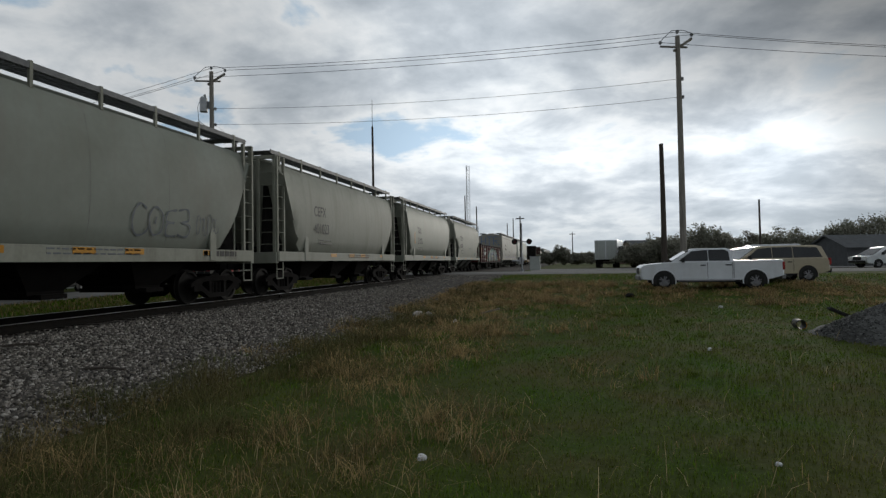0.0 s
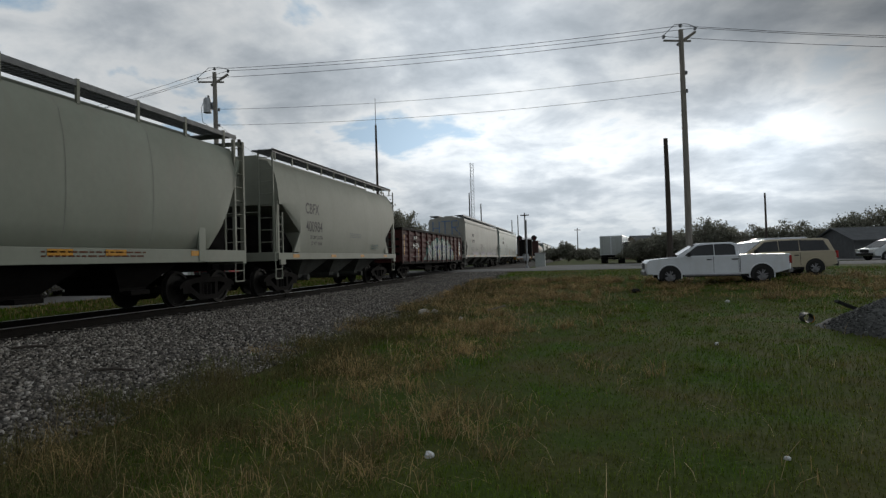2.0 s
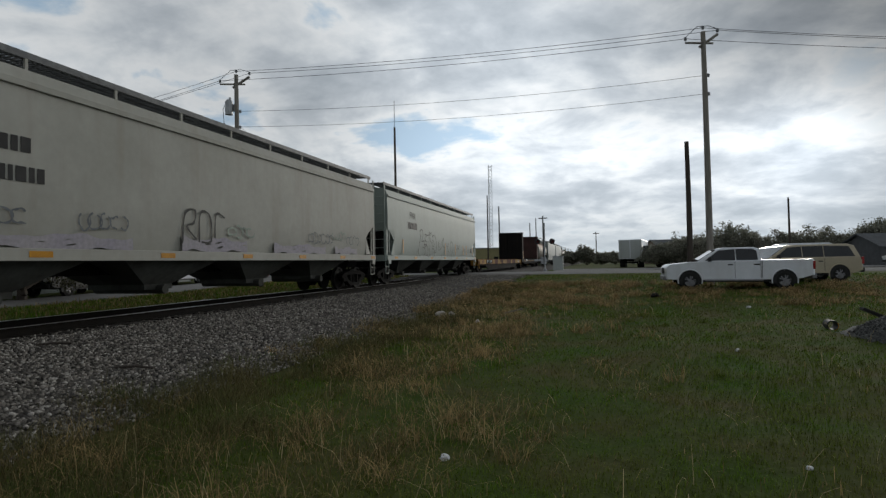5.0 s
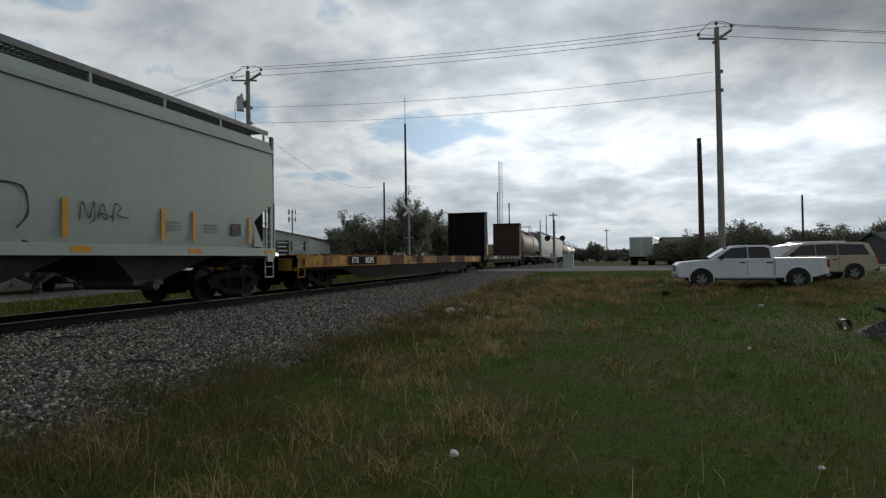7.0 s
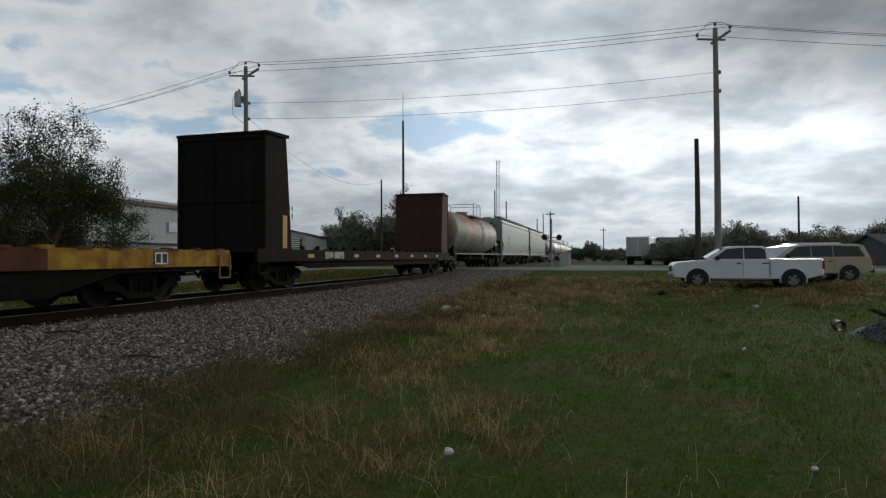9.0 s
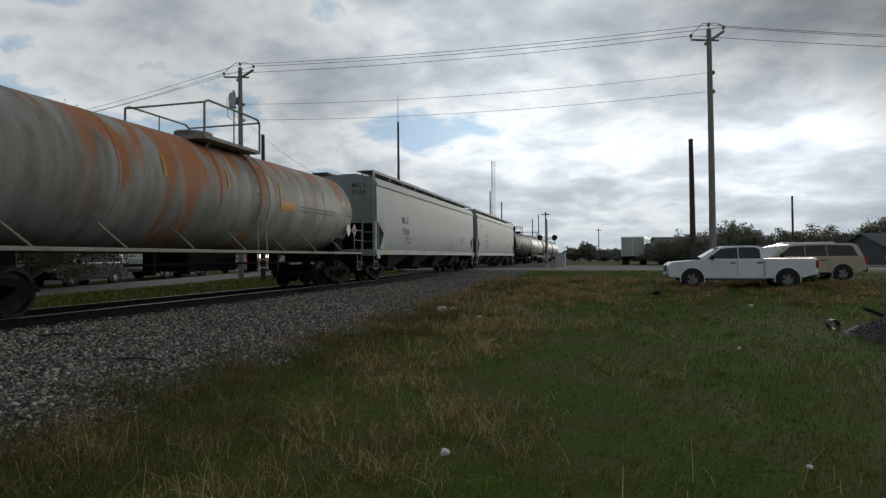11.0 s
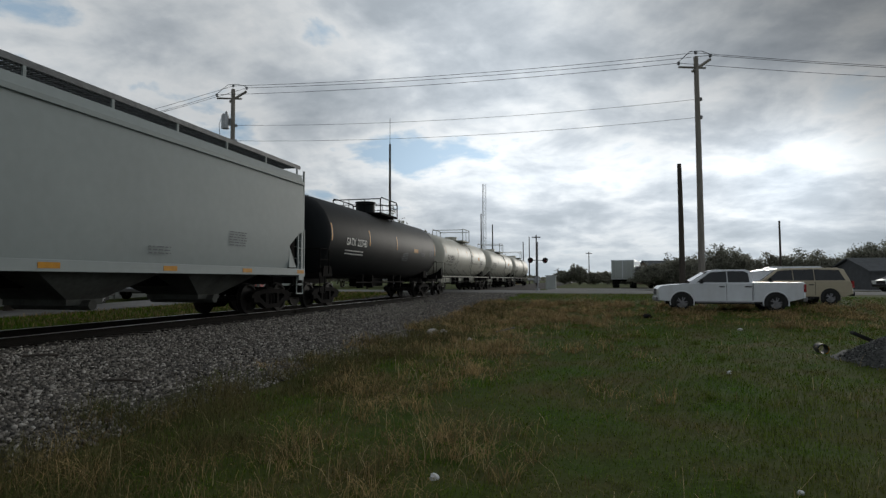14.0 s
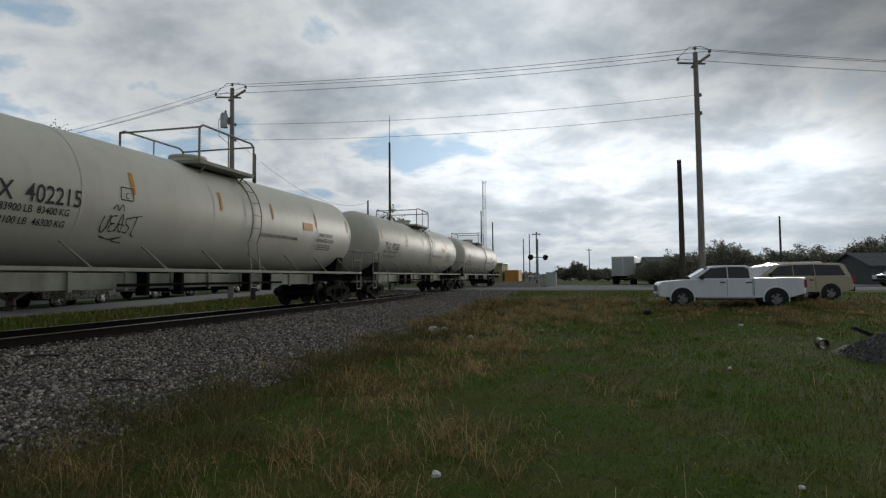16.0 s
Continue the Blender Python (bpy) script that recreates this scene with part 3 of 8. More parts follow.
def blades(name, base, height, lean, heading, width, material, label, category):
    """Grass blades: three joined pieces each, bent over towards their heading, the tips drooping."""
    n = len(height)
    side = np.stack([-np.sin(heading), np.cos(heading), np.zeros(n)], -1) * width[:, None]
    out = np.stack([np.cos(heading), np.sin(heading), np.zeros(n)], -1)
    up = np.array((0, 0, 1.0))

    def along(reach, rise):
        return base + out * (height * lean * reach)[:, None] + up * (height * rise)[:, None]

    mid = along(0.18, 0.45)
    high = along(0.52, 0.82 - 0.10 * lean)
    tip = along(1.0, 1.0 - 0.42 * lean)
    v = np.stack([base - side, base + side, mid + side * 0.9, mid - side * 0.9, high + side * 0.6, high - side * 0.6, tip], 1)
    k = (np.arange(n) * 7)[:, None]
    faces = np.concatenate([k + np.array([[0, 1, 2, 3]]), k + np.array([[3, 2, 4, 5]]), k + np.array([[5, 4, 6]])], 1).ravel()
    me = raw_mesh(name, v.reshape(-1, 3), faces, np.tile([4, 4, 3], n), material)
    return tagged(new(name, me), label, category, kind="stuff")


def make_grass():
    r = np.random.RandomState(11)

    def edge_x(y):
        return -4.75 + 0.35 * np.sin(y * 1.7) + 0.2 * np.sin(y * 4.1)

    def fan(n, r0, r1, a0=-52, a1=60, power=1.35):
        d = r0 + (r1 - r0) * r.rand(n) ** power
        a = np.radians(r.uniform(a0, a1, n)) - radians(AXIS) * 0.6
        x, y = np.sin(a) * d, np.cos(a) * d
        ok = (x > edge_x(y)) & (y < 43.0)
        return x[ok], y[ok], d[ok]

    def patch(x, y):
        return np.sin(x * 0.9 + 1.3 * np.sin(y * 0.45)) + np.sin(y * 0.7 + 0.8 * np.sin(x * 0.6) + 1)

    def dry(x, y):
        """How withered the lawn is: most beside the stone, in the far strip and in a belt on the other side."""
        belt = np.exp(-((x + 2.3 + 0.06 * y + 0.5 * np.sin(y * 0.8)) / 2.3) ** 2)
        right = 0.5 * np.exp(-((x - 0.42 * y - 2.2) / 1.3) ** 2) * (y < 12)
        far = 0.85 * smooth01((y - 17) / 7)
        return np.clip(belt + right + far + 0.22 * patch(x * 2.3, y * 2.1), 0, 1)

    def short(name, x, y, d, h, lean, w, material, label, category):
        """Small two-piece blades."""
        n = len(x)
        he = r.uniform(0, 6.28, n)
        base = np.stack([x, y, land(x, y) - 0.008], -1)
        side = np.stack([-np.sin(he), np.cos(he), np.zeros(n)], -1) * w[:, None]
        out = np.stack([np.cos(he), np.sin(he), np.zeros(n)], -1)
        up = np.array((0, 0, 1.0))
        mid = base + out * (h * lean * 0.3)[:, None] + up * (h * 0.7)[:, None]
        tip = base + out * (h * lean)[:, None] + up * (h * (1.0 - 0.3 * lean))[:, None]
        v = np.stack([base - side, base + side, mid + side * 0.8, mid - side * 0.8, tip], 1)
        k = (np.arange(n) * 5)[:, None]
        f = np.concatenate([k + np.array([[0, 1, 2, 3]]), k + np.array([[3, 2, 4]])], 1).ravel()
        me = raw_mesh(name, v.reshape(-1, 3), f, np.tile([4, 3], n), material)
        tagged(new(name, me), label, category, kind="stuff")

    x, y, d = fan(330000, 1.5, 42)
    n = len(x)
    tuft = 0.55 + 0.45 * np.sin(x * 5.1 + 2 * np.sin(y * 3.7)) * np.sin(y * 4.3 + 1.5 * np.sin(x * 2.9))
    h = r.uniform(0.018, 0.062, n) * (1 + 0.25 * patch(x, y) + 0.7 * tuft) * 0.75 + 0.0006 * d
    short("lawn_grass", x, y, d, h, r.uniform(0.3, 1.5, n), 0.0014 + 0.00028 * d, M["grass"], "short green lawn grass growing in uneven patches", "grass")
    # the lawn goes on beside and behind the viewer, and beyond the track
    a = r.uniform(0, 6.28, 26000)
    d = 1.0 + 9 * r.rand(26000) ** 0.6
    x, y = np.sin(a) * d, np.cos(a) * d
    ok = (x > edge_x(y)) & ((np.abs(np.arctan2(x, y) + 0.06) > 0.9) | (d < 1.7))
    x, y, d = x[ok], y[ok], d[ok]
    short("side_lawn_grass", x, y, d, r.uniform(0.03, 0.09, len(x)), r.uniform(0.3, 1.4, len(x)), np.full(len(x), 0.006), M["grass"], "short lawn grass beside the open field", "grass")
    x, y = r.uniform(-20.5, -13.3, 30000), 4 + 38 * r.rand(30000)
    d = np.hypot(x, y)
    k = r.rand(30000) < 0.82
    short("verge_grass", x[k], y[k], d[k], r.uniform(0.05, 0.16, k.sum()), r.uniform(0.3, 1.2, k.sum()), 0.002 + 0.0004 * d[k], M["grass"], "rough green verge behind the track", "grass")
    short("dry_verge_grass", x[~k], y[~k], d[~k], r.uniform(0.08, 0.24, (~k).sum()), r.uniform(0.3, 1.2, (~k).sum()), 0.002 + 0.0003 * d[~k], M["straw"], "withered straw-coloured verge behind the track", "dry grass")
    # thin dry stems between the green
    x, y, d = fan(80000, 1.6, 42)
    keep = r.rand(len(x)) < 0.02 + 0.30 * dry(x, y) ** 2
    x, y, d = x[keep], y[keep], d[keep]
    n = len(x)
    short("dry_stems", x, y, d, r.uniform(0.04, 0.15, n), r.uniform(0.4, 1.7, n), 0.0011 + 0.00024 * d, M["straw"], "thin dry straw-coloured stems among the lawn", "dry grass")

    def clumps(count, place, blades_in, tall, spread, lean):
        P, H, Le, He, W = [], [], [], [], []
        while count:
            x, y = r.uniform(-5.6, 13), r.uniform(2.0, 32)
            if r.rand() > place(x, y):
                continue
            count -= 1
            k = r.randint(*blades_in)
            t, sp = r.uniform(*tall), r.uniform(*spread)
            px, py = x + r.normal(0, sp, k), y + r.normal(0, sp, k)
            P.append(np.stack([px, py, np.array([ground_z(a, b) for a, b in zip(px, py)]) - 0.02], -1))
            H.append(t * r.uniform(0.35, 1.15, k))
            Le.append(r.uniform(*lean, k))
            He.append(r.uniform(0, 6.28, k))
            W.append(np.full(k, 0.0013 + 0.00022 * y))
        return [np.concatenate(q) for q in (P, H, Le, He, W)]

    # tangled tussocks, thickest along the edge of the stone
    blades("dry_tussocks", *clumps(1000, lambda x, y: float(dry(x, y)) ** 3 * (0.9 if x < 1 else 0.6), (18, 62), (0.10, 0.40), (0.05, 0.22), (0.5, 2.2)), M["straw"], "tangled brown tussocks of dead grass at the ballast edge", "dry grass")
    # dark low weeds where the stone meets the lawn
    blades("edge_weeds", *clumps(720, lambda x, y: math.exp(-((x - float(edge_x(y)) - 0.35) / (0.6 if y > 6 else 1.0)) ** 2) * (1.0 if y < 18 else 0.4), (20, 70), (0.08, 0.34), (0.08, 0.26), (0.2, 1.6)), M["weed"], "dark withered weeds creeping over the stone", "weeds")
    # rank green tufts in the lawn
    blades("grass_tufts", *clumps(520, lambda x, y: 0.5 + 0.3 * float(patch(x, y)) if y < 18 else 0.1, (12, 40), (0.07, 0.18), (0.04, 0.16), (0.3, 1.6)), M["grass"], "rank tufts of green grass standing above the lawn", "grass")
    # single pale stems that stand out of the rest, some with bent heads
    x, y = r.uniform(-5.0, 9.0, 9000), 2.0 + 20 * r.rand(9000) ** 1.4
    keep = r.rand(9000) < 0.02 + 0.20 * dry(x, y)
    x, y = x[keep], y[keep]
    n = len(x)
    blades("pale_stems", np.stack([x, y, np.array([ground_z(a, b) for a, b in zip(x, y)]) - 0.02], -1), r.uniform(0.10, 0.42, n), r.uniform(0.2, 1.9, n), r.uniform(0, 6.28, n), 0.0012 + 0.0002 * y, M["bleached"], "single pale dead stems standing out of the grass", "dry grass")


def make_stone():
    def shoulder(r, n):
        y = 1.0 + 44 * r.rand(n) ** 1.7
        x = r.uniform(-13.2, -4.7, n)
        x = np.where(r.rand(n) < 0.8, r.uniform(-9.6, -4.7, n), x) + 0.25 * r.normal(0, 1, n) * (r.rand(n) < 0.1)
        on = np.abs(x + 10.9) < 0.85
        x = np.where(on, x + 3.5, x)
        x = np.minimum(x, -4.55 + 0.3 * np.sin(y * 1.7) - 0.5 * r.rand(n) ** 3)
        z = np.maximum(np.interp(x, [b[0] for b in BED], [b[1] for b in BED]), land(x, y)) + r.uniform(-0.005, 0.022, n)
        return np.stack([x, y, z], -1)

    stones("ballast_stones", 110000, shoulder, lambda r, n: r.uniform(0.009, 0.027, n), M["stone"], "loose angular grey ballast stones", "gravel", 3)

    px, py = at(9.15, 11.3)
    pz = ground_z(px, py)
    bm = bmesh.new()
    rings = []
    for k in range(9):
        f = k / 8
        rr = 1.8 * (1 - f) + 0.02
        rings.append([(rr * math.cos(a) * (1 + 0.12 * math.sin(3 * a + k)), rr * math.sin(a) * (1 + 0.1 * math.cos(2 * a)), 0.90 * f ** 0.9 - 0.03 + 0.04 * math.sin(5 * a + 2 * k) * (1 - f)) for a in np.linspace(0, 2 * math.pi, 28, endpoint=False)])
    loft(bm, rings)
    single("mound", bm, M["pile"], pose(px, py, pz), "heap of dark grey crushed stone on the grass", "mound", smooth=True)

    def heap(r, n):
        f = r.rand(n) ** 0.7
        a = r.uniform(0, 6.28, n)
        rr = 1.8 * (1 - f)
        return np.stack([px + rr * np.cos(a), py + rr * np.sin(a), pz + 0.90 * f ** 0.9 + r.uniform(-0.02, 0.03, n)], -1)

    stones("pile_stones", 16000, heap, lambda r, n: r.uniform(0.008, 0.024, n), M["pile"], "loose dark crushed stones on the heap", "gravel", 8)


def make_track():
    track = thing("railway_track", pose(TRACK_X, 0, 0), "single railway track on timber ties", "railway track", kind="structure")
    for s in (1, -1):
        c = s * 0.755
        prof = [(-0.075, 0.0), (0.075, 0.0), (0.075, 0.015), (0.012, 0.035), (0.012, 0.125), (0.036, 0.135), (0.036, 0.168), (-0.036, 0.168), (-0.036, 0.135), (-0.012, 0.125), (-0.012, 0.035), (-0.075, 0.015)]
        bm = bmesh.new()
        loft(bm, [[(c + x, y, RAIL_Z - 0.172 + z) for x, z in prof] for y in (-80, 800)])
        part("rail", bm, M["rail"], track, "rust-brown steel rail")
        bm = bmesh.new()
        bx(bm, c - 0.030, c + 0.030, -80, 800, RAIL_Z - 0.004, RAIL_Z + 0.0005)
        part("rail_head", bm, M["railtop"], track, "bright worn running surface of the rail")
    bm = bmesh.new()
    bx(bm, -1.3, 1.3, -0.115, 0.115, 0.32, RAIL_Z - 0.165, 0.012)
    tie = mesh_of("tie", bm, M["tie"])
    for i in range(150):
        part_of("tie", tie, track, pose(0.03 * math.sin(i * 7.1), -8 + i * 0.53, 0.006 * math.sin(i * 3.3), 0, 0, 0.8 * math.sin(i * 5.7)))
    bm = bmesh.new()
    for i in range(300):
        bx(bm, -1.3, 1.3, 71.6 + i * 0.53 - 0.115, 71.6 + i * 0.53 + 0.115, 0.35, RAIL_Z - 0.16)
    tagged(part("far_ties", bm, M["tie"], track), kind="stuff")
    # joint bar and bolts on the near rail
    for y in (7.4, 19.3):
        bm = bmesh.new()
        bx(bm, 0.79, 0.815, y - 0.4, y + 0.4, RAIL_Z - 0.14, RAIL_Z - 0.05, 0.004)
        for k in range(4):
            rod(bm, (0.81, y - 0.3 + 0.2 * k, RAIL_Z - 0.095), (0.84, y - 0.3 + 0.2 * k, RAIL_Z - 0.095), 0.018, 6)
        part("joint_bar", bm, M["rail"], track, "bolted joint bar on the rail")
    # timber panels of the level crossing
    bm = bmesh.new()
    for x0, x1 in ((-1.55, -0.82), (-0.67, 0.67), (0.82, 1.55)):
        bx(bm, x0, x1, 43.6, 51.0, 0.45, RAIL_Z - 0.01, 0.01)
    part("crossing_panel", bm, M["asphalt"], track, "worn crossing panel between the rails")


make_ground()
make_track()
make_stone()
make_grass()
# ---- the train: each car's space has x to the viewer's side, y along the track, z up from the rail ----
SPEED, GAIN = 14.636, 0.0461       # metres a second at the start, and half its slow rise
rolling = []          # (wheelset, height) to be turned as the train runs
cars = []             # (car, y of its middle at the start)


def text_mesh(s, size):
    cu = bpy.data.curves.new("lettering", "FONT")
    cu.body, cu.size, cu.align_x, cu.align_y = s, size, "CENTER", "CENTER"
    cu.extrude, cu.offset = 0.0, size * 0.009
    ob = new("lettering", cu)
    dg = bpy.context.evaluated_depsgraph_get()
    me = bpy.data.meshes.new_from_object(ob.evaluated_get(dg))
    bpy.data.objects.remove(ob)
    bpy.data.curves.remove(cu)
    return me


def soft(name, bm, material, parent, label=""):
    """Sprayed lines too many to pick apart."""
    return tagged(part(name, bm, material, parent, label), kind="stuff")


def lettering(s, size, material, parent, x, y, z, squeeze=1.0, lean=0.0, label=""):
    """Letters on the side that faces +x, reading along +y."""
    me = text_mesh(s, size * 1.15)
    me.materials.clear()
    me.materials.append(material)
    ob = new("lettering", me)
    ob.parent = parent
    ob.matrix_basis = Matrix.Translation((x, y, z)) @ pose(0, 0, 0, 90, 0, 90) @ pose(0, 0, 0, lean, 0, 0) @ Matrix.Diagonal((squeeze, 1, 1, 1))
    if label:
        ob["label"] = label
    return ob


def bars(parent, x, y, z, w, rows, material, step=0.09, thick=0.035, lean=0.0):
    """Small writing as plain bars."""
    bm = bmesh.new()
    r = random.Random(int(w * 1000) + rows)
    for k in range(rows):
        yy = -w / 2
        while yy < w / 2 - 0.03:
            l = min(r.uniform(0.06, 0.22), w / 2 - yy)
            bx(bm, -0.002, 0.002, yy, yy + l, -k * step, -k * step + thick)
            yy += l + 0.05
    return tagged(part("small_writing", bm, material, parent, "", m=pose(x, y, z, 0, lean, 0)), kind="stuff")


def ribbon(bm, pts, x, w):
    """A sprayed line over (y, z) points on the side plane, as one mitred strip."""
    p = [Vector(q) for q in pts]
    p = [q for k, q in enumerate(p) if k == 0 or (q - p[k - 1]).length > 1e-4]
    row = []
    for k, q in enumerate(p):
        d = (p[min(k + 1, len(p) - 1)] - p[max(k - 1, 0)])
        d = d.normalized() if d.length > 1e-6 else Vector((1, 0))
        n = Vector((-d.y, d.x)) * w / 2 * (0.75 + 0.25 * math.sin(k * 1.3))
        lift = 0.0004 * k
        row.append([bm.verts.new(((x(u.y) if callable(x) else x) + lift, u.x, u.y)) for u in (q + n, q - n)])
    for a, c in zip(row, row[1:]):
        bm.faces.new((a[0], c[0], c[1], a[1]))
    return bm


def sprayed(parent, y0, y1, z0, z1, cell, x_of, strokes, labels):
    """Spray paint that lies on a ribbed side: later strokes cover earlier ones."""
    ys, zs = np.arange(y0, y1, cell), np.arange(z0, z1, cell)
    Y, Z = np.meshgrid(ys, zs, indexing="ij")
    wob = 0.02 * np.sin(Y * 17 + Z * 11) + 0.015 * np.sin(Z * 29 - Y * 7)
    owner = np.full(Y.shape, -1)
    names = list(labels)
    for name, pts, w in strokes:
        for (a, c), (e, f) in zip(pts, pts[1:]):
            dy, dz = e - a, f - c
            t = np.clip(((Y - a) * dy + (Z - c) * dz) / max(dy * dy + dz * dz, 1e-9), 0, 1)
            near = np.hypot(Y - a - t * dy, Z - c - t * dz) < w / 2 + wob * min(1, w * 4)
            owner[near] = names.index(name)
    for k, name in enumerate(names):
        u, v = Y[owner == k], Z[owner == k]
        if not len(u):
            continue
        h = cell / 2
        corner = []
        for a, c in ((-h, -h), (h, -h), (h, h), (-h, h)):
            corner.append(np.stack([x_of(u + a), u + a, v + c], -1))
        co = np.stack(corner, 1).reshape(-1, 3)
        n = len(u)
        me = raw_mesh("graffiti", co, np.arange(n * 4), np.full(n, 4), M[name])
        tagged(part_of("graffiti", me, parent, Matrix.Identity(4)), labels[name], kind="stuff")


def scribble(seed, y0, z0, w, h, n):
    """Looping tag strokes."""
    r = random.Random(seed)
    out = []
    for k in range(n):
        cy = y0 + w * (k + 0.5) / n
        pts = []
        a0, turn = r.uniform(0, 6), r.uniform(3, 6.5)
        ry, rz = w / n * r.uniform(0.4, 0.7), h * r.uniform(0.25, 0.5)
        for i in range(9):
            a = a0 + turn * i / 8
            pts.append((cy + ry * math.cos(a), z0 + h / 2 + rz * math.sin(a) + r.uniform(-0.03, 0.03)))
        out.append(pts)
    return out


def bend(pts, n=5):
    """A smooth line through the points."""
    out = []
    for i in range(len(pts) - 1):
        p0, p1, p2, p3 = pts[max(i - 1, 0)], pts[i], pts[i + 1], pts[min(i + 2, len(pts) - 1)]
        for k in range(n):
            t = k / n
            out.append(tuple(0.5 * (2 * q1 + (q2 - q0) * t + (2 * q0 - 5 * q1 + 4 * q2 - q3) * t * t + (3 * q1 - q0 - 3 * q2 + q3) * t ** 3) for q0, q1, q2, q3 in zip(p0, p1, p2, p3)))
    return out + [pts[-1]]


def wheelset_mesh():
    if "wheelset" in bpy.data.meshes:
        return bpy.data.meshes["wheelset"]
    bm = bmesh.new()
    rod(bm, (-0.98, 0, 0), (0.98, 0, 0), 0.085, 10)
    for s in (1, -1):
        prof = [(0.69, 0.20), (0.70, 0.40), (0.685, 0.485), (0.715, 0.485), (0.72, 0.462), (0.82, 0.455), (0.825, 0.39), (0.775, 0.36), (0.78, 0.22), (0.83, 0.15), (0.84, 0.10)]
        rows = [[(s * x, rr * math.cos(a), rr * math.sin(a)) for x, rr in prof] for a in np.linspace(0, 2 * math.pi, 28)]
        loft(bm, rows, False, False)
        rod(bm, (s * 0.9, 0, 0), (s * 1.07, 0, 0), 0.12, 12)
        for k in range(3):
            a = k * 2.094
            rod(bm, (s * 1.06, 0.06 * math.cos(a), 0.06 * math.sin(a)), (s * 1.09, 0.06 * math.cos(a), 0.06 * math.sin(a)), 0.02, 6)
    return mesh_of("wheelset", bm, M["wheel"], True)


def tread_mesh():
    if "tread" in bpy.data.meshes:
        return bpy.data.meshes["tread"]
    bm = bmesh.new()
    for s in (1, -1):
        rows = [[(s * x, rr * math.cos(a), rr * math.sin(a)) for x, rr in ((0.722, 0.4645), (0.822, 0.4575), (0.829, 0.435), (0.829, 0.42))] for a in np.linspace(0, 2 * math.pi, 28)]
        loft(bm, rows, False, False)
    return mesh_of("tread", bm, M["wheelrim"], True)


def truck_mesh():
    if "truck" in bpy.data.meshes:
        return bpy.data.meshes["truck"]
    bm = bmesh.new()
    for s in (1, -1):
        x0, x1 = (0.90, 1.10) if s > 0 else (-1.10, -0.90)
        # cast side frame: arched top chord, dipping bottom chord, columns
        top = [(-1.18, 0.56), (-1.0, 0.66), (-0.55, 0.74), (0.55, 0.74), (1.0, 0.66), (1.18, 0.56), (1.18, 0.46), (0.98, 0.52), (0.52, 0.60), (-0.52, 0.60), (-0.98, 0.52), (-1.18, 0.46)]
        prism(bm, top, x0, x1)
        low = [(-1.02, 0.52), (-0.72, 0.50), (-0.34, 0.27), (0.34, 0.27), (0.72, 0.50), (1.02, 0.52), (0.80, 0.38), (0.40, 0.15), (-0.40, 0.15), (-0.80, 0.38)]
        prism(bm, low, x0, x1)
        for c in (-0.34, 0.34):
            bx(bm, x0, x1, c - 0.06, c + 0.06, 0.2, 0.66)
        for c in (-0.17, 0, 0.17):
            rod(bm, (s * 1.0, c, 0.26), (s * 1.0, c, 0.56), 0.065, 10)
        for c in (-0.89, 0.89):
            bx(bm, x0, x1, c - 0.17, c + 0.17, 0.34, 0.58)
    bx(bm, -1.0, 1.0, -0.2, 0.2, 0.55, 0.80)
    for c in (-0.45, 0.45):
        bx(bm, -0.85, 0.85, c - 0.05, c + 0.05, 0.36, 0.5)
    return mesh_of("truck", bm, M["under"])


def add_trucks(car, ys):
    for y in ys:
        t = part_of("truck", truck_mesh(), car, pose(0, y, 0))
        for a in (-0.89, 0.89):
            w = part_of("wheelset", wheelset_mesh(), t, pose(0, a, 0.457))
            rolling.append(w)


def coupler(bm, half):
    for s in (1, -1):
        bx(bm, -0.11, 0.11, s * (half - 0.9) if s > 0 else -half + 0.02, half - 0.02 if s > 0 else -(half - 0.9), 0.78, 1.0)
        bx(bm, -0.17, 0.17, min(s * (half - 0.32), s * (half + 0.02)), max(s * (half - 0.32), s * (half + 0.02)), 0.72, 1.06)
        pipe(bm, [(0.35, s * (half - 0.9), 0.8), (0.32, s * (half - 0.5), 0.52), (0.12, s * (half - 0.1), 0.38), (0.0, s * half, 0.40)], 0.03, 6)


def ladder(bm, x, y0, y1, z0, z1, n, r=0.013, across=False, post=0.03):
    """Rungs between two uprights; across: it runs along x at one y."""
    if across:
        for xx in (x, y0):
            bx(bm, xx - post, xx + post, y1 - post, y1 + post, z0, z1)
        for k in range(n):
            z = z0 + 0.15 + (z1 - z0 - 0.3) * k / (n - 1)
            rod(bm, (x, y1, z), (y0, y1, z), r, 6)
    else:
        for yy in (y0, y1):
            bx(bm, x - post, x + post, yy - post, yy + post, z0, z1)
        for k in range(n):
            z = z0 + 0.15 + (z1 - z0 - 0.3) * k / (n - 1)
            rod(bm, (x, y0, z), (x, y1, z), r, 6)


def stirrups(bm, half, x=1.47):
    for s in (1, -1):
        for sx in (1, -1):
            y = s * half
            pipe(bm, [(sx * x, y, 1.0), (sx * x, y, 0.42), (sx * x, y - s * 0.42, 0.42), (sx * x, y - s * 0.42, 1.0)], 0.02, 6)
            rod(bm, (sx * x, y, 0.72), (sx * x, y - s * 0.42, 0.72), 0.015, 6)


def walkway(bm, x0, x1, half, z, step=0.10):
    """Open steel grating: long bearers with cross bars."""
    for x in np.linspace(x0, x1, 4):
        bx(bm, x - 0.012, x + 0.012, -half, half, z - 0.05, z)
    y = -half
    while y < half:
        bx(bm, x0, x1, y, y + 0.05, z - 0.03, z - 0.008)
        y += step


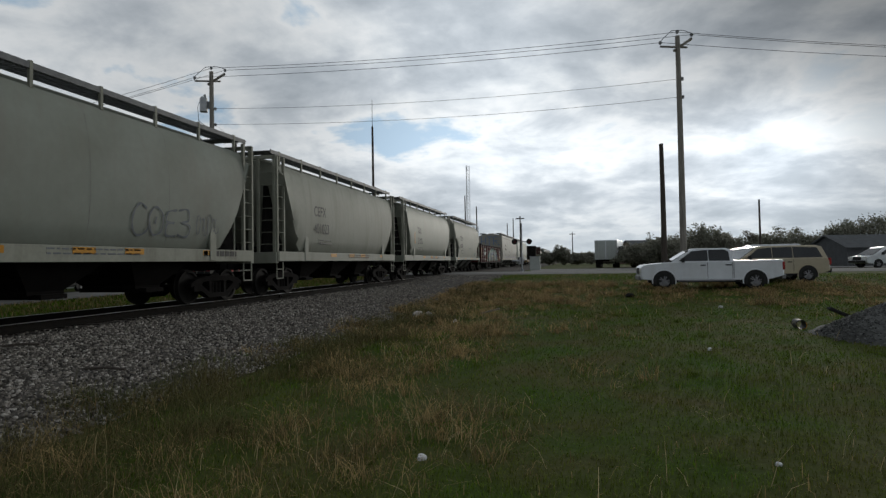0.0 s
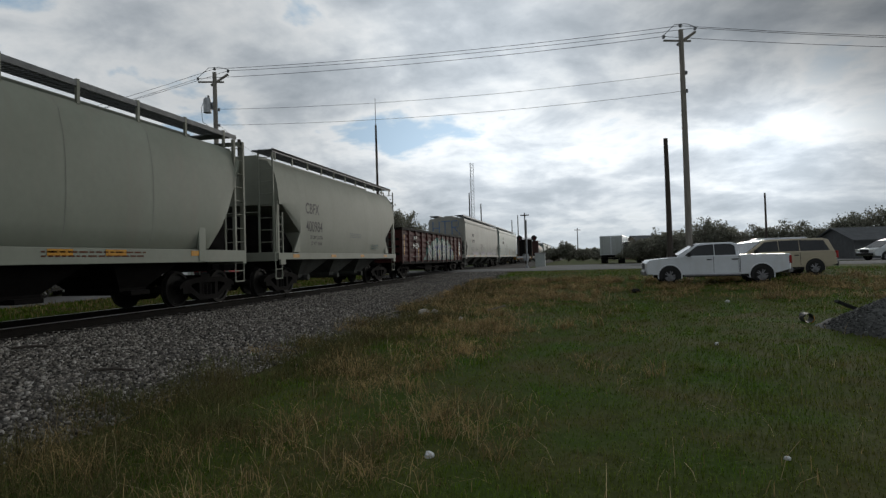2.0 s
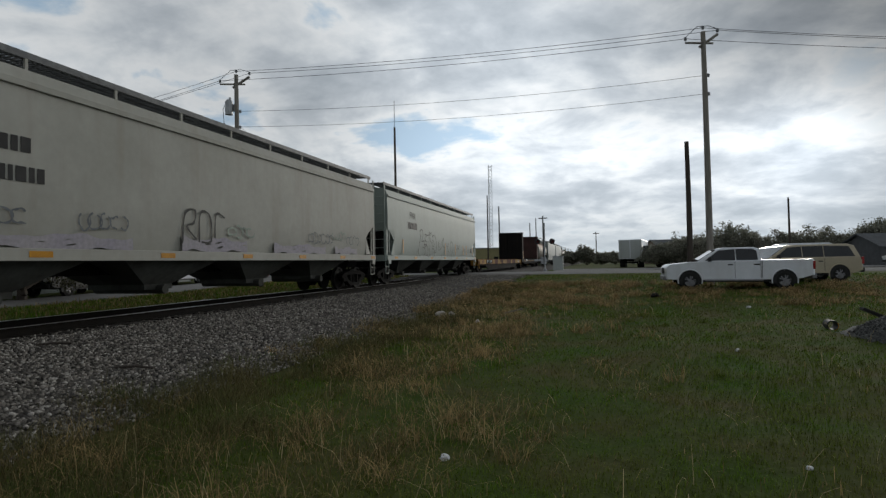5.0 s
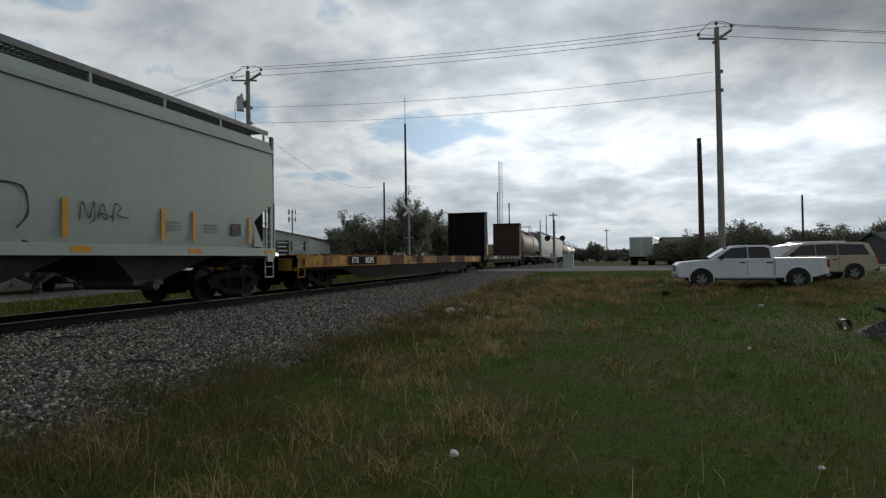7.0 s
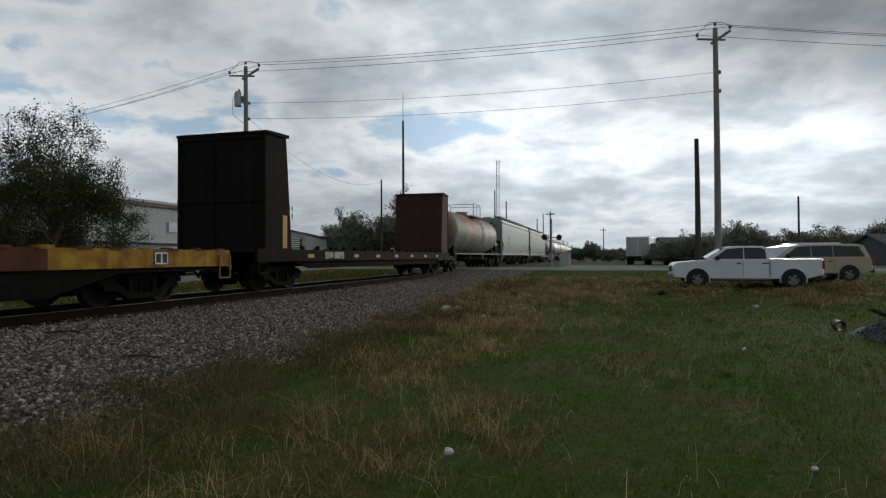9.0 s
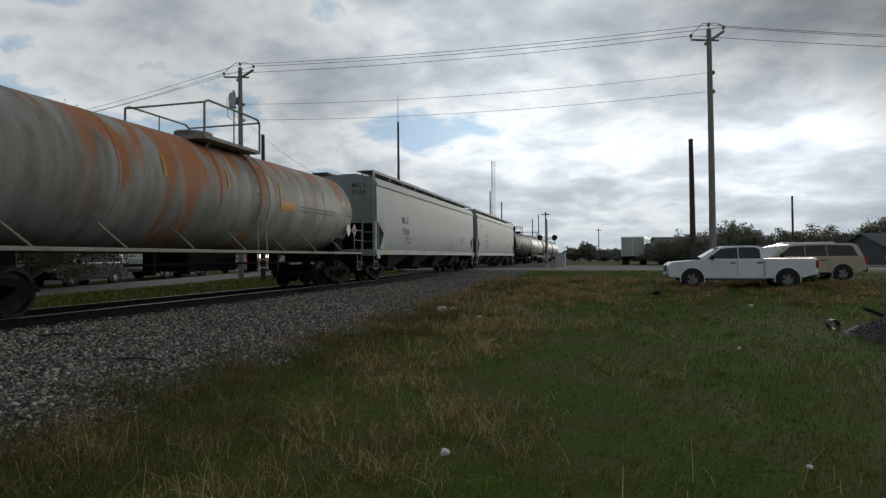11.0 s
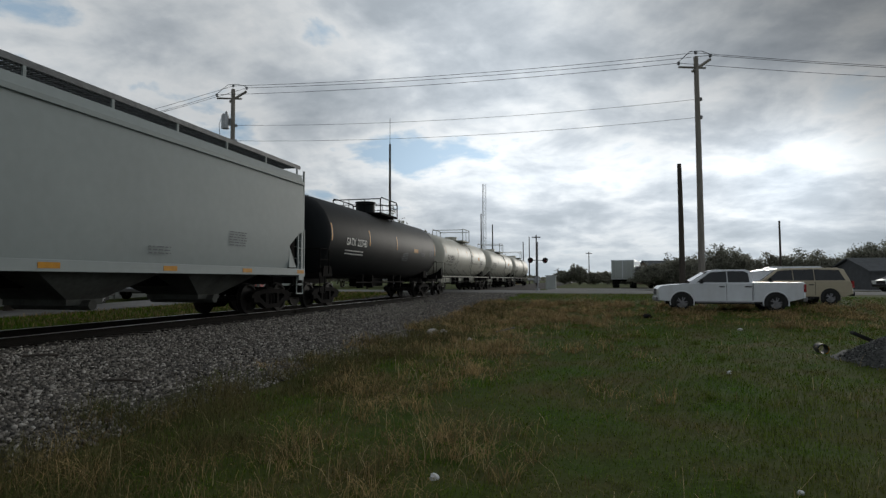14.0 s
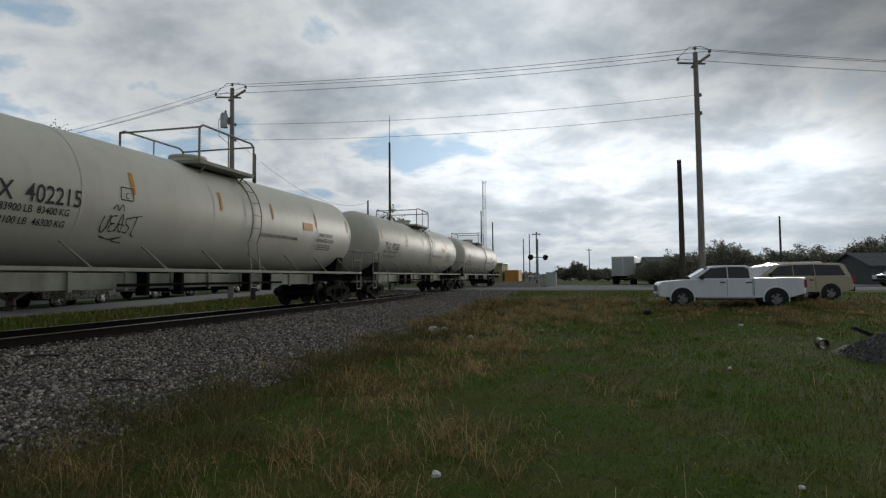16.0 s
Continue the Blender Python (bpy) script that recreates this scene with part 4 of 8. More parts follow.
def hopper_body(bm, prof, half_top, half_low, z_low, steps=7):
    """Closed hopper shell; the sheets at both ends slope in towards the bottom."""
    zt = prof[-1][1]
    ys = []
    for k in range(steps + 1):
        f = k / steps
        ys.append((half_low + (half_top - half_low) * f, z_low + (zt - 0.55 - z_low) * (1 - math.cos(f * math.pi / 2)) ** 0.8 if f > 0 else z_low))
    seq = [(-y, zb) for y, zb in reversed(ys)] + [(y, zb) for y, zb in ys]
    rings = []
    for y, zb in seq:
        right = [(x, max(z, zb)) for x, z in prof]
        rings.append([(x, y, z) for x, z in right] + [(-x, y, z) for x, z in reversed(right)])
    loft(bm, rings)


def round_hopper(L, name_label, paint, sill_paint, bays=3):
    """Centre-flow covered hopper with bulging sides."""
    car = thing("covered_hopper_car", pose(0, 0, 0), name_label, "hopper car", "cars of the freight train")
    half = L / 2
    prof = [(1.30, 1.16), (1.46, 1.35), (1.56, 1.75), (1.61, 2.3), (1.61, 2.9), (1.57, 3.4), (1.46, 3.93), (1.26, 4.20), (0.75, 4.33), (0.3, 4.37)]
    bm = bmesh.new()
    hopper_body(bm, prof, half - 1.0, half - 2.55, 1.16)
    part("body", bm, paint, car, "bulging weathered steel hopper body", True)
    bm = bmesh.new()
    y = -half + 2.6
    while y < half - 2.4:
        loft(bm, [[(x + 0.0025, y + dy, z) for x, z in prof[1:8]] for dy in (-0.008, 0.008)], False, False)
        y += 2.32
    parts("weld_seam", bm, M["seam"], car, "", "*")
    bm = bmesh.new()
    for s in (1, -1):
        bx(bm, min(s * 1.46, s * 1.55), max(s * 1.46, s * 1.55), -half + 0.75, half - 0.75, 0.98, 1.30, 0.01)
        bx(bm, -1.5, 1.5, min(s * (half - 0.62), s * (half - 0.8)), max(s * (half - 0.62), s * (half - 0.8)), 0.92, 1.28, 0.01)
        for e in (1, -1):
            y = e * (half - 2.75)
            bx(bm, min(s * 1.50, s * 1.57), max(s * 1.50, s * 1.57), y - 0.14, y + 0.14, 1.0, 1.95, 0.02)
    parts("side_sill", bm, sill_paint, car, "grimy cream side sill with end gussets")
    bm = bmesh.new()
    bx(bm, -0.35, 0.35, -half + 0.7, half - 0.7, 0.72, 1.12)
    for s in (1, -1):
        for x in (-0.9, 0.9):
            prism(bm, [(s * (half - 0.8), 1.1), (s * (half - 2.5), 1.18), (s * (half - 1.15), 3.5), (s * (half - 1.0), 3.5)], x - 0.05, x + 0.05)
        bx(bm, -1.3, 1.3, min(s * (half - 2.3), s * (half - 0.8)), max(s * (half - 2.3), s * (half - 0.8)), 1.02, 1.06)
        rod(bm, (0.25, s * (half - 1.4), 1.3), (0.95, s * (half - 1.4), 1.3), 0.2, 12)
    coupler(bm, half)
    parts("underframe_beam", bm, M["under"], car, "", "*")
    n = bays
    for k in range(n):
        bm = bmesh.new()
        c = (k - (n - 1) / 2) * (L - 5.6) / n
        w = (L - 5.6) / n / 2 * 0.92
        loft(bm, [[(sx * x, c + sy * y, z) for sx, sy in ((1, 1), (-1, 1), (-1, -1), (1, -1))] for x, y, z in ((1.35, w, 1.2), (0.75, 0.42, 0.42), (0.75, 0.42, 0.34))])
        bx(bm, -0.95, 0.95, c - 0.3, c + 0.3, 0.26, 0.36)
        part("outlet_gate", bm, M["under"], car, "grimy, shade-darkened discharge hopper under the car")
    bm = bmesh.new()
    for s in (1, -1):
        for e in (1, -1):
            y = e * (half - 0.72)
            ladder(bm, s * 1.49, y - 0.0, y - e * 0.45, 1.0, 4.420, 9, post=0.04)
        ladder(bm, 1.42, 0.85, s * (half - 0.68), 1.0, 4.420, 9, across=True, post=0.04)
        ladder(bm, -1.42, -0.85, s * (half - 0.68), 1.0, 4.420, 9, across=True, post=0.04)
        bx(bm, -1.5, 1.5, min(s * (half - 0.64), s * (half - 0.76)), max(s * (half - 0.64), s * (half - 0.76)), 4.340, 4.440)
    stirrups(bm, half - 0.72)
    parts("ladder", bm, sill_paint, car, "grey corner posts and ladder rungs", "xy")
    bm = bmesh.new()
    for s in (1, -1):
        x0, x1 = (0.62, 1.28) if s > 0 else (-1.28, -0.62)
        walkway(bm, x0, x1, half - 0.7, 4.620)
        bx(bm, s * 1.28 - 0.015, s * 1.28 + 0.015, -half + 0.7, half - 0.7, 4.520, 4.640)
    for s in (1, -1):
        bx(bm, -1.28, 1.28, min(s * (half - 0.75), s * (half - 1.25)), max(s * (half - 0.75), s * (half - 1.25)), 4.575, 4.610)
    parts("running_board", bm, M["grating"], car, "dark open-grating roof walkway")
    bm = bmesh.new()
    y = -half + 1.3
    while y < half - 1.0:
        for s in (1, -1):
            bx(bm, s * 1.27 - 0.03, s * 1.27 + 0.03, y - 0.035, y + 0.035, 4.170, 4.670)
        y += (L - 2.6) / 7 - 1e-4
    parts("walkway_bracket", bm, sill_paint, car, "", "*")
    bm = bmesh.new()
    bx(bm, -0.45, 0.45, -half + 1.6, half - 1.6, 4.340, 4.560, 0.03)
    part("hatch_trough", bm, paint, car)
    add_trucks(car, (half - 1.85, -half + 1.85))
    return car


def flat_side_hopper(L, label, paint, bays=4, height=4.45, bulge=False, nz=2.42, nd=1.75):
    """Long plastic-pellet hopper: plain tall sides, dark hexagonal openings under the slope sheets at the ends."""
    car = thing("covered_hopper_car", pose(0, 0, 0), label, "hopper car", "cars of the freight train")
    half = L / 2
    h = height
    prof = [(1.50, 1.18), (1.57, 1.5), (1.60, 2.4), (1.60, 3.4), (1.57, h - 0.30), (1.50, h - 0.08), (0.9, h + 0.06), (0.3, h + 0.10)]
    if bulge:
        prof = [(1.50, 1.18), (1.57, 1.5), (1.61, 2.2), (1.61, 2.9), (1.55, 3.45), (1.44, 3.9), (1.22, h - 0.12), (0.6, h + 0.02), (0.3, h + 0.06)]
    bm = bmesh.new()
    rings = []
    for y, lo in ((-half + 0.85, nz), (-half + 1.1, nz), (-half + nd, 1.95), (-half + nd + 0.002, 1.18), (half - nd - 0.002, 1.18), (half - nd, 1.95), (half - 1.1, nz), (half - 0.85, nz)):
        right = [(x, max(z, lo + 0.001 * i)) for i, (x, z) in enumerate(prof)]
        rings.append([(x, y, z) for x, z in right] + [(-x, y, z) for x, z in reversed(right)])
    loft(bm, rings)
    part("body", bm, paint, car, "tall smooth light-grey steel hopper body", True)
    bm = bmesh.new()
    for s in (1, -1):
        bx(bm, s * 1.60 - 0.03, s * 1.60 + 0.03, -half + 0.85, half - 0.85, h - 0.42, h - 0.30, 0.01)
    if not bulge:
        parts("top_chord", bm, paint, car)
    bm = bmesh.new()
    for s in (1, -1):
        bx(bm, min(s * 1.52, s * 1.62), max(s * 1.52, s * 1.62), -half + 0.75, half - 0.75, 1.02, 1.24, 0.01)
        bx(bm, -1.55, 1.55, min(s * (half - 0.62), s * (half - 0.82)), max(s * (half - 0.62), s * (half - 0.82)), 0.98, 1.26, 0.01)
        for e in (1, -1):
            bx(bm, s * 1.6 - 0.03, s * 1.6 + 0.03, e * (half - 1.02) - 0.16, e * (half - 1.02) + 0.16, 0.86, 1.03)
    parts("side_sill", bm, paint, car, "pale side sill along the car")
    bm = bmesh.new()
    for s in (1, -1):
        for e in (1, -1):
            prism(bm, [(e * (half - nd - 0.01), 1.95), (e * (half - nd + 0.45), 1.27), (e * (half - nd - 0.01), 1.27)], min(s * 1.53, s * 1.585), max(s * 1.53, s * 1.585))
            bx(bm, s * 1.52 - 0.045, s * 1.52 + 0.045, min(e * (half - 0.92), e * (half - 0.80)), max(e * (half - 0.92), e * (half - 0.80)), 1.2, nz + 0.1)
    parts("end_gusset", bm, paint, car, "corner post and gusset plate", "*")
    bm = bmesh.new()
    bx(bm, -0.35, 0.35, -half + 0.7, half - 0.7, 0.72, 1.14)
    for s in (1, -1):
        # slope sheet over a near-black block, put in as the opening's shade
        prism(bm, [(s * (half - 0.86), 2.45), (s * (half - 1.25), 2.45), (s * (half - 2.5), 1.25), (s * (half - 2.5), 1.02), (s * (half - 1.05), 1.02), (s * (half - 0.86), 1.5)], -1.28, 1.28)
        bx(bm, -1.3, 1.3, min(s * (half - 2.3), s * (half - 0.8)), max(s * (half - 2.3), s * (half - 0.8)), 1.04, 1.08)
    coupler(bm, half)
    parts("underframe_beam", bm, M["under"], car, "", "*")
    n = bays
    for k in range(n):
        bm = bmesh.new()
        c = (k - (n - 1) / 2) * (L - 5.4) / n
        w = (L - 5.4) / n / 2 * 0.95
        loft(bm, [[(sx * x, c + sy * y, z) for sx, sy in ((1, 1), (-1, 1), (-1, -1), (1, -1))] for x, y, z in ((1.48, w, 1.2), (0.8, 0.45, 0.48), (0.8, 0.45, 0.36))])
        rod(bm, (-1.0, c, 0.36), (1.0, c, 0.36), 0.11, 10)
        part("outlet_gate", bm, M["bay"], car, "shade-darkened sloped discharge hopper with outlet tube")
    bm = bmesh.new()
    for s in (1, -1):
        for e in (1, -1):
            y = e * (half - 0.72)
            ladder(bm, s * 1.55, y, y - e * 0.42, 1.05, 2.55, 6, post=0.022)
        ladder(bm, 1.5, 1.0, s * (half - 0.68), 1.05, h + 0.1, 9, across=True, post=0.025)
        rod(bm, (1.0, s * (half - 0.7), 2.55), (-1.5, s * (half - 0.7), 2.55), 0.015, 6)
    stirrups(bm, half - 0.72, 1.52)
    parts("ladder", bm, paint, car, "thin grey ladder and grab irons", "xy")
    bm = bmesh.new()
    for s in (1, -1):
        x0, x1 = (0.72, 1.42) if s > 0 else (-1.42, -0.72)
        walkway(bm, x0, x1, half - 0.8, h + 0.24)
        bx(bm, s * 1.42 - 0.012, s * 1.42 + 0.012, -half + 0.8, half - 0.8, h + 0.14, h + 0.26)
    parts("running_board", bm, M["grating"], car, "open-grating roof walkway")
    bm = bmesh.new()
    y = -half + 1.0
    while y < half - 0.9:
        for s in (1, -1):
            bx(bm, s * 1.41 - 0.02, s * 1.41 + 0.02, y - 0.03, y + 0.03, h - 0.1, h + 0.25)
        y += (L - 2.0) / 10 - 1e-4
    parts("walkway_bracket", bm, paint, car, "", "*")
    bm = bmesh.new()
    bx(bm, -0.4, 0.4, -half + 1.6, half - 1.6, h + 0.06, h + 0.24, 0.03)
    part("hatch_trough", bm, paint, car)
    bm = bmesh.new()
    y = -half + 1.7
    while y < half - 1.2:
        bx(bm, 1.622, 1.628, y, y + 0.45, 1.08, 1.19)
        y += 3.1
    parts("reflector_strip", bm, M["reflect"], car, "yellow reflective strips along the sill", "*")
    add_trucks(car, (half - 1.9, -half + 1.9))
    return car


def gondola(L):
    car = thing("gondola_car", pose(0, 0, 0), "rusty oxide-red ribbed gondola car with bright graffiti", "gondola car", "cars of the freight train")
    half = L / 2 - 0.65
    z0, z1 = 1.08, 2.92
    bm = bmesh.new()
    for s in (1, -1):
        bx(bm, min(s * 1.42, s * 1.46), max(s * 1.42, s * 1.46), -half, half, z0, z1)
    for s in (1, -1):
        bx(bm, -1.42, 1.42, min(s * half, s * (half - 0.05)), max(s * half, s * (half - 0.05)), z0, z1 - 0.05)
    bx(bm, -1.42, 1.42, -half, half, z0 - 0.05, z0)
    parts("body_panel", bm, M["oxide"], car, "dented oxide-red steel sheet", "*")
    bm = bmesh.new()
    n = 13
    for k in range(n):
        y = -half + 0.1 + (2 * half - 0.2) * k / (n - 1)
        for s in (1, -1):
            prism(bm, [(y - 0.09, z0 - 0.08), (y + 0.09, z0 - 0.08), (y + 0.09, z1 - 0.08), (y - 0.09, z1 - 0.08)], min(s * 1.46, s * 1.56), max(s * 1.46, s * 1.56))
    parts("side_post", bm, M["oxide"], car, "", "*")
    bm = bmesh.new()
    for k in range(n - 1):
        y = -half + 0.1 + (2 * half - 0.2) * (k + 0.5) / (n - 1)
        w = (2 * half - 0.2) / (n - 1) / 2 - 0.13
        for j in range(5):
            z = z0 + 0.28 + j * 0.32
            for s in (1, -1):
                loft(bm, [[(s * 1.46, y + dy * 0.9, z - 0.11), (s * 1.50, y + dy, z - 0.05), (s * 1.50, y + dy, z + 0.05), (s * 1.46, y + dy * 0.9, z + 0.11)] for dy in (-w, w)])
    parts("side_rib", bm, M["oxide"], car, "", "*")
    bm = bmesh.new()
    for s in (1, -1):
        bx(bm, min(s * 1.40, s * 1.58), max(s * 1.40, s * 1.58), -half - 0.03, half + 0.03, z1 - 0.10, z1 + 0.04, 0.015)
        bx(bm, -1.4, 1.4, min(s * (half - 0.1), s * (half + 0.05)), max(s * (half - 0.1), s * (half + 0.05)), z1 - 0.12, z1 + 0.02, 0.015)
        for z in (1.5, 1.9, 2.3):
            bx(bm, -1.4, 1.4, min(s * half, s * (half + 0.07)), max(s * half, s * (half + 0.07)), z - 0.06, z + 0.06)
    parts("top_chord", bm, M["oxide_dark"], car, "dark bent top rail", "xy")
    bm = bmesh.new()
    bx(bm, -0.35, 0.35, -half, half, 0.7, 1.03)
    for s in (1, -1):
        bx(bm, min(s * 1.38, s * 1.52), max(s * 1.38, s * 1.52), -half, half, 0.92, 1.08)
    bx(bm, -1.1, 1.1, -1.9, -0.1, 0.5, 0.95)
    rod(bm, (0.9, 1.0, 0.62), (0.9, 1.9, 0.62), 0.2, 10)
    pipe(bm, [(1.1, -4, 0.72), (1.1, -2, 0.66), (1.1, 2.2, 0.66), (1.1, 4, 0.72)], 0.03, 6)
    coupler(bm, L / 2)
    part("underframe", bm, M["under"], car, "black sills, brake gear and couplers")
    bm = bmesh.new()
    for s in (1, -1):
        for e in (1, -1):
            y = e * (half - 0.1)
            for k in range(5):
                rod(bm, (s * 1.6, y, 1.15 + k * 0.38), (s * 1.6, y - e * 0.42, 1.15 + k * 0.38), 0.014, 6)
    stirrups(bm, half - 0.05, 1.5)
    parts("ladder", bm, M["oxide_dark"], car, "", "xy")
    bm = bmesh.new()
    for y, a, b in ((-half + 0.35, 1.45, 2.55), (-half + 3.3, 1.15, 1.85), (0.4, 1.15, 1.8), (half - 1.5, 1.3, 2.1), (half - 3.2, 1.2, 1.7)):
        bx(bm, 1.562, 1.567, y - 0.04, y + 0.04, a, b)
    parts("reflector_strip", bm, M["reflect"], car, "worn yellow reflective strips", "*")
    lettering("M P", 0.34, M["white"], car, 1.566, -half + 2.6, 2.40, 1.0, 0, "hand-painted white reporting mark")
    lettering("643629", 0.37, M["white"], car, 1.566, -half + 2.7, 1.95, 0.9, 0, "hand-painted white car number")
    # graffiti: teal ground, violet fills, pale outlines, black shading
    pitch = (2 * half - 0.2) / (n - 1)

    def skin(y):
        off = np.abs((y + half - 0.1 + pitch / 2) % pitch - pitch / 2)
        return 1.504 + 0.061 * np.clip((0.125 - off) / 0.03, 0, 1)
    st = []
    r = random.Random(9)
    ya = -half + 4.9
    st.append(("teal", bend([(ya - 0.1, 1.2), (ya + 0.9, 1.35), (ya + 1.6, 1.3)]), 0.22))
    for k in range(10):
        yc = ya + 0.7 + k * 0.82
        top = (1.7, 2.0, 2.35, 2.5, 2.4, 2.5, 2.45, 2.5, 2.2, 1.6)[k]
        st.append(("teal", [(yc, 1.45), (yc + r.uniform(-0.15, 0.15), top - 0.3)], 0.80))
        st.append(("teal", [(yc + r.uniform(-0.2, 0.2), top - 0.2), (yc + r.uniform(-0.2, 0.2), top + r.uniform(0.0, 0.2))], 0.14))
    for k in range(9):
        yc = ya + 0.9 + k * 0.86
        st.append(("black", bend([(yc - 0.45, r.uniform(1.25, 1.5)), (yc, r.uniform(1.3, 1.7)), (yc + 0.45, r.uniform(1.25, 1.5))]), r.uniform(0.3, 0.5)))
    for k in range(8):
        yc = ya + 1.35 + k * 0.84
        top = (2.0, 2.3, 2.45, 2.35, 2.45, 2.4, 2.4, 2.1)[k]
        lean = r.uniform(-0.2, 0.2)
        st.append(("palegreen", [(yc - 0.2, 1.5), (yc - 0.2 + lean, top - 0.15)], 0.34))
        st.append(("violet", bend([(yc - 0.28, (1.5 + top) / 2), (yc + lean * 0.5, top - 0.35), (yc + 0.25, top - 0.3)]), r.uniform(0.22, 0.34)))
        st.append(("black", bend([(yc - 0.35, 1.2), (yc - 0.15, r.uniform(1.5, 1.75)), (yc + 0.12, 1.45), (yc + 0.3, 1.2)]), r.uniform(0.14, 0.26)))
        st.append(("violet", [(yc + 0.18, 1.4), (yc + 0.22 + lean, 1.85)], 0.16))
        for q in range(3):
            p = [(yc + r.uniform(-0.45, 0.45), r.uniform(1.25, top)) for _ in range(4)]
            st.append((("palegreen", "palegreen", "black")[q], bend(sorted(p, key=lambda v: v[1] if q else v[0])), r.uniform(0.045, 0.075)))
        st.append(("palegreen", bend([(yc - 0.4, 1.25), (yc - 0.42, 1.6), (yc - 0.3 + lean, top - 0.1), (yc + 0.1 + lean, top), (yc + 0.3, top - 0.25)]), 0.07))
    st.append(("teal", bend([(ya + 8.0, 1.2), (ya + 8.4, 1.5), (ya + 8.6, 1.25)]), 0.16))
    for k in range(26):
        y0, z0 = ya + 0.5 + r.random() * 7.6, r.uniform(1.2, 2.4)
        st.append((r.choice(("black", "black", "violet", "palegreen")), bend([(y0, z0), (y0 + r.uniform(-0.2, 0.3), z0 + r.uniform(-0.2, 0.2)), (y0 + r.uniform(0.1, 0.6), z0 + r.uniform(-0.3, 0.3))]), r.uniform(0.04, 0.12)))
    sprayed(car, -half + 4.6, -half + 14.0, 1.12, 2.74, 0.022, skin, st, dict(teal="teal graffiti ground", violet="blue-violet letter fill", palegreen="pale green letter outlines", black="black letter shading"))
    bm = bmesh.new()
    yl = half - 1.1
    bm.faces.new([bm.verts.new((1.571, yl + u, 2.0 + v)) for u, v in ((-0.22, 0.5), (0.22, 0.5), (0.26, 0.1), (0.2, -0.15), (0, -0.3), (-0.2, -0.15), (-0.26, 0.1))])
    part("shield_emblem", bm, M["bluegrey"], car, "faded shield-shaped emblem")
    bars(car, 1.576, half - 1.1, 2.38, 0.34, 5, M["white"], 0.13, 0.05)
    bars(car, 1.571, half - 1.1, 1.62, 0.45, 3, M["white"], 0.1, 0.07)
    bars(car, 1.57, -half + 2.6, 1.3, 1.2, 1, M["bluegrey"])
    add_trucks(car, (half - 1.6, -half + 1.6))
    return car


def flatcar(L):
    """Long piggyback flat with patched yellow and rust-brown side sills."""
    car = thing("flat_car", pose(0, 0, 0), "empty long flat car with patchy yellow side sills", "flat car", "cars of the freight train")
    half = L / 2 - 0.6
    bm = bmesh.new()
    bx(bm, -1.42, 1.42, -half, half, 1.02, 1.10)
    for y in np.arange(-half + 0.8, half, 1.9):
        bx(bm, 1.25, 1.40, y - 0.12, y + 0.12, 1.10, 1.16)
        bx(bm, -1.40, -1.25, y - 0.12, y + 0.12, 1.10, 1.16)
    part("deck", bm, M["rust"], car, "rusty open steel deck")
    r = random.Random(9)
    y = -half
    k = 0
    while y < half - 0.1:
        w = min(r.choice((1.1, 1.9, 2.5, 3.2)), half - y)
        bm = bmesh.new()
        bx(bm, 1.42, 1.50, y, y + w, 0.72, 1.12, 0.0)
        bx(bm, -1.50, -1.42, y, y + w, 0.72, 1.12, 0.0)
        far = (y + half) / (2 * half)
        parts("side_sill_panel", bm, M["yellow"] if (k % 2 == 0 or far < 0.2 or far > 0.72) else M["rust"], car, "patchy faded paint panel")
        y += w
        k += 1
    bm = bmesh.new()
    bx(bm, -0.4, 0.4, -half, half, 0.55, 1.02)
    for s in (1, -1):
        pts = [(-half, 0.98), (half, 0.98), (half, 0.62), (half - 3.6, 0.62), (half - 5.2, 0.22), (-half + 5.2, 0.22), (-half + 3.6, 0.62), (-half, 0.62)]
        prism(bm, pts, min(s * 1.36, s * 1.42), max(s * 1.36, s * 1.42))
    coupler(bm, L / 2)
    part("underframe", bm, M["under"], car, "black fish-belly sills and couplers")
    bm = bmesh.new()
    stirrups(bm, half - 0.1, 1.52)
    parts("stirrup", bm, M["yellow"], car, "bent yellow step iron", "xy")
    bm = bmesh.new()
    for s in (1, -1):
        for e in (1, -1):
            bx(bm, min(s * 0.9, s * 1.5), max(s * 0.9, s * 1.5), min(e * half, e * (half - 0.08)), max(e * half, e * (half - 0.08)), 0.62, 1.12)
    bx(bm, -1.0, -0.7, -half + 0.3, -half + 1.5, 1.10, 1.28)
    parts("end_sill", bm, M["yellow"], car, "", "xy")
    bm = bmesh.new()
    bx(bm, 1.501, 1.504, -half + 3.8, -half + 6.7, 0.75, 1.08)
    part("number_patch", bm, M["under"], car, "black patch behind the lettering")
    r = random.Random(4)
    for k in range(34):
        y = -half + 0.5 + (2 * half - 1) * k / 33
        bm = bmesh.new()
        bx(bm, 1.34, 1.52, y - r.uniform(0.05, 0.22), y + r.uniform(0.05, 0.22), 1.09, 1.13 + r.uniform(0.0, 0.05))
        part("deck_bracket", bm, M["rust"] if k % 3 else M["yellow"], car)
    bm = bmesh.new()
    bx(bm, 1.502, 1.506, half - 2.75, half - 2.3, 0.78, 1.06)
    pn = part("stencil_panel", bm, M["black"], car, "black panel with white frame")
    bm = bmesh.new()
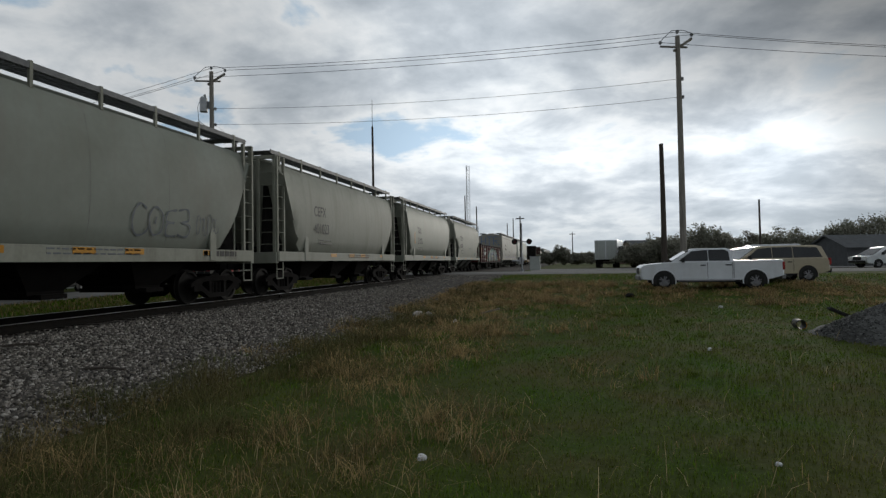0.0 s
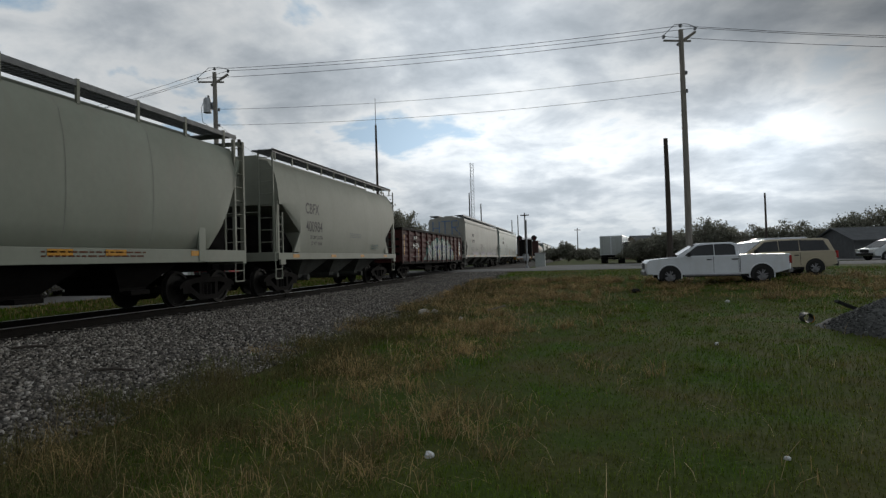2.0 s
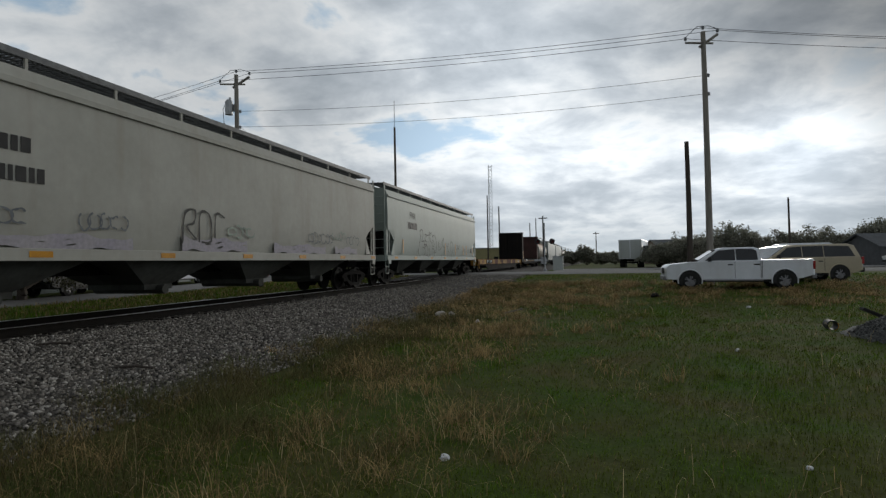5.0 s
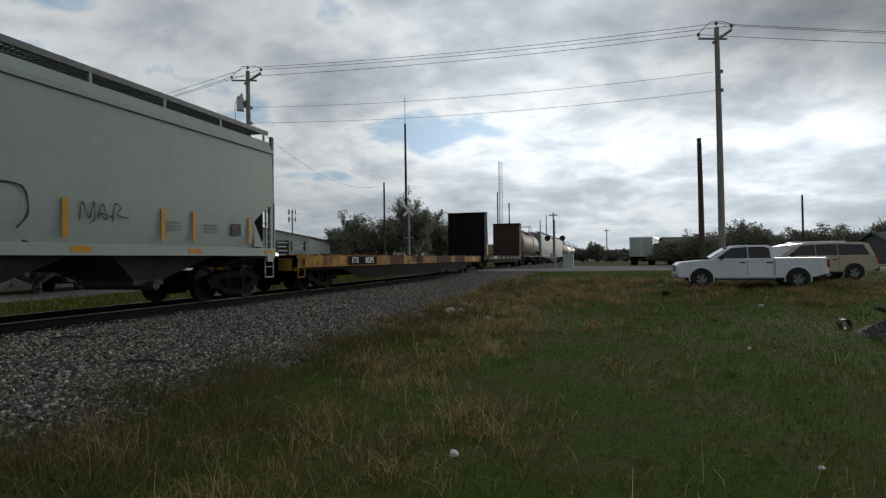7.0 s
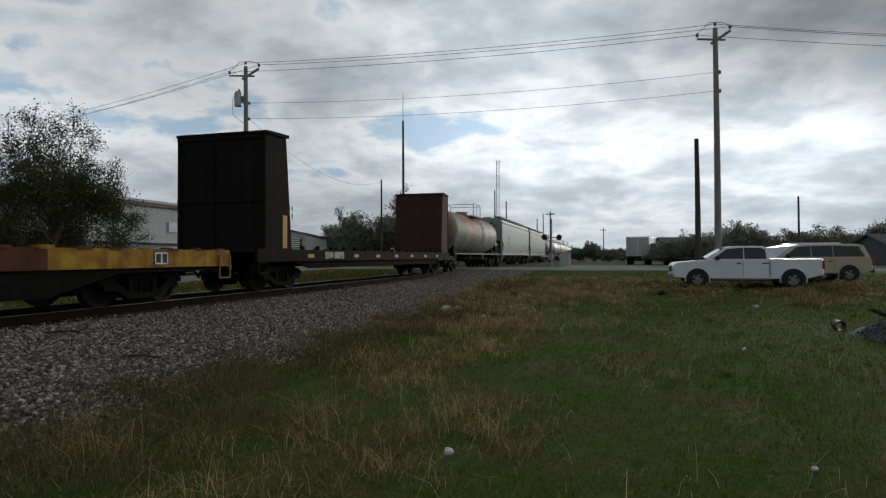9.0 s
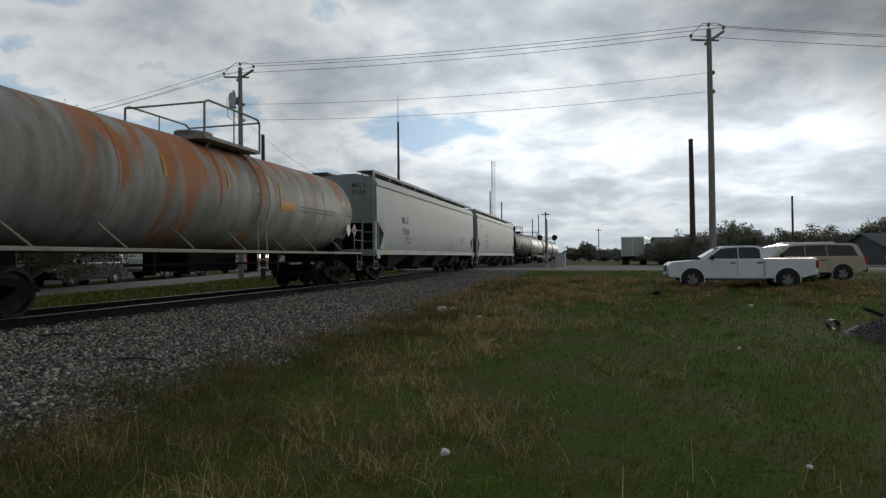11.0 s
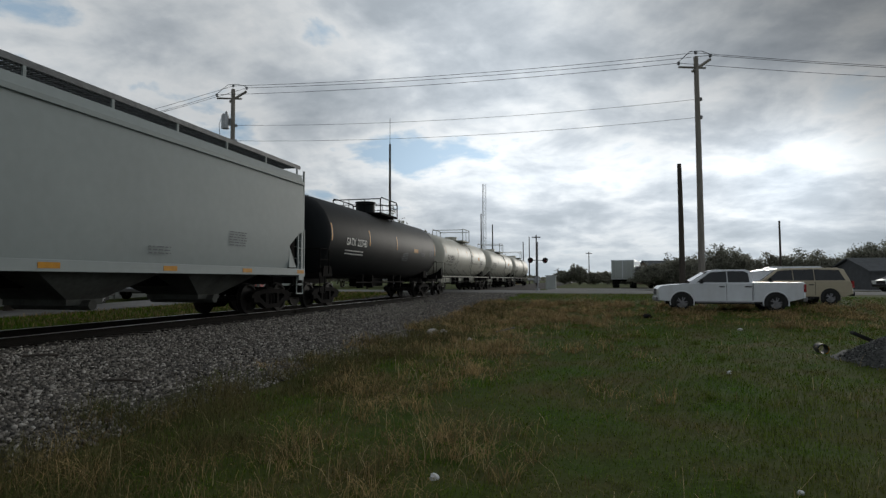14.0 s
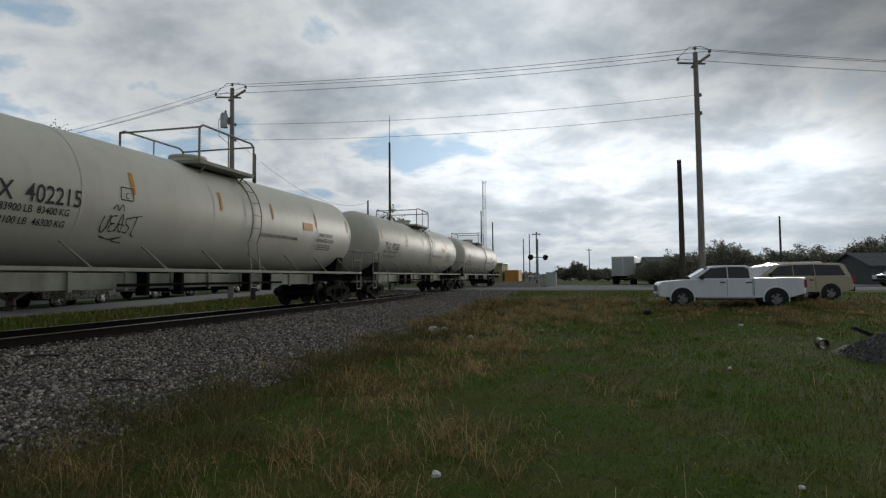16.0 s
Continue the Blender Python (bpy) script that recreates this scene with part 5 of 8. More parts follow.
    for a, c, e, f in ((-0.2, 0.2, 0.10, 0.13), (-0.2, 0.2, -0.13, -0.10), (-0.2, -0.17, -0.13, 0.13), (0.17, 0.2, -0.13, 0.13), (-0.02, 0.02, -0.1, 0.1)):
        bx(bm, 1.506, 1.509, half - 2.52 + a, half - 2.52 + c, 0.92 + e, 0.92 + f)
    part("panel_frame", bm, M["white"], pn)
    lettering("ITTX", 0.28, M["white"], car, 1.506, -half + 4.5, 0.92, 0.9, 0, "white reporting mark")
    lettering("965395", 0.28, M["white"], car, 1.506, -half + 5.9, 0.92, 0.9, 0, "white car number")
    bars(car, 1.507, -half + 12.2, 1.0, 1.6, 2, M["under"], 0.14, 0.07)
    add_trucks(car, (half - 2.6, -half + 2.6))
    return car


def bulkhead_flat(L):
    car = thing("bulkhead_flat_car", pose(0, 0, 0), "dark brown flat car with tall steel bulkheads", "flat car", "cars of the freight train")
    half = L / 2 - 0.6
    bm = bmesh.new()
    for s in (1, -1):
        y0 = s * (half - 0.55)
        h = 4.5 if s < 0 else 4.62
        bm = bmesh.new()
        prism(bm, [(y0 - s * 1.35, 1.1), (y0 + s * 0.10, 1.1), (y0 + s * 0.10, h), (y0 - s * 1.0, h + 0.06)], -1.48, 1.48)
        prism(bm, [(y0 - s * 1.06, h + 0.02), (y0 + s * 0.16, h - 0.03), (y0 + s * 0.16, h + 0.05), (y0 - s * 1.06, h + 0.12)], -1.55, 1.55)
        part("bulkhead", bm, M["oxide_dark"] if s < 0 else M["oxide_brown"], car, "tall dark steel end bulkhead with deep side gussets")
    bm = bmesh.new()
    for s in (1, -1):
        y0 = s * (half - 0.42)
        h = 4.5 if s < 0 else 4.62
        for x in (-1.45, -0.3, 1.45):
            bx(bm, x - 0.05, x + 0.05, y0 - 0.03, y0 + 0.03, 1.1, h - 0.05)
        for z in (2.55, h - 0.1):
            bx(bm, -1.5, 1.5, y0 - 0.04, y0 + 0.04, z - 0.05, z + 0.05)
    parts("bulkhead_rib", bm, M["oxide_dark"], car, "", "*")
    bm = bmesh.new()
    bx(bm, -1.45, 1.45, -half, half, 1.02, 1.12)
    for s in (1, -1):
        bx(bm, min(s * 1.40, s * 1.50), max(s * 1.40, s * 1.50), -half, half, 0.74, 1.12, 0.01)
    part("deck", bm, M["oxide_dark"], car, "dark deck with deep side sills")
    bm = bmesh.new()
    r = random.Random(2)
    for y in np.arange(-half + 1.6, half - 1.2, 1.05):
        for s in (1, -1):
            bx(bm, s * 1.43 - 0.05, s * 1.43 + 0.05, y - 0.07, y + 0.07, 1.12, 1.24)
    parts("stake_pocket", bm, M["under"], car, "", "*")
    bm = bmesh.new()
    for y in np.append(np.arange(-half + 6.6, half - 1.5, 2.3), -half + 2.9):
        bx(bm, 1.502, 1.507, y, y + 0.42, 0.86, 0.98)
    bx(bm, 1.485, 1.492, -half + 1.35, -half + 1.6, 1.15, 2.15)
    parts("reflector_strip", bm, M["reflect"], car, "yellow reflective strips", "*")
    bm = bmesh.new()
    bx(bm, -0.4, 0.4, -half, half, 0.62, 1.02)
    pts = [(-half + 1, 0.98), (half - 1, 0.98), (half - 3.2, 0.5), (-half + 3.2, 0.5)]
    for s in (1, -1):
        prism(bm, pts, min(s * 1.34, s * 1.40), max(s * 1.34, s * 1.40))
    coupler(bm, L / 2)
    part("underframe", bm, M["under"], car, "black fish-belly sills and couplers")
    bm = bmesh.new()
    stirrups(bm, half - 0.1, 1.48)
    pipe(bm, [(1.3, -half + 0.02, 1.4), (1.3, -half - 0.12, 1.4), (1.3, -half - 0.12, 3.6), (1.3, -half + 0.02, 3.6)], 0.02, 6)
    parts("ladder", bm, M["oxide_dark"], car, "", "xy")
    lettering("SSW 88095", 0.30, M["white"], car, 1.506, -half + 4.9, 0.93, 0.95, 0, "white reporting mark and car number")
    add_trucks(car, (half - 2.0, -half + 2.0))
    return car


def belly(radius):
    """Height of a tank's underside above the rail."""
    return 0.92 if radius > 1.55 else 1.12


def tank_car(L, radius, paint, sill_paint, label, jacket=0.35, dome=0.0):
    car = thing("tank_car", pose(0, 0, 0), label, "tank car", "cars of the freight train")
    half = L / 2
    tl = half - (1.0 if radius < 1.55 else 0.62)
    zc = belly(radius) + radius
    bm = bmesh.new()
    rings = [(-tl, 0.05), (-tl + 0.03, 0.45 * radius), (-tl + 0.12, 0.70 * radius), (-tl + 0.28, 0.88 * radius), (-tl + 0.45, 0.965 * radius), (-tl + 0.65, radius)]
    ys = rings + [(-y, rr) for y, rr in reversed(rings)]
    loft(bm, [[(rr * math.cos(a), y, zc + rr * math.sin(a)) for a in np.linspace(0, 2 * math.pi, 40, endpoint=False)] for y, rr in ys])
    part("tank", bm, paint, car, "long cylindrical steel tank with domed ends", True)
    bm = bmesh.new()
    for y in (-tl + 0.66, -tl + 3.6, -0.9, 0.9, tl - 3.6, tl - 0.66):
        loft(bm, [[((radius + 0.008) * math.cos(a), y + dy, zc + (radius + 0.008) * math.sin(a)) for a in np.linspace(0, 2 * math.pi, 40)] for dy in (-0.02, 0.02)], False, False)
    parts("tank_band", bm, paint, car, "", "*")
    bm = bmesh.new()
    for s in (1, -1):
        bx(bm, -0.5, 0.5, min(s * (half - 0.5), s * (half - 3.2)), max(s * (half - 0.5), s * (half - 3.2)), 0.74, 1.14)
        bx(bm, -1.5, 1.5, min(s * (half - 0.55), s * (half - 0.75)), max(s * (half - 0.55), s * (half - 0.75)), 0.92, 1.14)
        prism(bm, [(s * (half - 2.4), 1.0), (s * (half - 1.6), 1.0), (s * (half - 1.75), 1.75), (s * (half - 2.25), 1.75)], -1.15, 1.15)
    bx(bm, -0.45, 0.45, -1.0, 1.2, 0.55, 1.15)
    pipe(bm, [(0.9, -3.5, 0.75), (0.9, 3.5, 0.75)], 0.035, 6)
    for y in (-2.6, -1.4, 1.6, 2.8):
        bx(bm, 0.6, 0.9, y - 0.05, y + 0.05, 0.5, 1.1)
    coupler(bm, half)
    part("underframe", bm, M["under"], car, "black stub sills, saddles and brake gear")
    bm = bmesh.new()
    for s in (1, -1):
        bx(bm, min(s * 1.46, s * 1.54), max(s * 1.46, s * 1.54), -half + 0.6, half - 0.6, 1.04, 1.12, 0.008)
        for y in np.arange(-tl + 1.4, tl - 1, 2.1):
            rod(bm, (s * 1.5, y + 0.3, 1.1), (s * 1.18, y - 0.15, 1.62), 0.022, 6)
    if radius < 1.55:
        parts("side_rail", bm, sill_paint, car, "thin pale side sill with diagonal stays")
    bm = bmesh.new()
    for s in (1, -1):
        for sx in (1, -1):
            pts = [(sx * 1.5, s * (half - 0.62), 1.1), (sx * 1.5, s * (half - 0.62), 2.0), (sx * 1.5, s * (half - 1.35), 2.0), (sx * 1.5, s * (half - 1.35), 1.1)]
            pipe(bm, pts, 0.02, 6)
            rod(bm, (sx * 1.5, s * (half - 0.62), 1.6), (sx * 1.5, s * (half - 1.35), 1.6), 0.015, 6)
        pipe(bm, [(1.5, s * (half - 0.6), 2.0), (0.5, s * (half - 0.6), 2.0), (0.5, s * (half - 0.6), 1.1)], 0.018, 6)
        pipe(bm, [(-1.5, s * (half - 0.6), 2.0), (-0.5, s * (half - 0.6), 2.0), (-0.5, s * (half - 0.6), 1.1)], 0.018, 6)
    stirrups(bm, half - 0.62, 1.5)
    parts("end_handrail", bm, sill_paint, car, "bent tube end handrail and steps", "xy")
    # valve housing, platform, ladder, rails on top
    zt = zc + radius
    rail_h = 0.66 if radius > 1.55 else 0.84
    bm = bmesh.new()
    bx(bm, -1.25, 1.25, -1.25, 1.25, zt - 0.16, zt - 0.07)
    for s in (1, -1):
        for y in (-0.9, 0.9):
            rod(bm, (s * 1.2, y, zt - 0.1), (s * 0.9, y, zt - 0.42), 0.025, 6)
    part("platform", bm, sill_paint, car, "grating platform round the valve housing")
    bm = bmesh.new()
    tall = 0.52 if radius > 1.55 else 0.20
    rod(bm, (0, -0.1, zt - 0.05), (0, -0.1, zt + tall), 0.47, 20)
    rod(bm, (0, -0.1, zt + tall), (0, -0.1, zt + tall + 0.06), 0.51, 20)
    rod(bm, (0.0, 0.72, zt - 0.05), (0.0, 0.72, zt + 0.2), 0.12, 10)
    part("valve_housing", bm, paint, car, "round protective housing on the tank top")
    bm = bmesh.new()
    for s in (1, -1):
        x = s * 1.22
        pipe(bm, [(x, -1.25, zt - 0.1), (x, -1.25, zt + rail_h - 0.08), (x, -1.1, zt + rail_h), (x, 1.1, zt + rail_h), (x, 1.25, zt + rail_h - 0.08), (x, 1.25, zt - 0.1)], 0.03, 6)
        if radius > 1.55:
            rod(bm, (x, -1.25, zt + 0.32), (x, 1.25, zt + 0.32), 0.018, 6)
        rod(bm, (x, 0.0, zt - 0.1), (x, 0.0, zt + rail_h - 0.02), 0.018, 6)
    for y in (-1.25, 1.25):
        rod(bm, (-1.22, y, zt + rail_h - 0.08), (1.22, y, zt + rail_h - 0.08), 0.025, 6)
        if radius < 1.55:
            continue
        rod(bm, (-1.22, y, zt + 0.32), (1.22, y, zt + 0.32), 0.018, 6)
        for x in (-0.4, 0.4):
            rod(bm, (x, y, zt - 0.1), (x, y, zt + rail_h - 0.08), 0.018, 6)
    parts("platform_rail", bm, sill_paint, car, "tubular safety rail on top")
    bm = bmesh.new()
    for y in (0.75, 1.2):
        pts = [(1.5, y, 0.6), (1.5, y, 1.1)] + [((radius + 0.09) * math.cos(a), y, zc + (radius + 0.09) * math.sin(a)) for a in np.linspace(-0.45, 1.1, 9)]
        pipe(bm, pts, 0.018, 6)
    for a in np.linspace(-0.4, 1.05, 7):
        rod(bm, ((radius + 0.09) * math.cos(a), 0.75, zc + (radius + 0.09) * math.sin(a)), ((radius + 0.09) * math.cos(a), 1.2, zc + (radius + 0.09) * math.sin(a)), 0.013, 6)
    for z in (0.62, 0.86):
        rod(bm, (1.5, 0.75, z), (1.5, 1.2, z), 0.013, 6)
    if radius < 1.55:
        parts("ladder_bar", bm, sill_paint, car, "", "*")
    bm = bmesh.new()
    plain = radius > 1.55
    for y in (-tl + 0.75, -3.6, 0.1, tl - 0.9) if plain else (-tl + 1.0, -tl + 4.9, -0.6, 2.0, 4.95, tl - 0.9):
        loft(bm, [[((radius + 0.012) * math.cos(a), y + dy, zc + (radius + 0.012) * math.sin(a)) for a in np.linspace(-0.12 if plain else 0.08, 0.28 if plain else 0.42, 5)] for dy in (-0.05, 0.05)], False, False)
    parts("reflector_strip", bm, M["reflect"], car, "upright yellow reflective strips", "*")
    add_trucks(car, (half - 2.0, -half + 2.0))
    return car


def tank_text(car, radius, s, size, material, y, ang, squeeze=1.0):
    zc = belly(radius) + radius
    me = text_mesh(s, size)
    me.materials.clear()
    me.materials.append(material)
    # wrap the letters round the shell
    for v in me.vertices:
        a = ang + v.co.y / radius
        v.co = Vector(((radius + 0.012) * math.cos(a), y + v.co.x * squeeze, zc + (radius + 0.012) * math.sin(a)))
    ob = new("lettering", me)
    ob.parent = car
    return ob


def tank_bars(car, radius, y, ang, w, rows, material, thick=0.05, step=0.11):
    zc = belly(radius) + radius
    bm = bmesh.new()
    r = random.Random(int(y * 100) + rows)
    for k in range(rows):
        a = ang - k * step / radius
        b = a + thick / radius
        yy = y - w / 2
        while yy < y + w / 2 - 0.03:
            l = min(r.uniform(0.08, 0.26), y + w / 2 - yy)
            q = [((radius + 0.012) * math.cos(t), p, zc + (radius + 0.012) * math.sin(t)) for t, p in ((a, yy), (a, yy + l), (b, yy + l), (b, yy))]
            bm.faces.new([bm.verts.new(p) for p in q])
            yy += l + 0.05
    return tagged(part("small_writing", bm, material, car), kind="stuff")


ride = {}


def stand_at(car, y0, y1, lift=0.155):
    """The car's middle at the start lies halfway between its two couplings; its body rides on the trucks."""
    ride[car.name] = lift
    cars.append((car, (y0 + y1) / 2))
    car.matrix_basis = pose(TRACK_X, (y0 + y1) / 2, RAIL_Z)
    return car


def side_x(z):
    return float(np.interp(z, (1.35, 1.75, 2.3, 2.9, 3.4, 3.85), (1.46, 1.56, 1.61, 1.61, 1.57, 1.46))) + 0.012


def make_train():
    J = (2.6, 16.6, 31.0, 45.7, 59.4, 77.35, 98.95, 120.54, 149.4, 171.8, 189.5, 211.1, 232.7, 250.4, 270.0, 289.2, 308.4)
    L4 = 14.1
    # four bulging hoppers
    a = round_hopper(L4, "weathered grey-green covered hopper car with faded graffiti", M["hopper"], M["cream"])
    b = copy_thing(a, pose(0, 0, 0))
    c = copy_thing(a, pose(0, 0, 0))
    d = flat_side_hopper(J[4] - J[3], "pale beige-grey covered hopper car with cream sill", M["hopper_e"], bays=3, height=4.34, bulge=True, nz=2.8, nd=2.3)
    for t in (b, c):
        for o in t.children_recursive:
            if o.data and o.data.name.startswith("wheelset"):
                rolling.append(o)
    tagged(b, "weathered light grey covered hopper car, black lettering")
    tagged(c, "grimy pale grey covered hopper car with black lettering")
    for t, paint in ((b, "hopper_b"), (c, "hopper_d")):
        for o in t.children:
            if o.name.startswith(("body", "hatch_trough", "side_sill")):
                o.data = o.data.copy()
                o.data.materials[0] = M[paint]
    for t, i in ((a, 0), (b, 1), (c, 2), (d, 3)):
        stand_at(t, J[i], J[i + 1])
    h = L4 / 2
    for t, s1, s2 in ((b, "CEFX", "401023"), (c, "TILX", "31202"), (d, "CBFX", "400984")):
        near = 0.75 if t is d else 0.4
        lettering(s1, 0.46, M["black"], t, 1.615, -h + 4.2 - near, 2.80, 0.85, 0, "black stencilled reporting mark")
        lettering(s2, 0.46, M["black"], t, 1.615, -h + 4.35 - near, 2.17, 0.85, 0, "black stencilled car number")
        if t is d:
            lettering("LD LMT 232000", 0.15, M["black"], t, 1.612, -h + 3.75, 1.80, 0.9, 0, "small black load limit lettering")
            lettering("LT WT  54000", 0.15, M["black"], t, 1.612, -h + 3.75, 1.58, 0.9, 0, "small black weight lettering")
            bars(t, 1.614, -h + 7.6, 2.05, 1.3, 3, M["bluegrey"], 0.07, 0.025)
            bars(t, 1.607, -h + 10.0, 1.62, 0.9, 3, M["teal"], 0.08, 0.04)
        else:
            bars(t, 1.57, -h + 4.3, 1.75, 1.2, 2, M["black"], 0.13, 0.06, -12)
        bars(t, 1.556, 1.0, 1.2, 2.6, 2, M["rust"], 0.08, 0.03)
    for t in (a, b, c):
        bm = bmesh.new()
        for y in (h - 2.9, h - 5.6, -h + 5.2, 0.1):
            bx(bm, 1.553, 1.558, y - 0.28, y + 0.28, 1.14, 1.27)
        parts("reflector_strip", bm, M["reflect"], t, "yellow-orange reflective strips on the sill", "*")
    bm = bmesh.new()
    for y, lab in ((-h + 2.75, 0),):
        bx(bm, 1.61, 1.615, y - 0.05, y + 0.05, 2.0, 2.7)
    part("reflector_strip", bm, M["reflect"], c)
    # tag on the first car
    bm = bmesh.new()
    for u0, strokes in ((0.0, [[(0.42, 0.62), (0.2, 0.72), (0.02, 0.5), (0.0, 0.2), (0.18, 0.02), (0.42, 0.1), (0.52, 0.34)]]),
                        (0.5, [[(0.1, 0.1), (0.0, 0.45), (0.2, 0.68), (0.45, 0.5), (0.42, 0.14), (0.2, 0.04), (0.1, 0.12)], [(0.2, 0.3), (0.24, 0.46)]]),
                        (1.08, [[(0.35, 0.66), (0.05, 0.6), (0.0, 0.38), (0.28, 0.36), (0.02, 0.3), (0.02, 0.06), (0.36, 0.04)]]),
                        (1.5, [[(0.0, 0.66), (0.34, 0.7), (0.38, 0.44), (0.12, 0.38), (0.44, 0.3), (0.36, 0.04), (0.0, 0.08)]])):
        for st in strokes:
            ribbon(bm, bend([(h - 5.7 + u0 + u, 1.55 + v) for u, v in st]), side_x, 0.06)
    for pts in scribble(8, h - 3.5, 1.62, 0.95, 0.6, 6):
        ribbon(bm, bend(pts, 3), side_x, 0.03)
    soft("graffiti", bm, M["bluegrey"], a, "grey outlined graffiti tag")
    bars(a, 1.556, h - 2.4, 1.12, 1.5, 1, M["black"], 0.2, 0.14)
    bars(a, 1.556, h - 6.6, 1.22, 2.4, 2, M["bluegrey"], 0.09, 0.03)
    # gondola
    stand_at(gondola(J[5] - J[4]), J[4], J[5], -0.085)
    # two tall grey hoppers with graffiti
    L2 = J[6] - J[5]
    e = flat_side_hopper(L2, "pale grey hopper car with blue letters sprayed on its end", M["hopper_g"], bays=4, height=4.38)
    f = copy_thing(e, pose(0, 0, 0))
    tagged(f, "pale grey covered hopper car with black graffiti tags")
    for o in f.children_recursive:
        if o.data and o.data.name.startswith("wheelset"):
            rolling.append(o)
    for o in f.children:
        if o.name.startswith(("body", "hatch_trough", "side_sill", "top_chord", "end_gusset", "ladder", "walkway_bracket")):
            o.data = o.data.copy()
            o.data.materials[0] = M["hopper_c"]
    stand_at(e, J[5], J[6])
    stand_at(f, J[6], J[7])
    bm = bmesh.new()
    ye = -L2 / 2 + 0.845
    for x0, strokes in ((-1.2, [[(0, 0), (0, 0.9)], [(0.55, 0), (0.55, 0.9)], [(0, 0.45), (0.55, 0.45)]]), (-0.45, [[(0.3, 0), (0.3, 0.9)], [(0, 0.9), (0.75, 0.9)]]), (0.45, [[(0, 0), (0, 0.9)], [(0, 0.9), (0.55, 0.9), (0.55, 0.5), (0, 0.45)], [(0.2, 0.45), (0.7, 0)]])):
        for st in strokes:
            for (u0, v0), (u1, v1) in zip(st, st[1:]):
                rod(bm, (x0 + u0, ye, 3.0 + v0 * 1.25), (x0 + u1, ye, 3.0 + v1 * 1.25), 0.05, 4)
    for k in range(8):
        rod(bm, (-1.2 + k * 0.3, ye, 2.75), (-1.2 + k * 0.3 + 0.15 * (k % 2), ye, 2.95), 0.03, 4)
    soft("graffiti", bm, M["blue"], e, "large blue sprayed letters on the end sheet")
    hx = 1.612
    bm = bmesh.new()
    for y0, w, k in ((-7.6, 1.6, 5), (-5.0, 1.2, 5), (4.0, 1.8, 6), (7.0, 1.2, 4)):
        for pts in scribble(int(21 + y0), y0, 1.55, w, 0.45, k):
            ribbon(bm, bend(pts, 3), hx, 0.045)
    soft("graffiti", bm, M["bluegrey"], e, "grey scrawled tags along the side")
    bm = bmesh.new()
    for y0, w, z0, hh in ((-6.9, 3.2, 1.28, 0.22), (-2.2, 2.6, 1.30, 0.3), (1.8, 3.4, 1.28, 0.25), (6.0, 2.0, 1.3, 0.2)):
        for j in range(3):
            ribbon(bm, bend([(y0 + w * q / 5, z0 + hh * j / 3 + 0.05 * math.sin(q * 2.1 + j)) for q in range(6)]), hx - 0.004, 0.15)
    soft("graffiti", bm, M["lilac"], e, "faded lilac and grey overspray along the sill")
    bm = bmesh.new()
    for pts in ([(0, 0), (0.1, 0.7), (0.45, 0.8), (0.4, 0.5), (0.15, 0.4), (0.5, 0.1)], [(0.6, 0.05), (0.65, 0.75), (1.0, 0.7), (1.05, 0.1), (0.7, 0.05)], [(1.2, 0.0), (1.25, 0.75), (1.6, 0.7)]):
        ribbon(bm, bend([(-2.2 + u, 1.42 + v) for u, v in pts]), hx, 0.07)
    soft("graffiti", bm, M["black"], e, "black outline tag")
    bm = bmesh.new()
    for y0, z0 in ((-8.6, 2.3), (-8.4, 1.9), (-0.4, 1.6), (5.8, 1.75)):
        for pts in scribble(int(60 + y0), y0, z0, 1.1, 0.35, 4):
            ribbon(bm, bend(pts, 3), hx, 0.06)
    soft("graffiti", bm, M["palegreen"], e, "pale green tags")
    bars(e, hx, -L2 / 2 + 4.4, 2.85, 0.9, 1, M["black"], 0.2, 0.26)
    bars(e, hx, -L2 / 2 + 4.5, 2.35, 1.3, 1, M["black"], 0.2, 0.26)
    bm = bmesh.new()
    y1 = L2 / 2 - 16.1
    bubble = ([(0.0, 0.25), (0.25, 0.75), (0.45, 1.05), (0.3, 1.35), (0.7, 1.45), (0.85, 1.15), (0.6, 0.85), (1.0, 0.85), (1.1, 0.5), (0.75, 0.55)],
              [(0.0, 0.25), (0.3, 0.05), (0.8, 0.02), (1.15, 0.2), (1.2, 0.45), (1.0, 0.7)],
              [(1.55, 1.1), (1.3, 1.25), (1.25, 0.95), (1.6, 0.8), (1.35, 0.6), (1.1, 0.7), (1.5, 0.65), (1.75, 0.4), (1.55, 0.1), (1.25, 0.12)],
              [(1.3, 1.25), (1.7, 1.2), (2.0, 1.25), (2.1, 1.45), (2.05, 1.1), (1.9, 0.75), (2.05, 0.4), (1.95, 0.05), (1.6, 0.1)],
              [(2.35, 0.8), (2.2, 1.2), (2.45, 1.38), (2.7, 1.15), (2.9, 1.25), (3.3, 1.1), (3.5, 0.75), (3.3, 0.3), (2.95, 0.25)],
              [(2.1, 0.15), (2.4, -0.05), (2.9, 0.0), (3.0, 0.3), (2.75, 0.5), (2.55, 0.45)],
              [(2.5, 0.75), (2.75, 0.95), (3.0, 0.75), (2.8, 0.6), (2.6, 0.7)])
    for pts in bubble:
        ribbon(bm, bend([(y1 + u * 1.06, 1.18 + v * 1.03) for u, v in pts]), hx, 0.06)
    y1 = L2 / 2 - 12.0
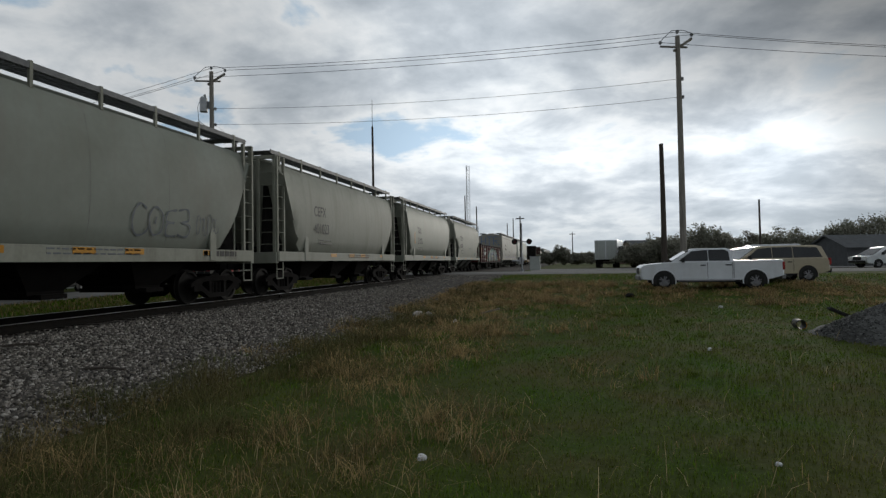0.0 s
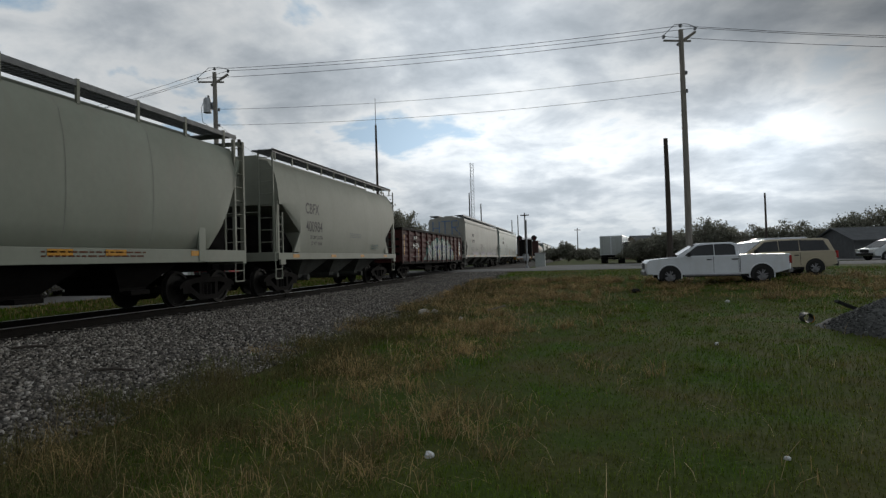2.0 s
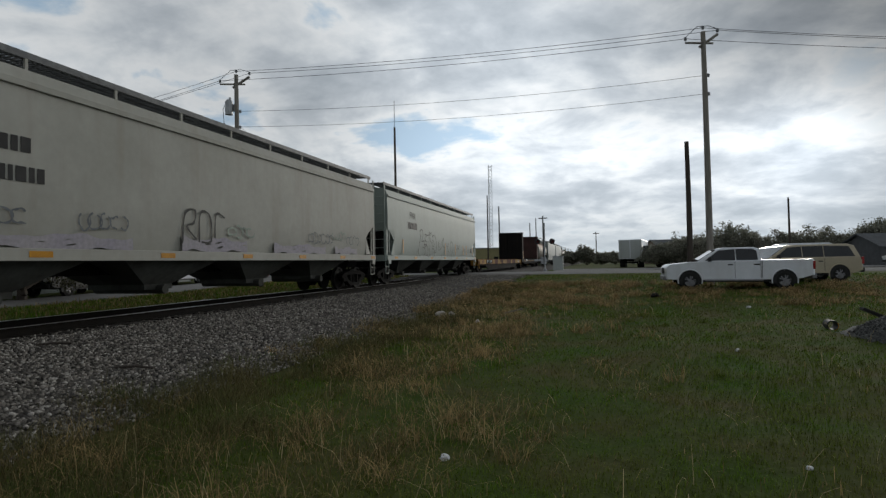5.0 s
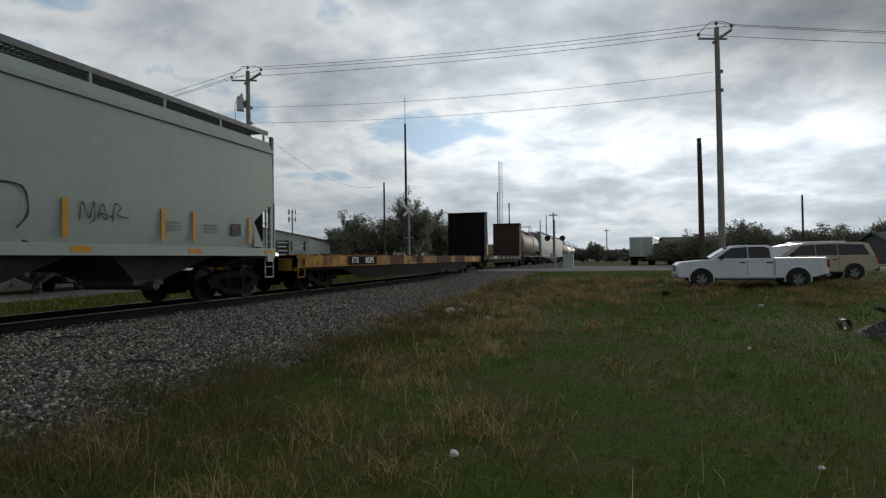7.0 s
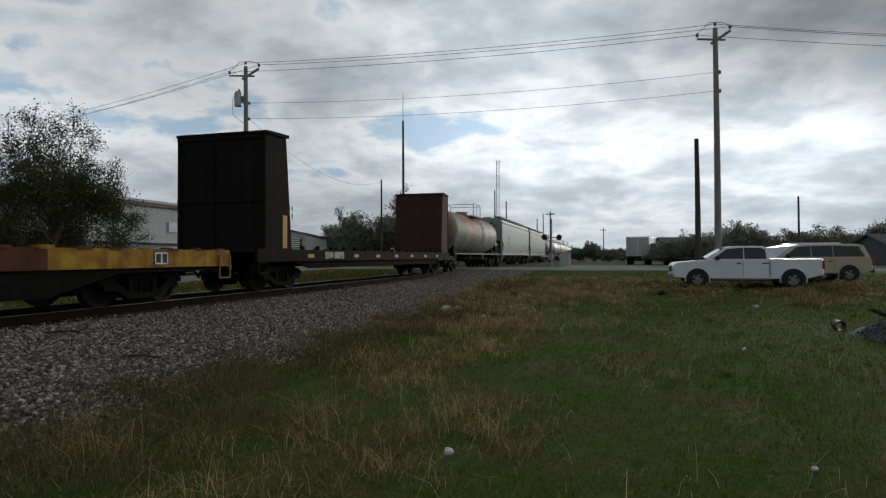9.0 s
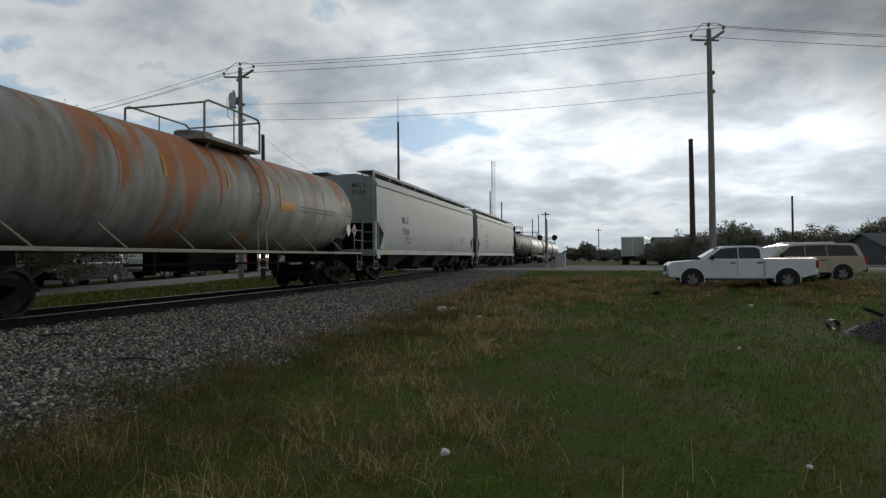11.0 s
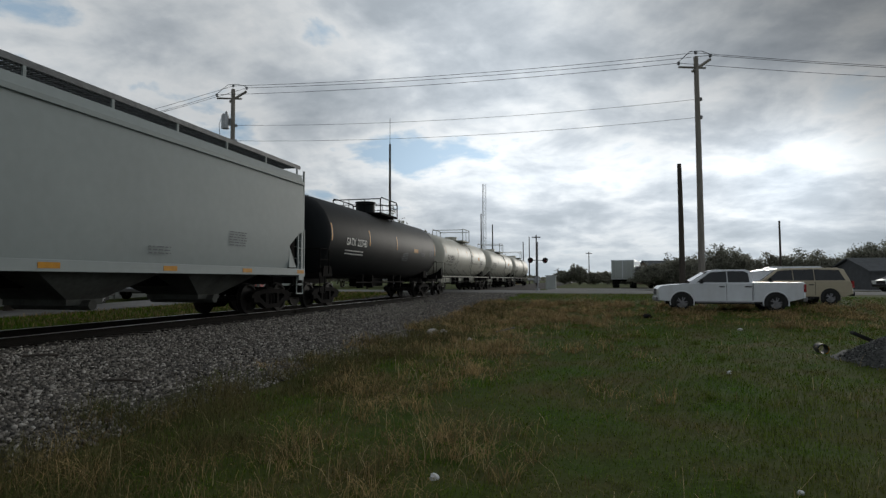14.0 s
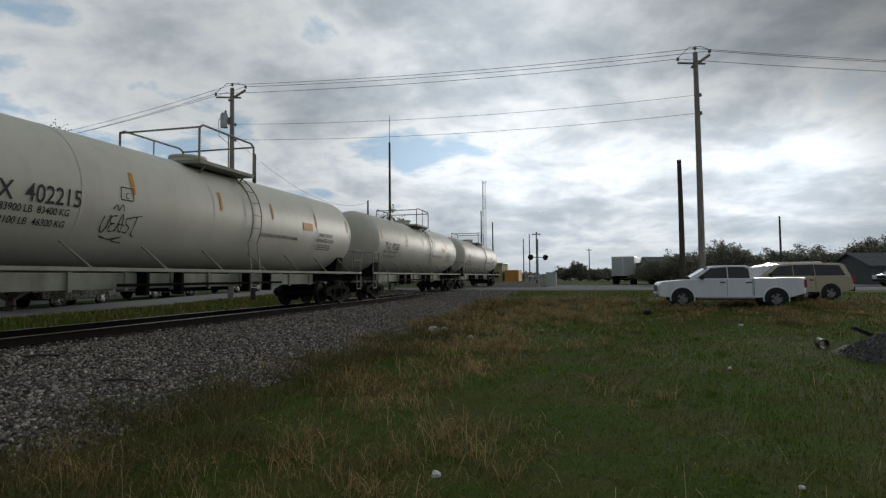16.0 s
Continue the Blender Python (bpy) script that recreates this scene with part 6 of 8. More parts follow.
    zig = ([(0.0, 0.55), (0.15, 1.0), (0.2, 0.5), (0.05, 0.4)], [(0.5, 0.45), (0.9, 0.9), (1.3, 1.15), (1.0, 0.75), (1.5, 0.55), (1.2, 0.3)], [(0.6, 0.15), (1.0, 0.0), (1.6, 0.1), (1.9, 0.4)],
           [(1.9, 1.0), (2.1, 0.6), (2.5, 0.9), (2.3, 0.5), (2.7, 0.3)], [(2.4, 0.2), (2.2, 0.0), (2.6, -0.05)], [(3.2, 0.1), (3.1, 0.9), (3.6, 0.95), (3.7, 0.55), (3.5, 0.3)], [(3.6, 0.1), (3.9, 0.0)])
    for pts in zig:
        ribbon(bm, bend([(y1 + u, 1.16 + v * 1.05) for u, v in pts]), hx, 0.055)
    y1 = L2 / 2 - 7.3
    for pts in ([(0, 0.05), (0.05, 0.4), (0.2, 0.1), (0.3, 0.42), (0.32, 0.1), (0.2, 0.0)], [(0.4, 0.1), (0.5, 0.4), (0.6, 0.1), (0.45, 0.2), (0.75, 0.15)], [(0.75, 0.05), (0.8, 0.4), (0.95, 0.35), (0.85, 0.2), (1.15, 0.15)]):
        ribbon(bm, bend([(y1 + u, 1.62 + v) for u, v in pts]), hx, 0.035)
    soft("graffiti", bm, M["black"], f, "black sprayed outline tags")
    lettering("FPAX", 0.42, M["black"], f, hx, -L2 / 2 + 4.6, 3.3, 0.9, 0, "black reporting mark")
    bars(f, hx, -L2 / 2 + 4.6, 2.62, 1.5, 1, M["black"], 0.2, 0.34)
    bm = bmesh.new()
    for y in (-L2 / 2 + 3.0, 0.5, 3.2, 5.6, L2 / 2 - 4.2, L2 / 2 - 2.0):
        bx(bm, hx, hx + 0.004, y - 0.06, y + 0.06, 1.35, 2.05)
    parts("reflector_strip", bm, M["reflect"], f, "upright yellow reflective strips", "*")
    for y in (L2 / 2 - 4.9, L2 / 2 - 3.6):
        bars(f, hx, y, 1.75, 0.5, 3, M["bluegrey"], 0.08, 0.03)
    bm = bmesh.new()
    bx(bm, hx, hx + 0.004, L2 / 2 - 2.8, L2 / 2 - 2.4, 1.55, 1.85)
    part("notice_panel", bm, M["black"], f, "black consolidated stencil panel")
    # flat cars
    stand_at(flatcar(J[8] - J[7]), J[7], J[8], 0.095)
    stand_at(bulkhead_flat(J[9] - J[8]), J[8], J[9])
    # rusty tank
    k = tank_car(J[10] - J[9], 1.50, M["tank_rust"], M["cream"], "white tank car with heavy orange rust stains")
    stand_at(k, J[9], J[10])
    hl = (J[10] - J[9]) / 2
    bm = bmesh.new()
    zc = 1.12 + 1.5
    for y0, y1 in ((hl - 6.9, hl - 6.0),):
        loft(bm, [[(1.512 * math.cos(a), y, zc + 1.512 * math.sin(a)) for a in np.linspace(-0.16, 0.02, 4)] for y in (y0, y1)], False, False)
    part("warning_panel", bm, M["reflect"], k, "yellow warning panel")
    tank_bars(k, 1.5, hl - 4.3, -0.06, 2.6, 2, M["bluegrey"], 0.045, 0.12)
    tank_bars(k, 1.5, hl - 2.0, 0.12, 0.9, 5, M["bluegrey"], 0.03, 0.08)
    bm = bmesh.new()
    for y in (hl - 1.75,):
        for dy in (0, 0.55):
            q = [(1.44, y + dy, 1.72), (1.44, y + dy + 0.24, 1.98), (1.44, y + dy, 2.24), (1.44, y + dy - 0.24, 1.98)]
            bm.faces.new([bm.verts.new(p) for p in q])
    part("hazard_placards", bm, M["white"], k, "diamond-shaped hazard placards")
    bm = bmesh.new()
    q = [(1.446, hl - 1.2, 1.76), (1.446, hl - 1.0, 1.98), (1.446, hl - 1.2, 2.2), (1.446, hl - 1.4, 1.98)]
    bm.faces.new([bm.verts.new(p) for p in q])
    part("hazard_placard", bm, M["red"], k, "red diamond hazard placard")
    # two clean grey hoppers
    L3 = J[11] - J[10]
    g = flat_side_hopper(L3, "clean light grey covered hopper car, black lettering", M["hopper_f"], bays=4, height=4.45)
    q = copy_thing(g, pose(0, 0, 0))
    for o in q.children_recursive:
        if o.data and o.data.name.startswith("wheelset"):
            rolling.append(o)
    tagged(q, "clean light grey hopper car with small sketch tag")
    stand_at(g, J[10], J[11])
    stand_at(q, J[11], J[12])
    for t, num in ((g, "97186"), (q, "98114")):
        lettering("MLLX", 0.40, M["black"], t, 1.607, -L3 / 2 + 4.7, 2.70, 0.9, 0, "black reporting mark")
        lettering(num, 0.40, M["black"], t, 1.607, -L3 / 2 + 4.8, 2.15, 0.9, 0, "black car number")
        if t is g:
            lettering("LD LMT 223000", 0.13, M["black"], t, 1.607, -L3 / 2 + 5.05, 1.83, 0.85, 0, "small black load limit lettering")
            lettering("LT WT   62800", 0.13, M["black"], t, 1.607, -L3 / 2 + 5.05, 1.63, 0.85, 0, "small black weight lettering")
        else:
            bars(t, 1.607, -L3 / 2 + 5.1, 1.75, 1.3, 2, M["black"], 0.16, 0.05)
        bars(t, 1.607, L3 / 2 - 4.6, 2.15, 0.8, 6, M["bluegrey"], 0.07, 0.025)
        bars(t, 1.607, L3 / 2 - 7.6, 1.6, 0.7, 3, M["bluegrey"], 0.07, 0.025)
        me = text_mesh("MLLX", 0.26)
        me.materials.clear()
        me.materials.append(M["black"])
        for s, z in ((me, 4.05),):
            o = part_of("lettering", s, t, Matrix.Translation((0.75, -L3 / 2 + 0.84, z)) @ pose(0, 0, 0, 90, 0, 0))
        me = text_mesh(num, 0.26)
        me.materials.clear()
        me.materials.append(M["black"])
        part_of("lettering", me, t, Matrix.Translation((0.75, -L3 / 2 + 0.84, 3.75)) @ pose(0, 0, 0, 90, 0, 0))
    bm = bmesh.new()
    for pts in scribble(41, -L3 / 2 + 1.7, 3.2, 0.8, 0.7, 3):
        ribbon(bm, pts, 1.612, 0.035)
    soft("graffiti", bm, M["black"], q, "small black line sketch")
    # black tank
    Lk = J[13] - J[12]
    bt = tank_car(Lk, 1.62, M["tank_black"], M["under"], "glossy black tank car with white lettering")
    stand_at(bt, J[12], J[13])
    tank_text(bt, 1.62, "GATX  223743", 0.41, M["white"], -Lk / 2 + 3.8, -0.10, 0.85)
    tank_bars(bt, 1.62, -Lk / 2 + 3.7, -0.33, 1.9, 2, M["white"], 0.05, 0.13)
    tank_bars(bt, 1.62, 1.6, -0.20, 0.9, 5, M["bluegrey"], 0.04, 0.09)
    tank_bars(bt, 1.62, Lk / 2 - 4.1, -0.12, 0.9, 3, M["bluegrey"], 0.03, 0.08)
    tank_bars(bt, 1.62, Lk / 2 - 2.3, 0.02, 0.8, 5, M["bluegrey"], 0.05, 0.08)
    bm = bmesh.new()
    zc = belly(1.62) + 1.62
    loft(bm, [[(1.634 * math.cos(a), y, zc + 1.634 * math.sin(a)) for a in np.linspace(-0.12, 0.0, 4)] for y in (Lk / 2 - 5.9, Lk / 2 - 5.1)], False, False)
    part("warning_panel", bm, M["reflect"], bt, "yellow warning panel")
    # three white tanks
    Lw = J[15] - J[14]
    RW = 1.45
    zw = 1.12 + RW
    w1 = tank_car(Lw, RW, M["tank_white"], M["cream"], "off-white insulated tank car with black lettering")
    w2 = copy_thing(w1, pose(0, 0, 0))
    w3 = copy_thing(w1, pose(0, 0, 0))
    tagged(w2, "off-white insulated tank car with grimy streaks")
    tagged(w3, "off-white insulated tank car, last of the train")
    for t in (w2, w3):
        for o in t.children_recursive:
            if o.data and o.data.name.startswith("wheelset"):
                rolling.append(o)
    for t, i in ((w1, 13), (w2, 14), (w3, 15)):
        stand_at(t, J[i], J[i + 1])
        tank_text(t, RW, "LD LMT   183900 LB  83400 KG", 0.19, M["black"], -Lw / 2 + 3.3, -0.31, 0.85)
        tank_text(t, RW, "LT WT   102100 LB  46300 KG", 0.19, M["black"], -Lw / 2 + 3.3, -0.47, 0.85)
        bm = bmesh.new()
        for a0, y0, y1 in ((0.16, 0, 0.34), (-0.02, 0, 0.34)):
            loft(bm, [[((RW + 0.012) * math.cos(q), -Lw / 2 + 5.55 + yy, zw + (RW + 0.012) * math.sin(q)) for q in (a0 - 0.008, a0 + 0.008)] for yy in (y0, y1)], False, False)
        for yy in (0.0, 0.34):
            loft(bm, [[((RW + 0.012) * math.cos(q), -Lw / 2 + 5.55 + yy + dy, zw + (RW + 0.012) * math.sin(q)) for q in np.linspace(-0.02, 0.16, 4)] for dy in (-0.012, 0.012)], False, False)
        part("plate_mark", bm, M["black"], t, "small framed stencil")
        tank_text(t, RW, "C", 0.17, M["black"], -Lw / 2 + 5.72, 0.04, 0.85)
        for s in (1, -1):
            bm = bmesh.new()
            bx(bm, s * 0.60 - 0.03, s * 0.60 + 0.03, -Lw / 2 + 3.3, Lw / 2 - 3.3, 0.66, 1.02, 0.01)
            for yy in np.arange(-6.0, 6.1, 1.5):
                bx(bm, s * 0.64 - 0.03, s * 0.64 + 0.03, yy - 0.05, yy + 0.05, 0.62, 1.04)
            part("centre_sill", bm, M["cream"], t, "pale deep centre sill")
        tank_bars(t, RW, 5.7, -0.36, 1.1, 3, M["black"], 0.03, 0.08)
        tank_text(t, RW, "REGULATING VALVES VENTING NORMAL", 0.15, M["black"], 2.5, -0.27, 0.85)
        tank_text(t, RW, "CARBON DIOXIDE", 0.17, M["black"], 5.7, -0.10, 0.8)
        tank_text(t, RW, "REFRIGERATED LIQUID", 0.17, M["black"], 5.7, -0.23, 0.8)
        bm = bmesh.new()
        loft(bm, [[((RW + 0.013) * math.cos(a), y, zw + (RW + 0.013) * math.sin(a)) for a in np.linspace(-0.04, 0.14, 4)] for y in (3.95, 4.65)], False, False)
        part("warning_panel", bm, M["reflect"], t, "yellow warning panel")
    tank_text(w1, RW, "TILX  402215", 0.46, M["black"], -Lw / 2 + 3.5, -0.12, 0.85)
    tank_text(w2, RW, "TILX  402267", 0.46, M["black"], -Lw / 2 + 3.5, -0.12, 0.85)
    tank_text(w3, RW, "TILX", 0.46, M["black"], -Lw / 2 + 3.3, -0.04, 0.85)
    bm = bmesh.new()
    tag = ([(0.05, 0.5), (0.0, 0.2), (0.12, 0.05), (0.22, 0.3), (0.25, 0.55), (0.2, 0.15)], [(0.5, 0.55), (0.3, 0.5), (0.32, 0.32), (0.46, 0.34), (0.3, 0.25), (0.34, 0.1), (0.55, 0.14)], [(0.55, 0.1), (0.68, 0.62), (0.76, 0.1), (0.6, 0.3), (0.82, 0.3)],
           [(1.05, 0.52), (0.86, 0.5), (0.88, 0.34), (1.02, 0.26), (0.98, 0.1), (0.82, 0.12)], [(1.05, 0.55), (1.45, 0.62)], [(1.25, 0.6), (1.2, 0.1), (1.35, 0.0)], [(0.3, 0.72), (0.42, 0.85), (0.5, 0.7), (0.62, 0.88), (0.7, 0.7)], [(0.1, -0.05), (0.5, -0.12), (0.9, -0.02), (0.6, -0.15), (1.0, -0.2)])
    for pts in tag:
        ribbon(bm, bend([(-Lw / 2 + 5.15 + u * 0.72, 1.80 + v * 0.72) for u, v in pts]), lambda z: RW * math.cos(math.asin(max(-1, min(1, (z - zw) / RW)))) + 0.014, 0.032)
    soft("graffiti", bm, M["black"], w1, "black scrawled tag")


make_train()
for car, mid in cars:
    for o in car.children:
        if not o.name.startswith(("truck", "wheelset")):
            o.matrix_basis = Matrix.Translation((0, 0, ride[car.name])) @ o.matrix_basis
# ---- poles, wires, signals ----
def pole(right, ahead, height, material, label, lean=0.0, r=0.15, group=""):
    x, y = at(right, ahead)
    p = thing("utility_pole", pose(x, y, ground_z(x, y) - 0.1, 0, lean, 0), label, "utility pole", group)
    bm = bmesh.new()
    rings = []
    for k in range(7):
        f = k / 6
        rr = r * (1 - 0.35 * f)
        rings.append([(rr * math.cos(a) + 0.02 * math.sin(f * 3), rr * math.sin(a), height * f) for a in np.linspace(0, 2 * math.pi, 12, endpoint=False)])
    loft(bm, rings)
    part("shaft", bm, material, p, smooth=True)
    return p


def insulator(bm, p):
    x, y, z = p
    for k, rr in enumerate((0.05, 0.075, 0.05, 0.075, 0.045)):
        rod(bm, (x, y, z + k * 0.035), (x, y, z + k * 0.035 + 0.03), rr, 8)


def dressed_pole(right, ahead, height, lean, tx, span_angle):
    """A distribution pole: slanted wing arm, insulators and, on one of them, a transformer."""
    p = pole(right, ahead, height, M["wood"], "tall weathered wooden power pole with crossarm", lean, 0.17, "power line poles")
    a = radians(span_angle)
    ux, uy = math.cos(a), math.sin(a)      # along the arm
    bm = bmesh.new()
    rod(bm, (-0.2 * ux, -0.2 * uy, height - 0.75), (0.75 * ux, 0.75 * uy, height - 0.1), 0.07, 6)
    rod(bm, (-0.9 * ux, -0.9 * uy, height - 0.55), (0.5 * ux, 0.5 * uy, height - 0.55), 0.05, 6)
    part("crossarm", bm, M["wood"], p, "slanted timber crossarm")
    tips = [(0.75 * ux, 0.75 * uy, height + 0.0), (-0.9 * ux, -0.9 * uy, height - 0.45), (0.0, 0.0, height + 0.12)]
    for t in tips + [(0.2 * ux, 0.2 * uy, z) for z in (height - 2.2, height - 3.1)]:
        bm = bmesh.new()
        insulator(bm, t)
        part("insulator", bm, M["porcelain"], p, "grey porcelain insulator")
    bm = bmesh.new()
    pipe(bm, [(-0.9 * ux, -0.9 * uy, height - 0.3), (-0.3 * ux, -0.3 * uy, height + 0.25), (0.3 * ux, 0.3 * uy, height + 0.3), (0.8 * ux, 0.8 * uy, height + 0.15)], 0.015, 5)
    part("jumper_wire", bm, M["wire"], p)
    if tx:
        bm = bmesh.new()
        rod(bm, (-0.42 * ux, -0.42 * uy, height - 2.3), (-0.42 * ux, -0.42 * uy, height - 1.55), 0.22, 14)
        rod(bm, (-0.42 * ux, -0.42 * uy, height - 1.55), (-0.42 * ux, -0.42 * uy, height - 1.48), 0.17, 14)
        bx(bm, -0.3, 0.1, -0.05, 0.05, height - 2.1, height - 1.7)
        insulator(bm, (-0.36 * ux, -0.36 * uy, height - 1.48))
        part("transformer", bm, M["galv"], p, "grey can transformer")
        bm = bmesh.new()
        pipe(bm, [(-0.5 * ux, -0.5 * uy, height - 1.4), (-0.75 * ux, -0.75 * uy, height - 2.0), (-0.7 * ux, -0.7 * uy, height - 2.8), (-0.1, 0, height - 3.3)], 0.014, 5)
        part("lead_wire", bm, M["wire"], p)
    return p


def top_of(p, v):
    return p.matrix_basis @ Vector(v)


def wire(a, b, sag, label, r=0.012):
    bm = bmesh.new()
    a, b = Vector(a), Vector(b)
    pts = []
    for k in range(25):
        f = k / 24
        q = a.lerp(b, f)
        q.z -= 4 * sag * f * (1 - f)
        pts.append(q)
    side = (b - a).cross(Vector((0, 0, 1))).normalized()
    loft(bm, [[p + side * r, p + Vector((0, 0, r)), p - side * r, p - Vector((0, 0, r))] for p in pts])
    return single("power_line", bm, M["wire"], pose(0, 0, 0), label, "power line", "overhead wires")


def make_poles():
    HA, HB = 12.34, 12.26
    A = dressed_pole(11.75, 28.7, HA, -0.25, False, 20)
    B = dressed_pole(-12.9, 33.0, HB, -0.2, True, 20)
    pole(10.62, 28.2, 6.95, M["wood_dark"], "short dark wooden pole stump without wires", -0.3, 0.15)
    pole(-11.2, 31.8, 8.16, M["wood_dark"], "dark wooden pole without crossarm", 0, 0.14)
    c = radians(20)
    ux, uy = math.cos(c), math.sin(c)
    tip = lambda p, h, s, dz: top_of(p, (s * ux, s * uy, h + dz))
    for s, dz, lab in ((0.75, 0.1, "upper"), (-0.9, -0.35, "upper"), (0.0, 0.2, "upper")):
        wire(tip(A, HA, s, dz), tip(B, HB, s, dz), 0.25, "thin bare overhead conductor strung between poles")
    for dz in (-2.1, -3.0):
        wire(tip(A, HA, 0.2, dz), tip(B, HB, 0.2, dz), 0.35, "thin slack overhead wire between two poles", 0.009)
    for s, dz in ((0.75, 0.1), (-0.9, -0.35), (0.0, 0.2)):
        p = tip(A, HA, s, dz)
        wire(p, p + Vector((36.8, 12.8, 0.2)), 0.5, "bare overhead conductor leading away from the pole")
        p = tip(B, HB, s, dz)
        wire(p, p + Vector((-43, 10, -0.2)), 0.8, "bare overhead conductor leading away from the pole")
    x, y = at(-9.6, 62)
    D = pole(-9.6, 62, 9.3, M["wood_dark"], "thin dark wooden service pole", 0, 0.13)
    wire(tip(B, HB, 0.2, -3.0), (x, y, ground_z(x, y) + 9.0), 1.6, "slack service wire drooping from the power pole", 0.010)
    # tall radio pole with a whip beside the crossing
    r = pole(-5.4, 46, 11.8, M["wood_dark"], "tall slim dark pole with a whip aerial", 0, 0.12)
    bm = bmesh.new()
    rod(bm, (0, 0, 11.7), (0, 0, 13.9), 0.022, 6)
    part("aerial", bm, M["wire"], r)
    for rt, ah, h, arm in ((3.5, 90, 11.2, False), (5.3, 91, 9.6, False), (11.9, 90, 7.9, True), (28.7, 130, 7.2, True), (32.4, 60, 7.0, False), (-33, 92, 9.3, True), (14.2, 118, 9.6, False), (-16.8, 86, 6.0, True), (13.0, 118, 8.6, False), (46.3, 105, 5.2, False)):
        p = pole(rt, ah, h, M["wood_dark"], "distant dark wooden pole", 1.2 if rt == -33 else 0, 0.13, "far poles")
        if arm:
            bm = bmesh.new()
            bx(bm, -0.65, 0.65, -0.06, 0.06, h - 0.45, h - 0.3)
            part("crossarm", bm, M["wood_dark"], p)
    # lattice tower
    x, y = at(11.4, 260)
    t = thing("lattice_tower", pose(x, y, ground_z(x, y)), "slender grey steel lattice radio tower, far off", "radio tower")
    bm = bmesh.new()
    H, w = 43.5, 0.95
    legs = [(w * math.cos(a), w * math.sin(a)) for a in (0.3, 2.39, 4.49)]
    for lx, ly in legs:
        rod(bm, (lx, ly, 0), (lx, ly, H), 0.07, 5)
    part("legs", bm, M["galv"], t)
    bm = bmesh.new()
    n = 30
    for k in range(n):
        z0, z1 = H * k / n, H * (k + 1) / n
        for i in range(3):
            j = (i + 1) % 3
            rod(bm, (*legs[i], z0), (*legs[j], z1), 0.045, 4)
            rod(bm, (*legs[j], z0), (*legs[i], z1), 0.045, 4)
    part("bracing", bm, M["galv"], t)
    # telephone mast with panels
    x, y = at(-63, 200)
    t = thing("cell_tower", pose(x, y, ground_z(x, y)), "far mobile telephone mast with panel antennas", "cell tower")
    bm = bmesh.new()
    rod(bm, (0, 0, 0), (0, 0, 18.6), 0.35, 8, 0.25)
    part("mast", bm, M["galv"], t)
    for z in (15.2, 17.8):
        bm = bmesh.new()
        for k in range(6):
            a = k * 1.047
            bx(bm, 1.3 * math.cos(a) - 0.2, 1.3 * math.cos(a) + 0.2, 1.3 * math.sin(a) - 0.2, 1.3 * math.sin(a) + 0.2, z - 0.9, z + 0.9)
            rod(bm, (0, 0, z), (1.3 * math.cos(a), 1.3 * math.sin(a), z), 0.06, 5)
        part("antenna_ring", bm, M["galv"], t)


def crossing_signal(right, ahead, turn, label):
    x, y = at(right, ahead)
    s = thing("crossing_signal", pose(x, y, ground_z(x, y), 0, 0, turn), label, "crossing signal", "level crossing signals")
    bm = bmesh.new()
    rod(bm, (0, 0, 0), (0, 0, 5.25 if right < 0 else 4.25), 0.06, 10)
    rod(bm, (0, 0, 0), (0, 0, 0.25), 0.16, 10)
    part("mast", bm, M["galv"], s, "galvanised signal mast")
    bm = bmesh.new()
    rod(bm, (-0.75, 0, 2.65), (0.75, 0, 2.65), 0.035, 8)
    part("lamp_arm", bm, M["galv"], s)
    for c in (-0.72, 0.72):
        bm = bmesh.new()
        rod(bm, (c, -0.04, 2.65), (c, 0.0, 2.65), 0.25, 20)
        rod(bm, (c, -0.02, 2.65), (c, 0.18, 2.65), 0.16, 14)
        loft(bm, [[(c + 0.17 * math.cos(a), yy, 2.65 + 0.17 * math.sin(a)) for a in np.linspace(0.0, math.pi, 9)] for yy in (-0.04, -0.28)], False, False)
        lamp = part("lamp_head", bm, M["trimblack"], s, "black round signal head with hood")
        bm = bmesh.new()
        rod(bm, (c, -0.055, 2.65), (c, -0.045, 2.65), 0.14, 14)
        part("lens", bm, M["signal_lens"], lamp, "dark red lens")
    if right < 0:
        bm = bmesh.new()
        for a in (45, -45):
            m = Matrix.Translation((0, -0.08 - 0.004 * (a > 0), 4.75)) @ pose(0, 0, 0, 0, a, 0)
            q = [bm.verts.new(m @ Vector((sx * 0.6, yy, sz * 0.11))) for yy in (0, 0.01) for sx, sz in ((-1, -1), (1, -1), (1, 1), (-1, 1))]
            for f in ((0, 1, 2, 3), (7, 6, 5, 4), (0, 4, 5, 1), (1, 5, 6, 2), (2, 6, 7, 3), (3, 7, 4, 0)):
                bm.faces.new([q[i] for i in f])
        part("crossbuck", bm, M["white"], s, "crossed boards")
    bm = bmesh.new()
    bx(bm, -0.9, 0.35, 0.10, 0.18, 0.95, 1.10)
    bx(bm, -0.2, 0.2, 0.08, 0.40, 0.7, 1.3)
    part("gate_mechanism", bm, M["galv"], s, "grey gate mechanism box")
    return s


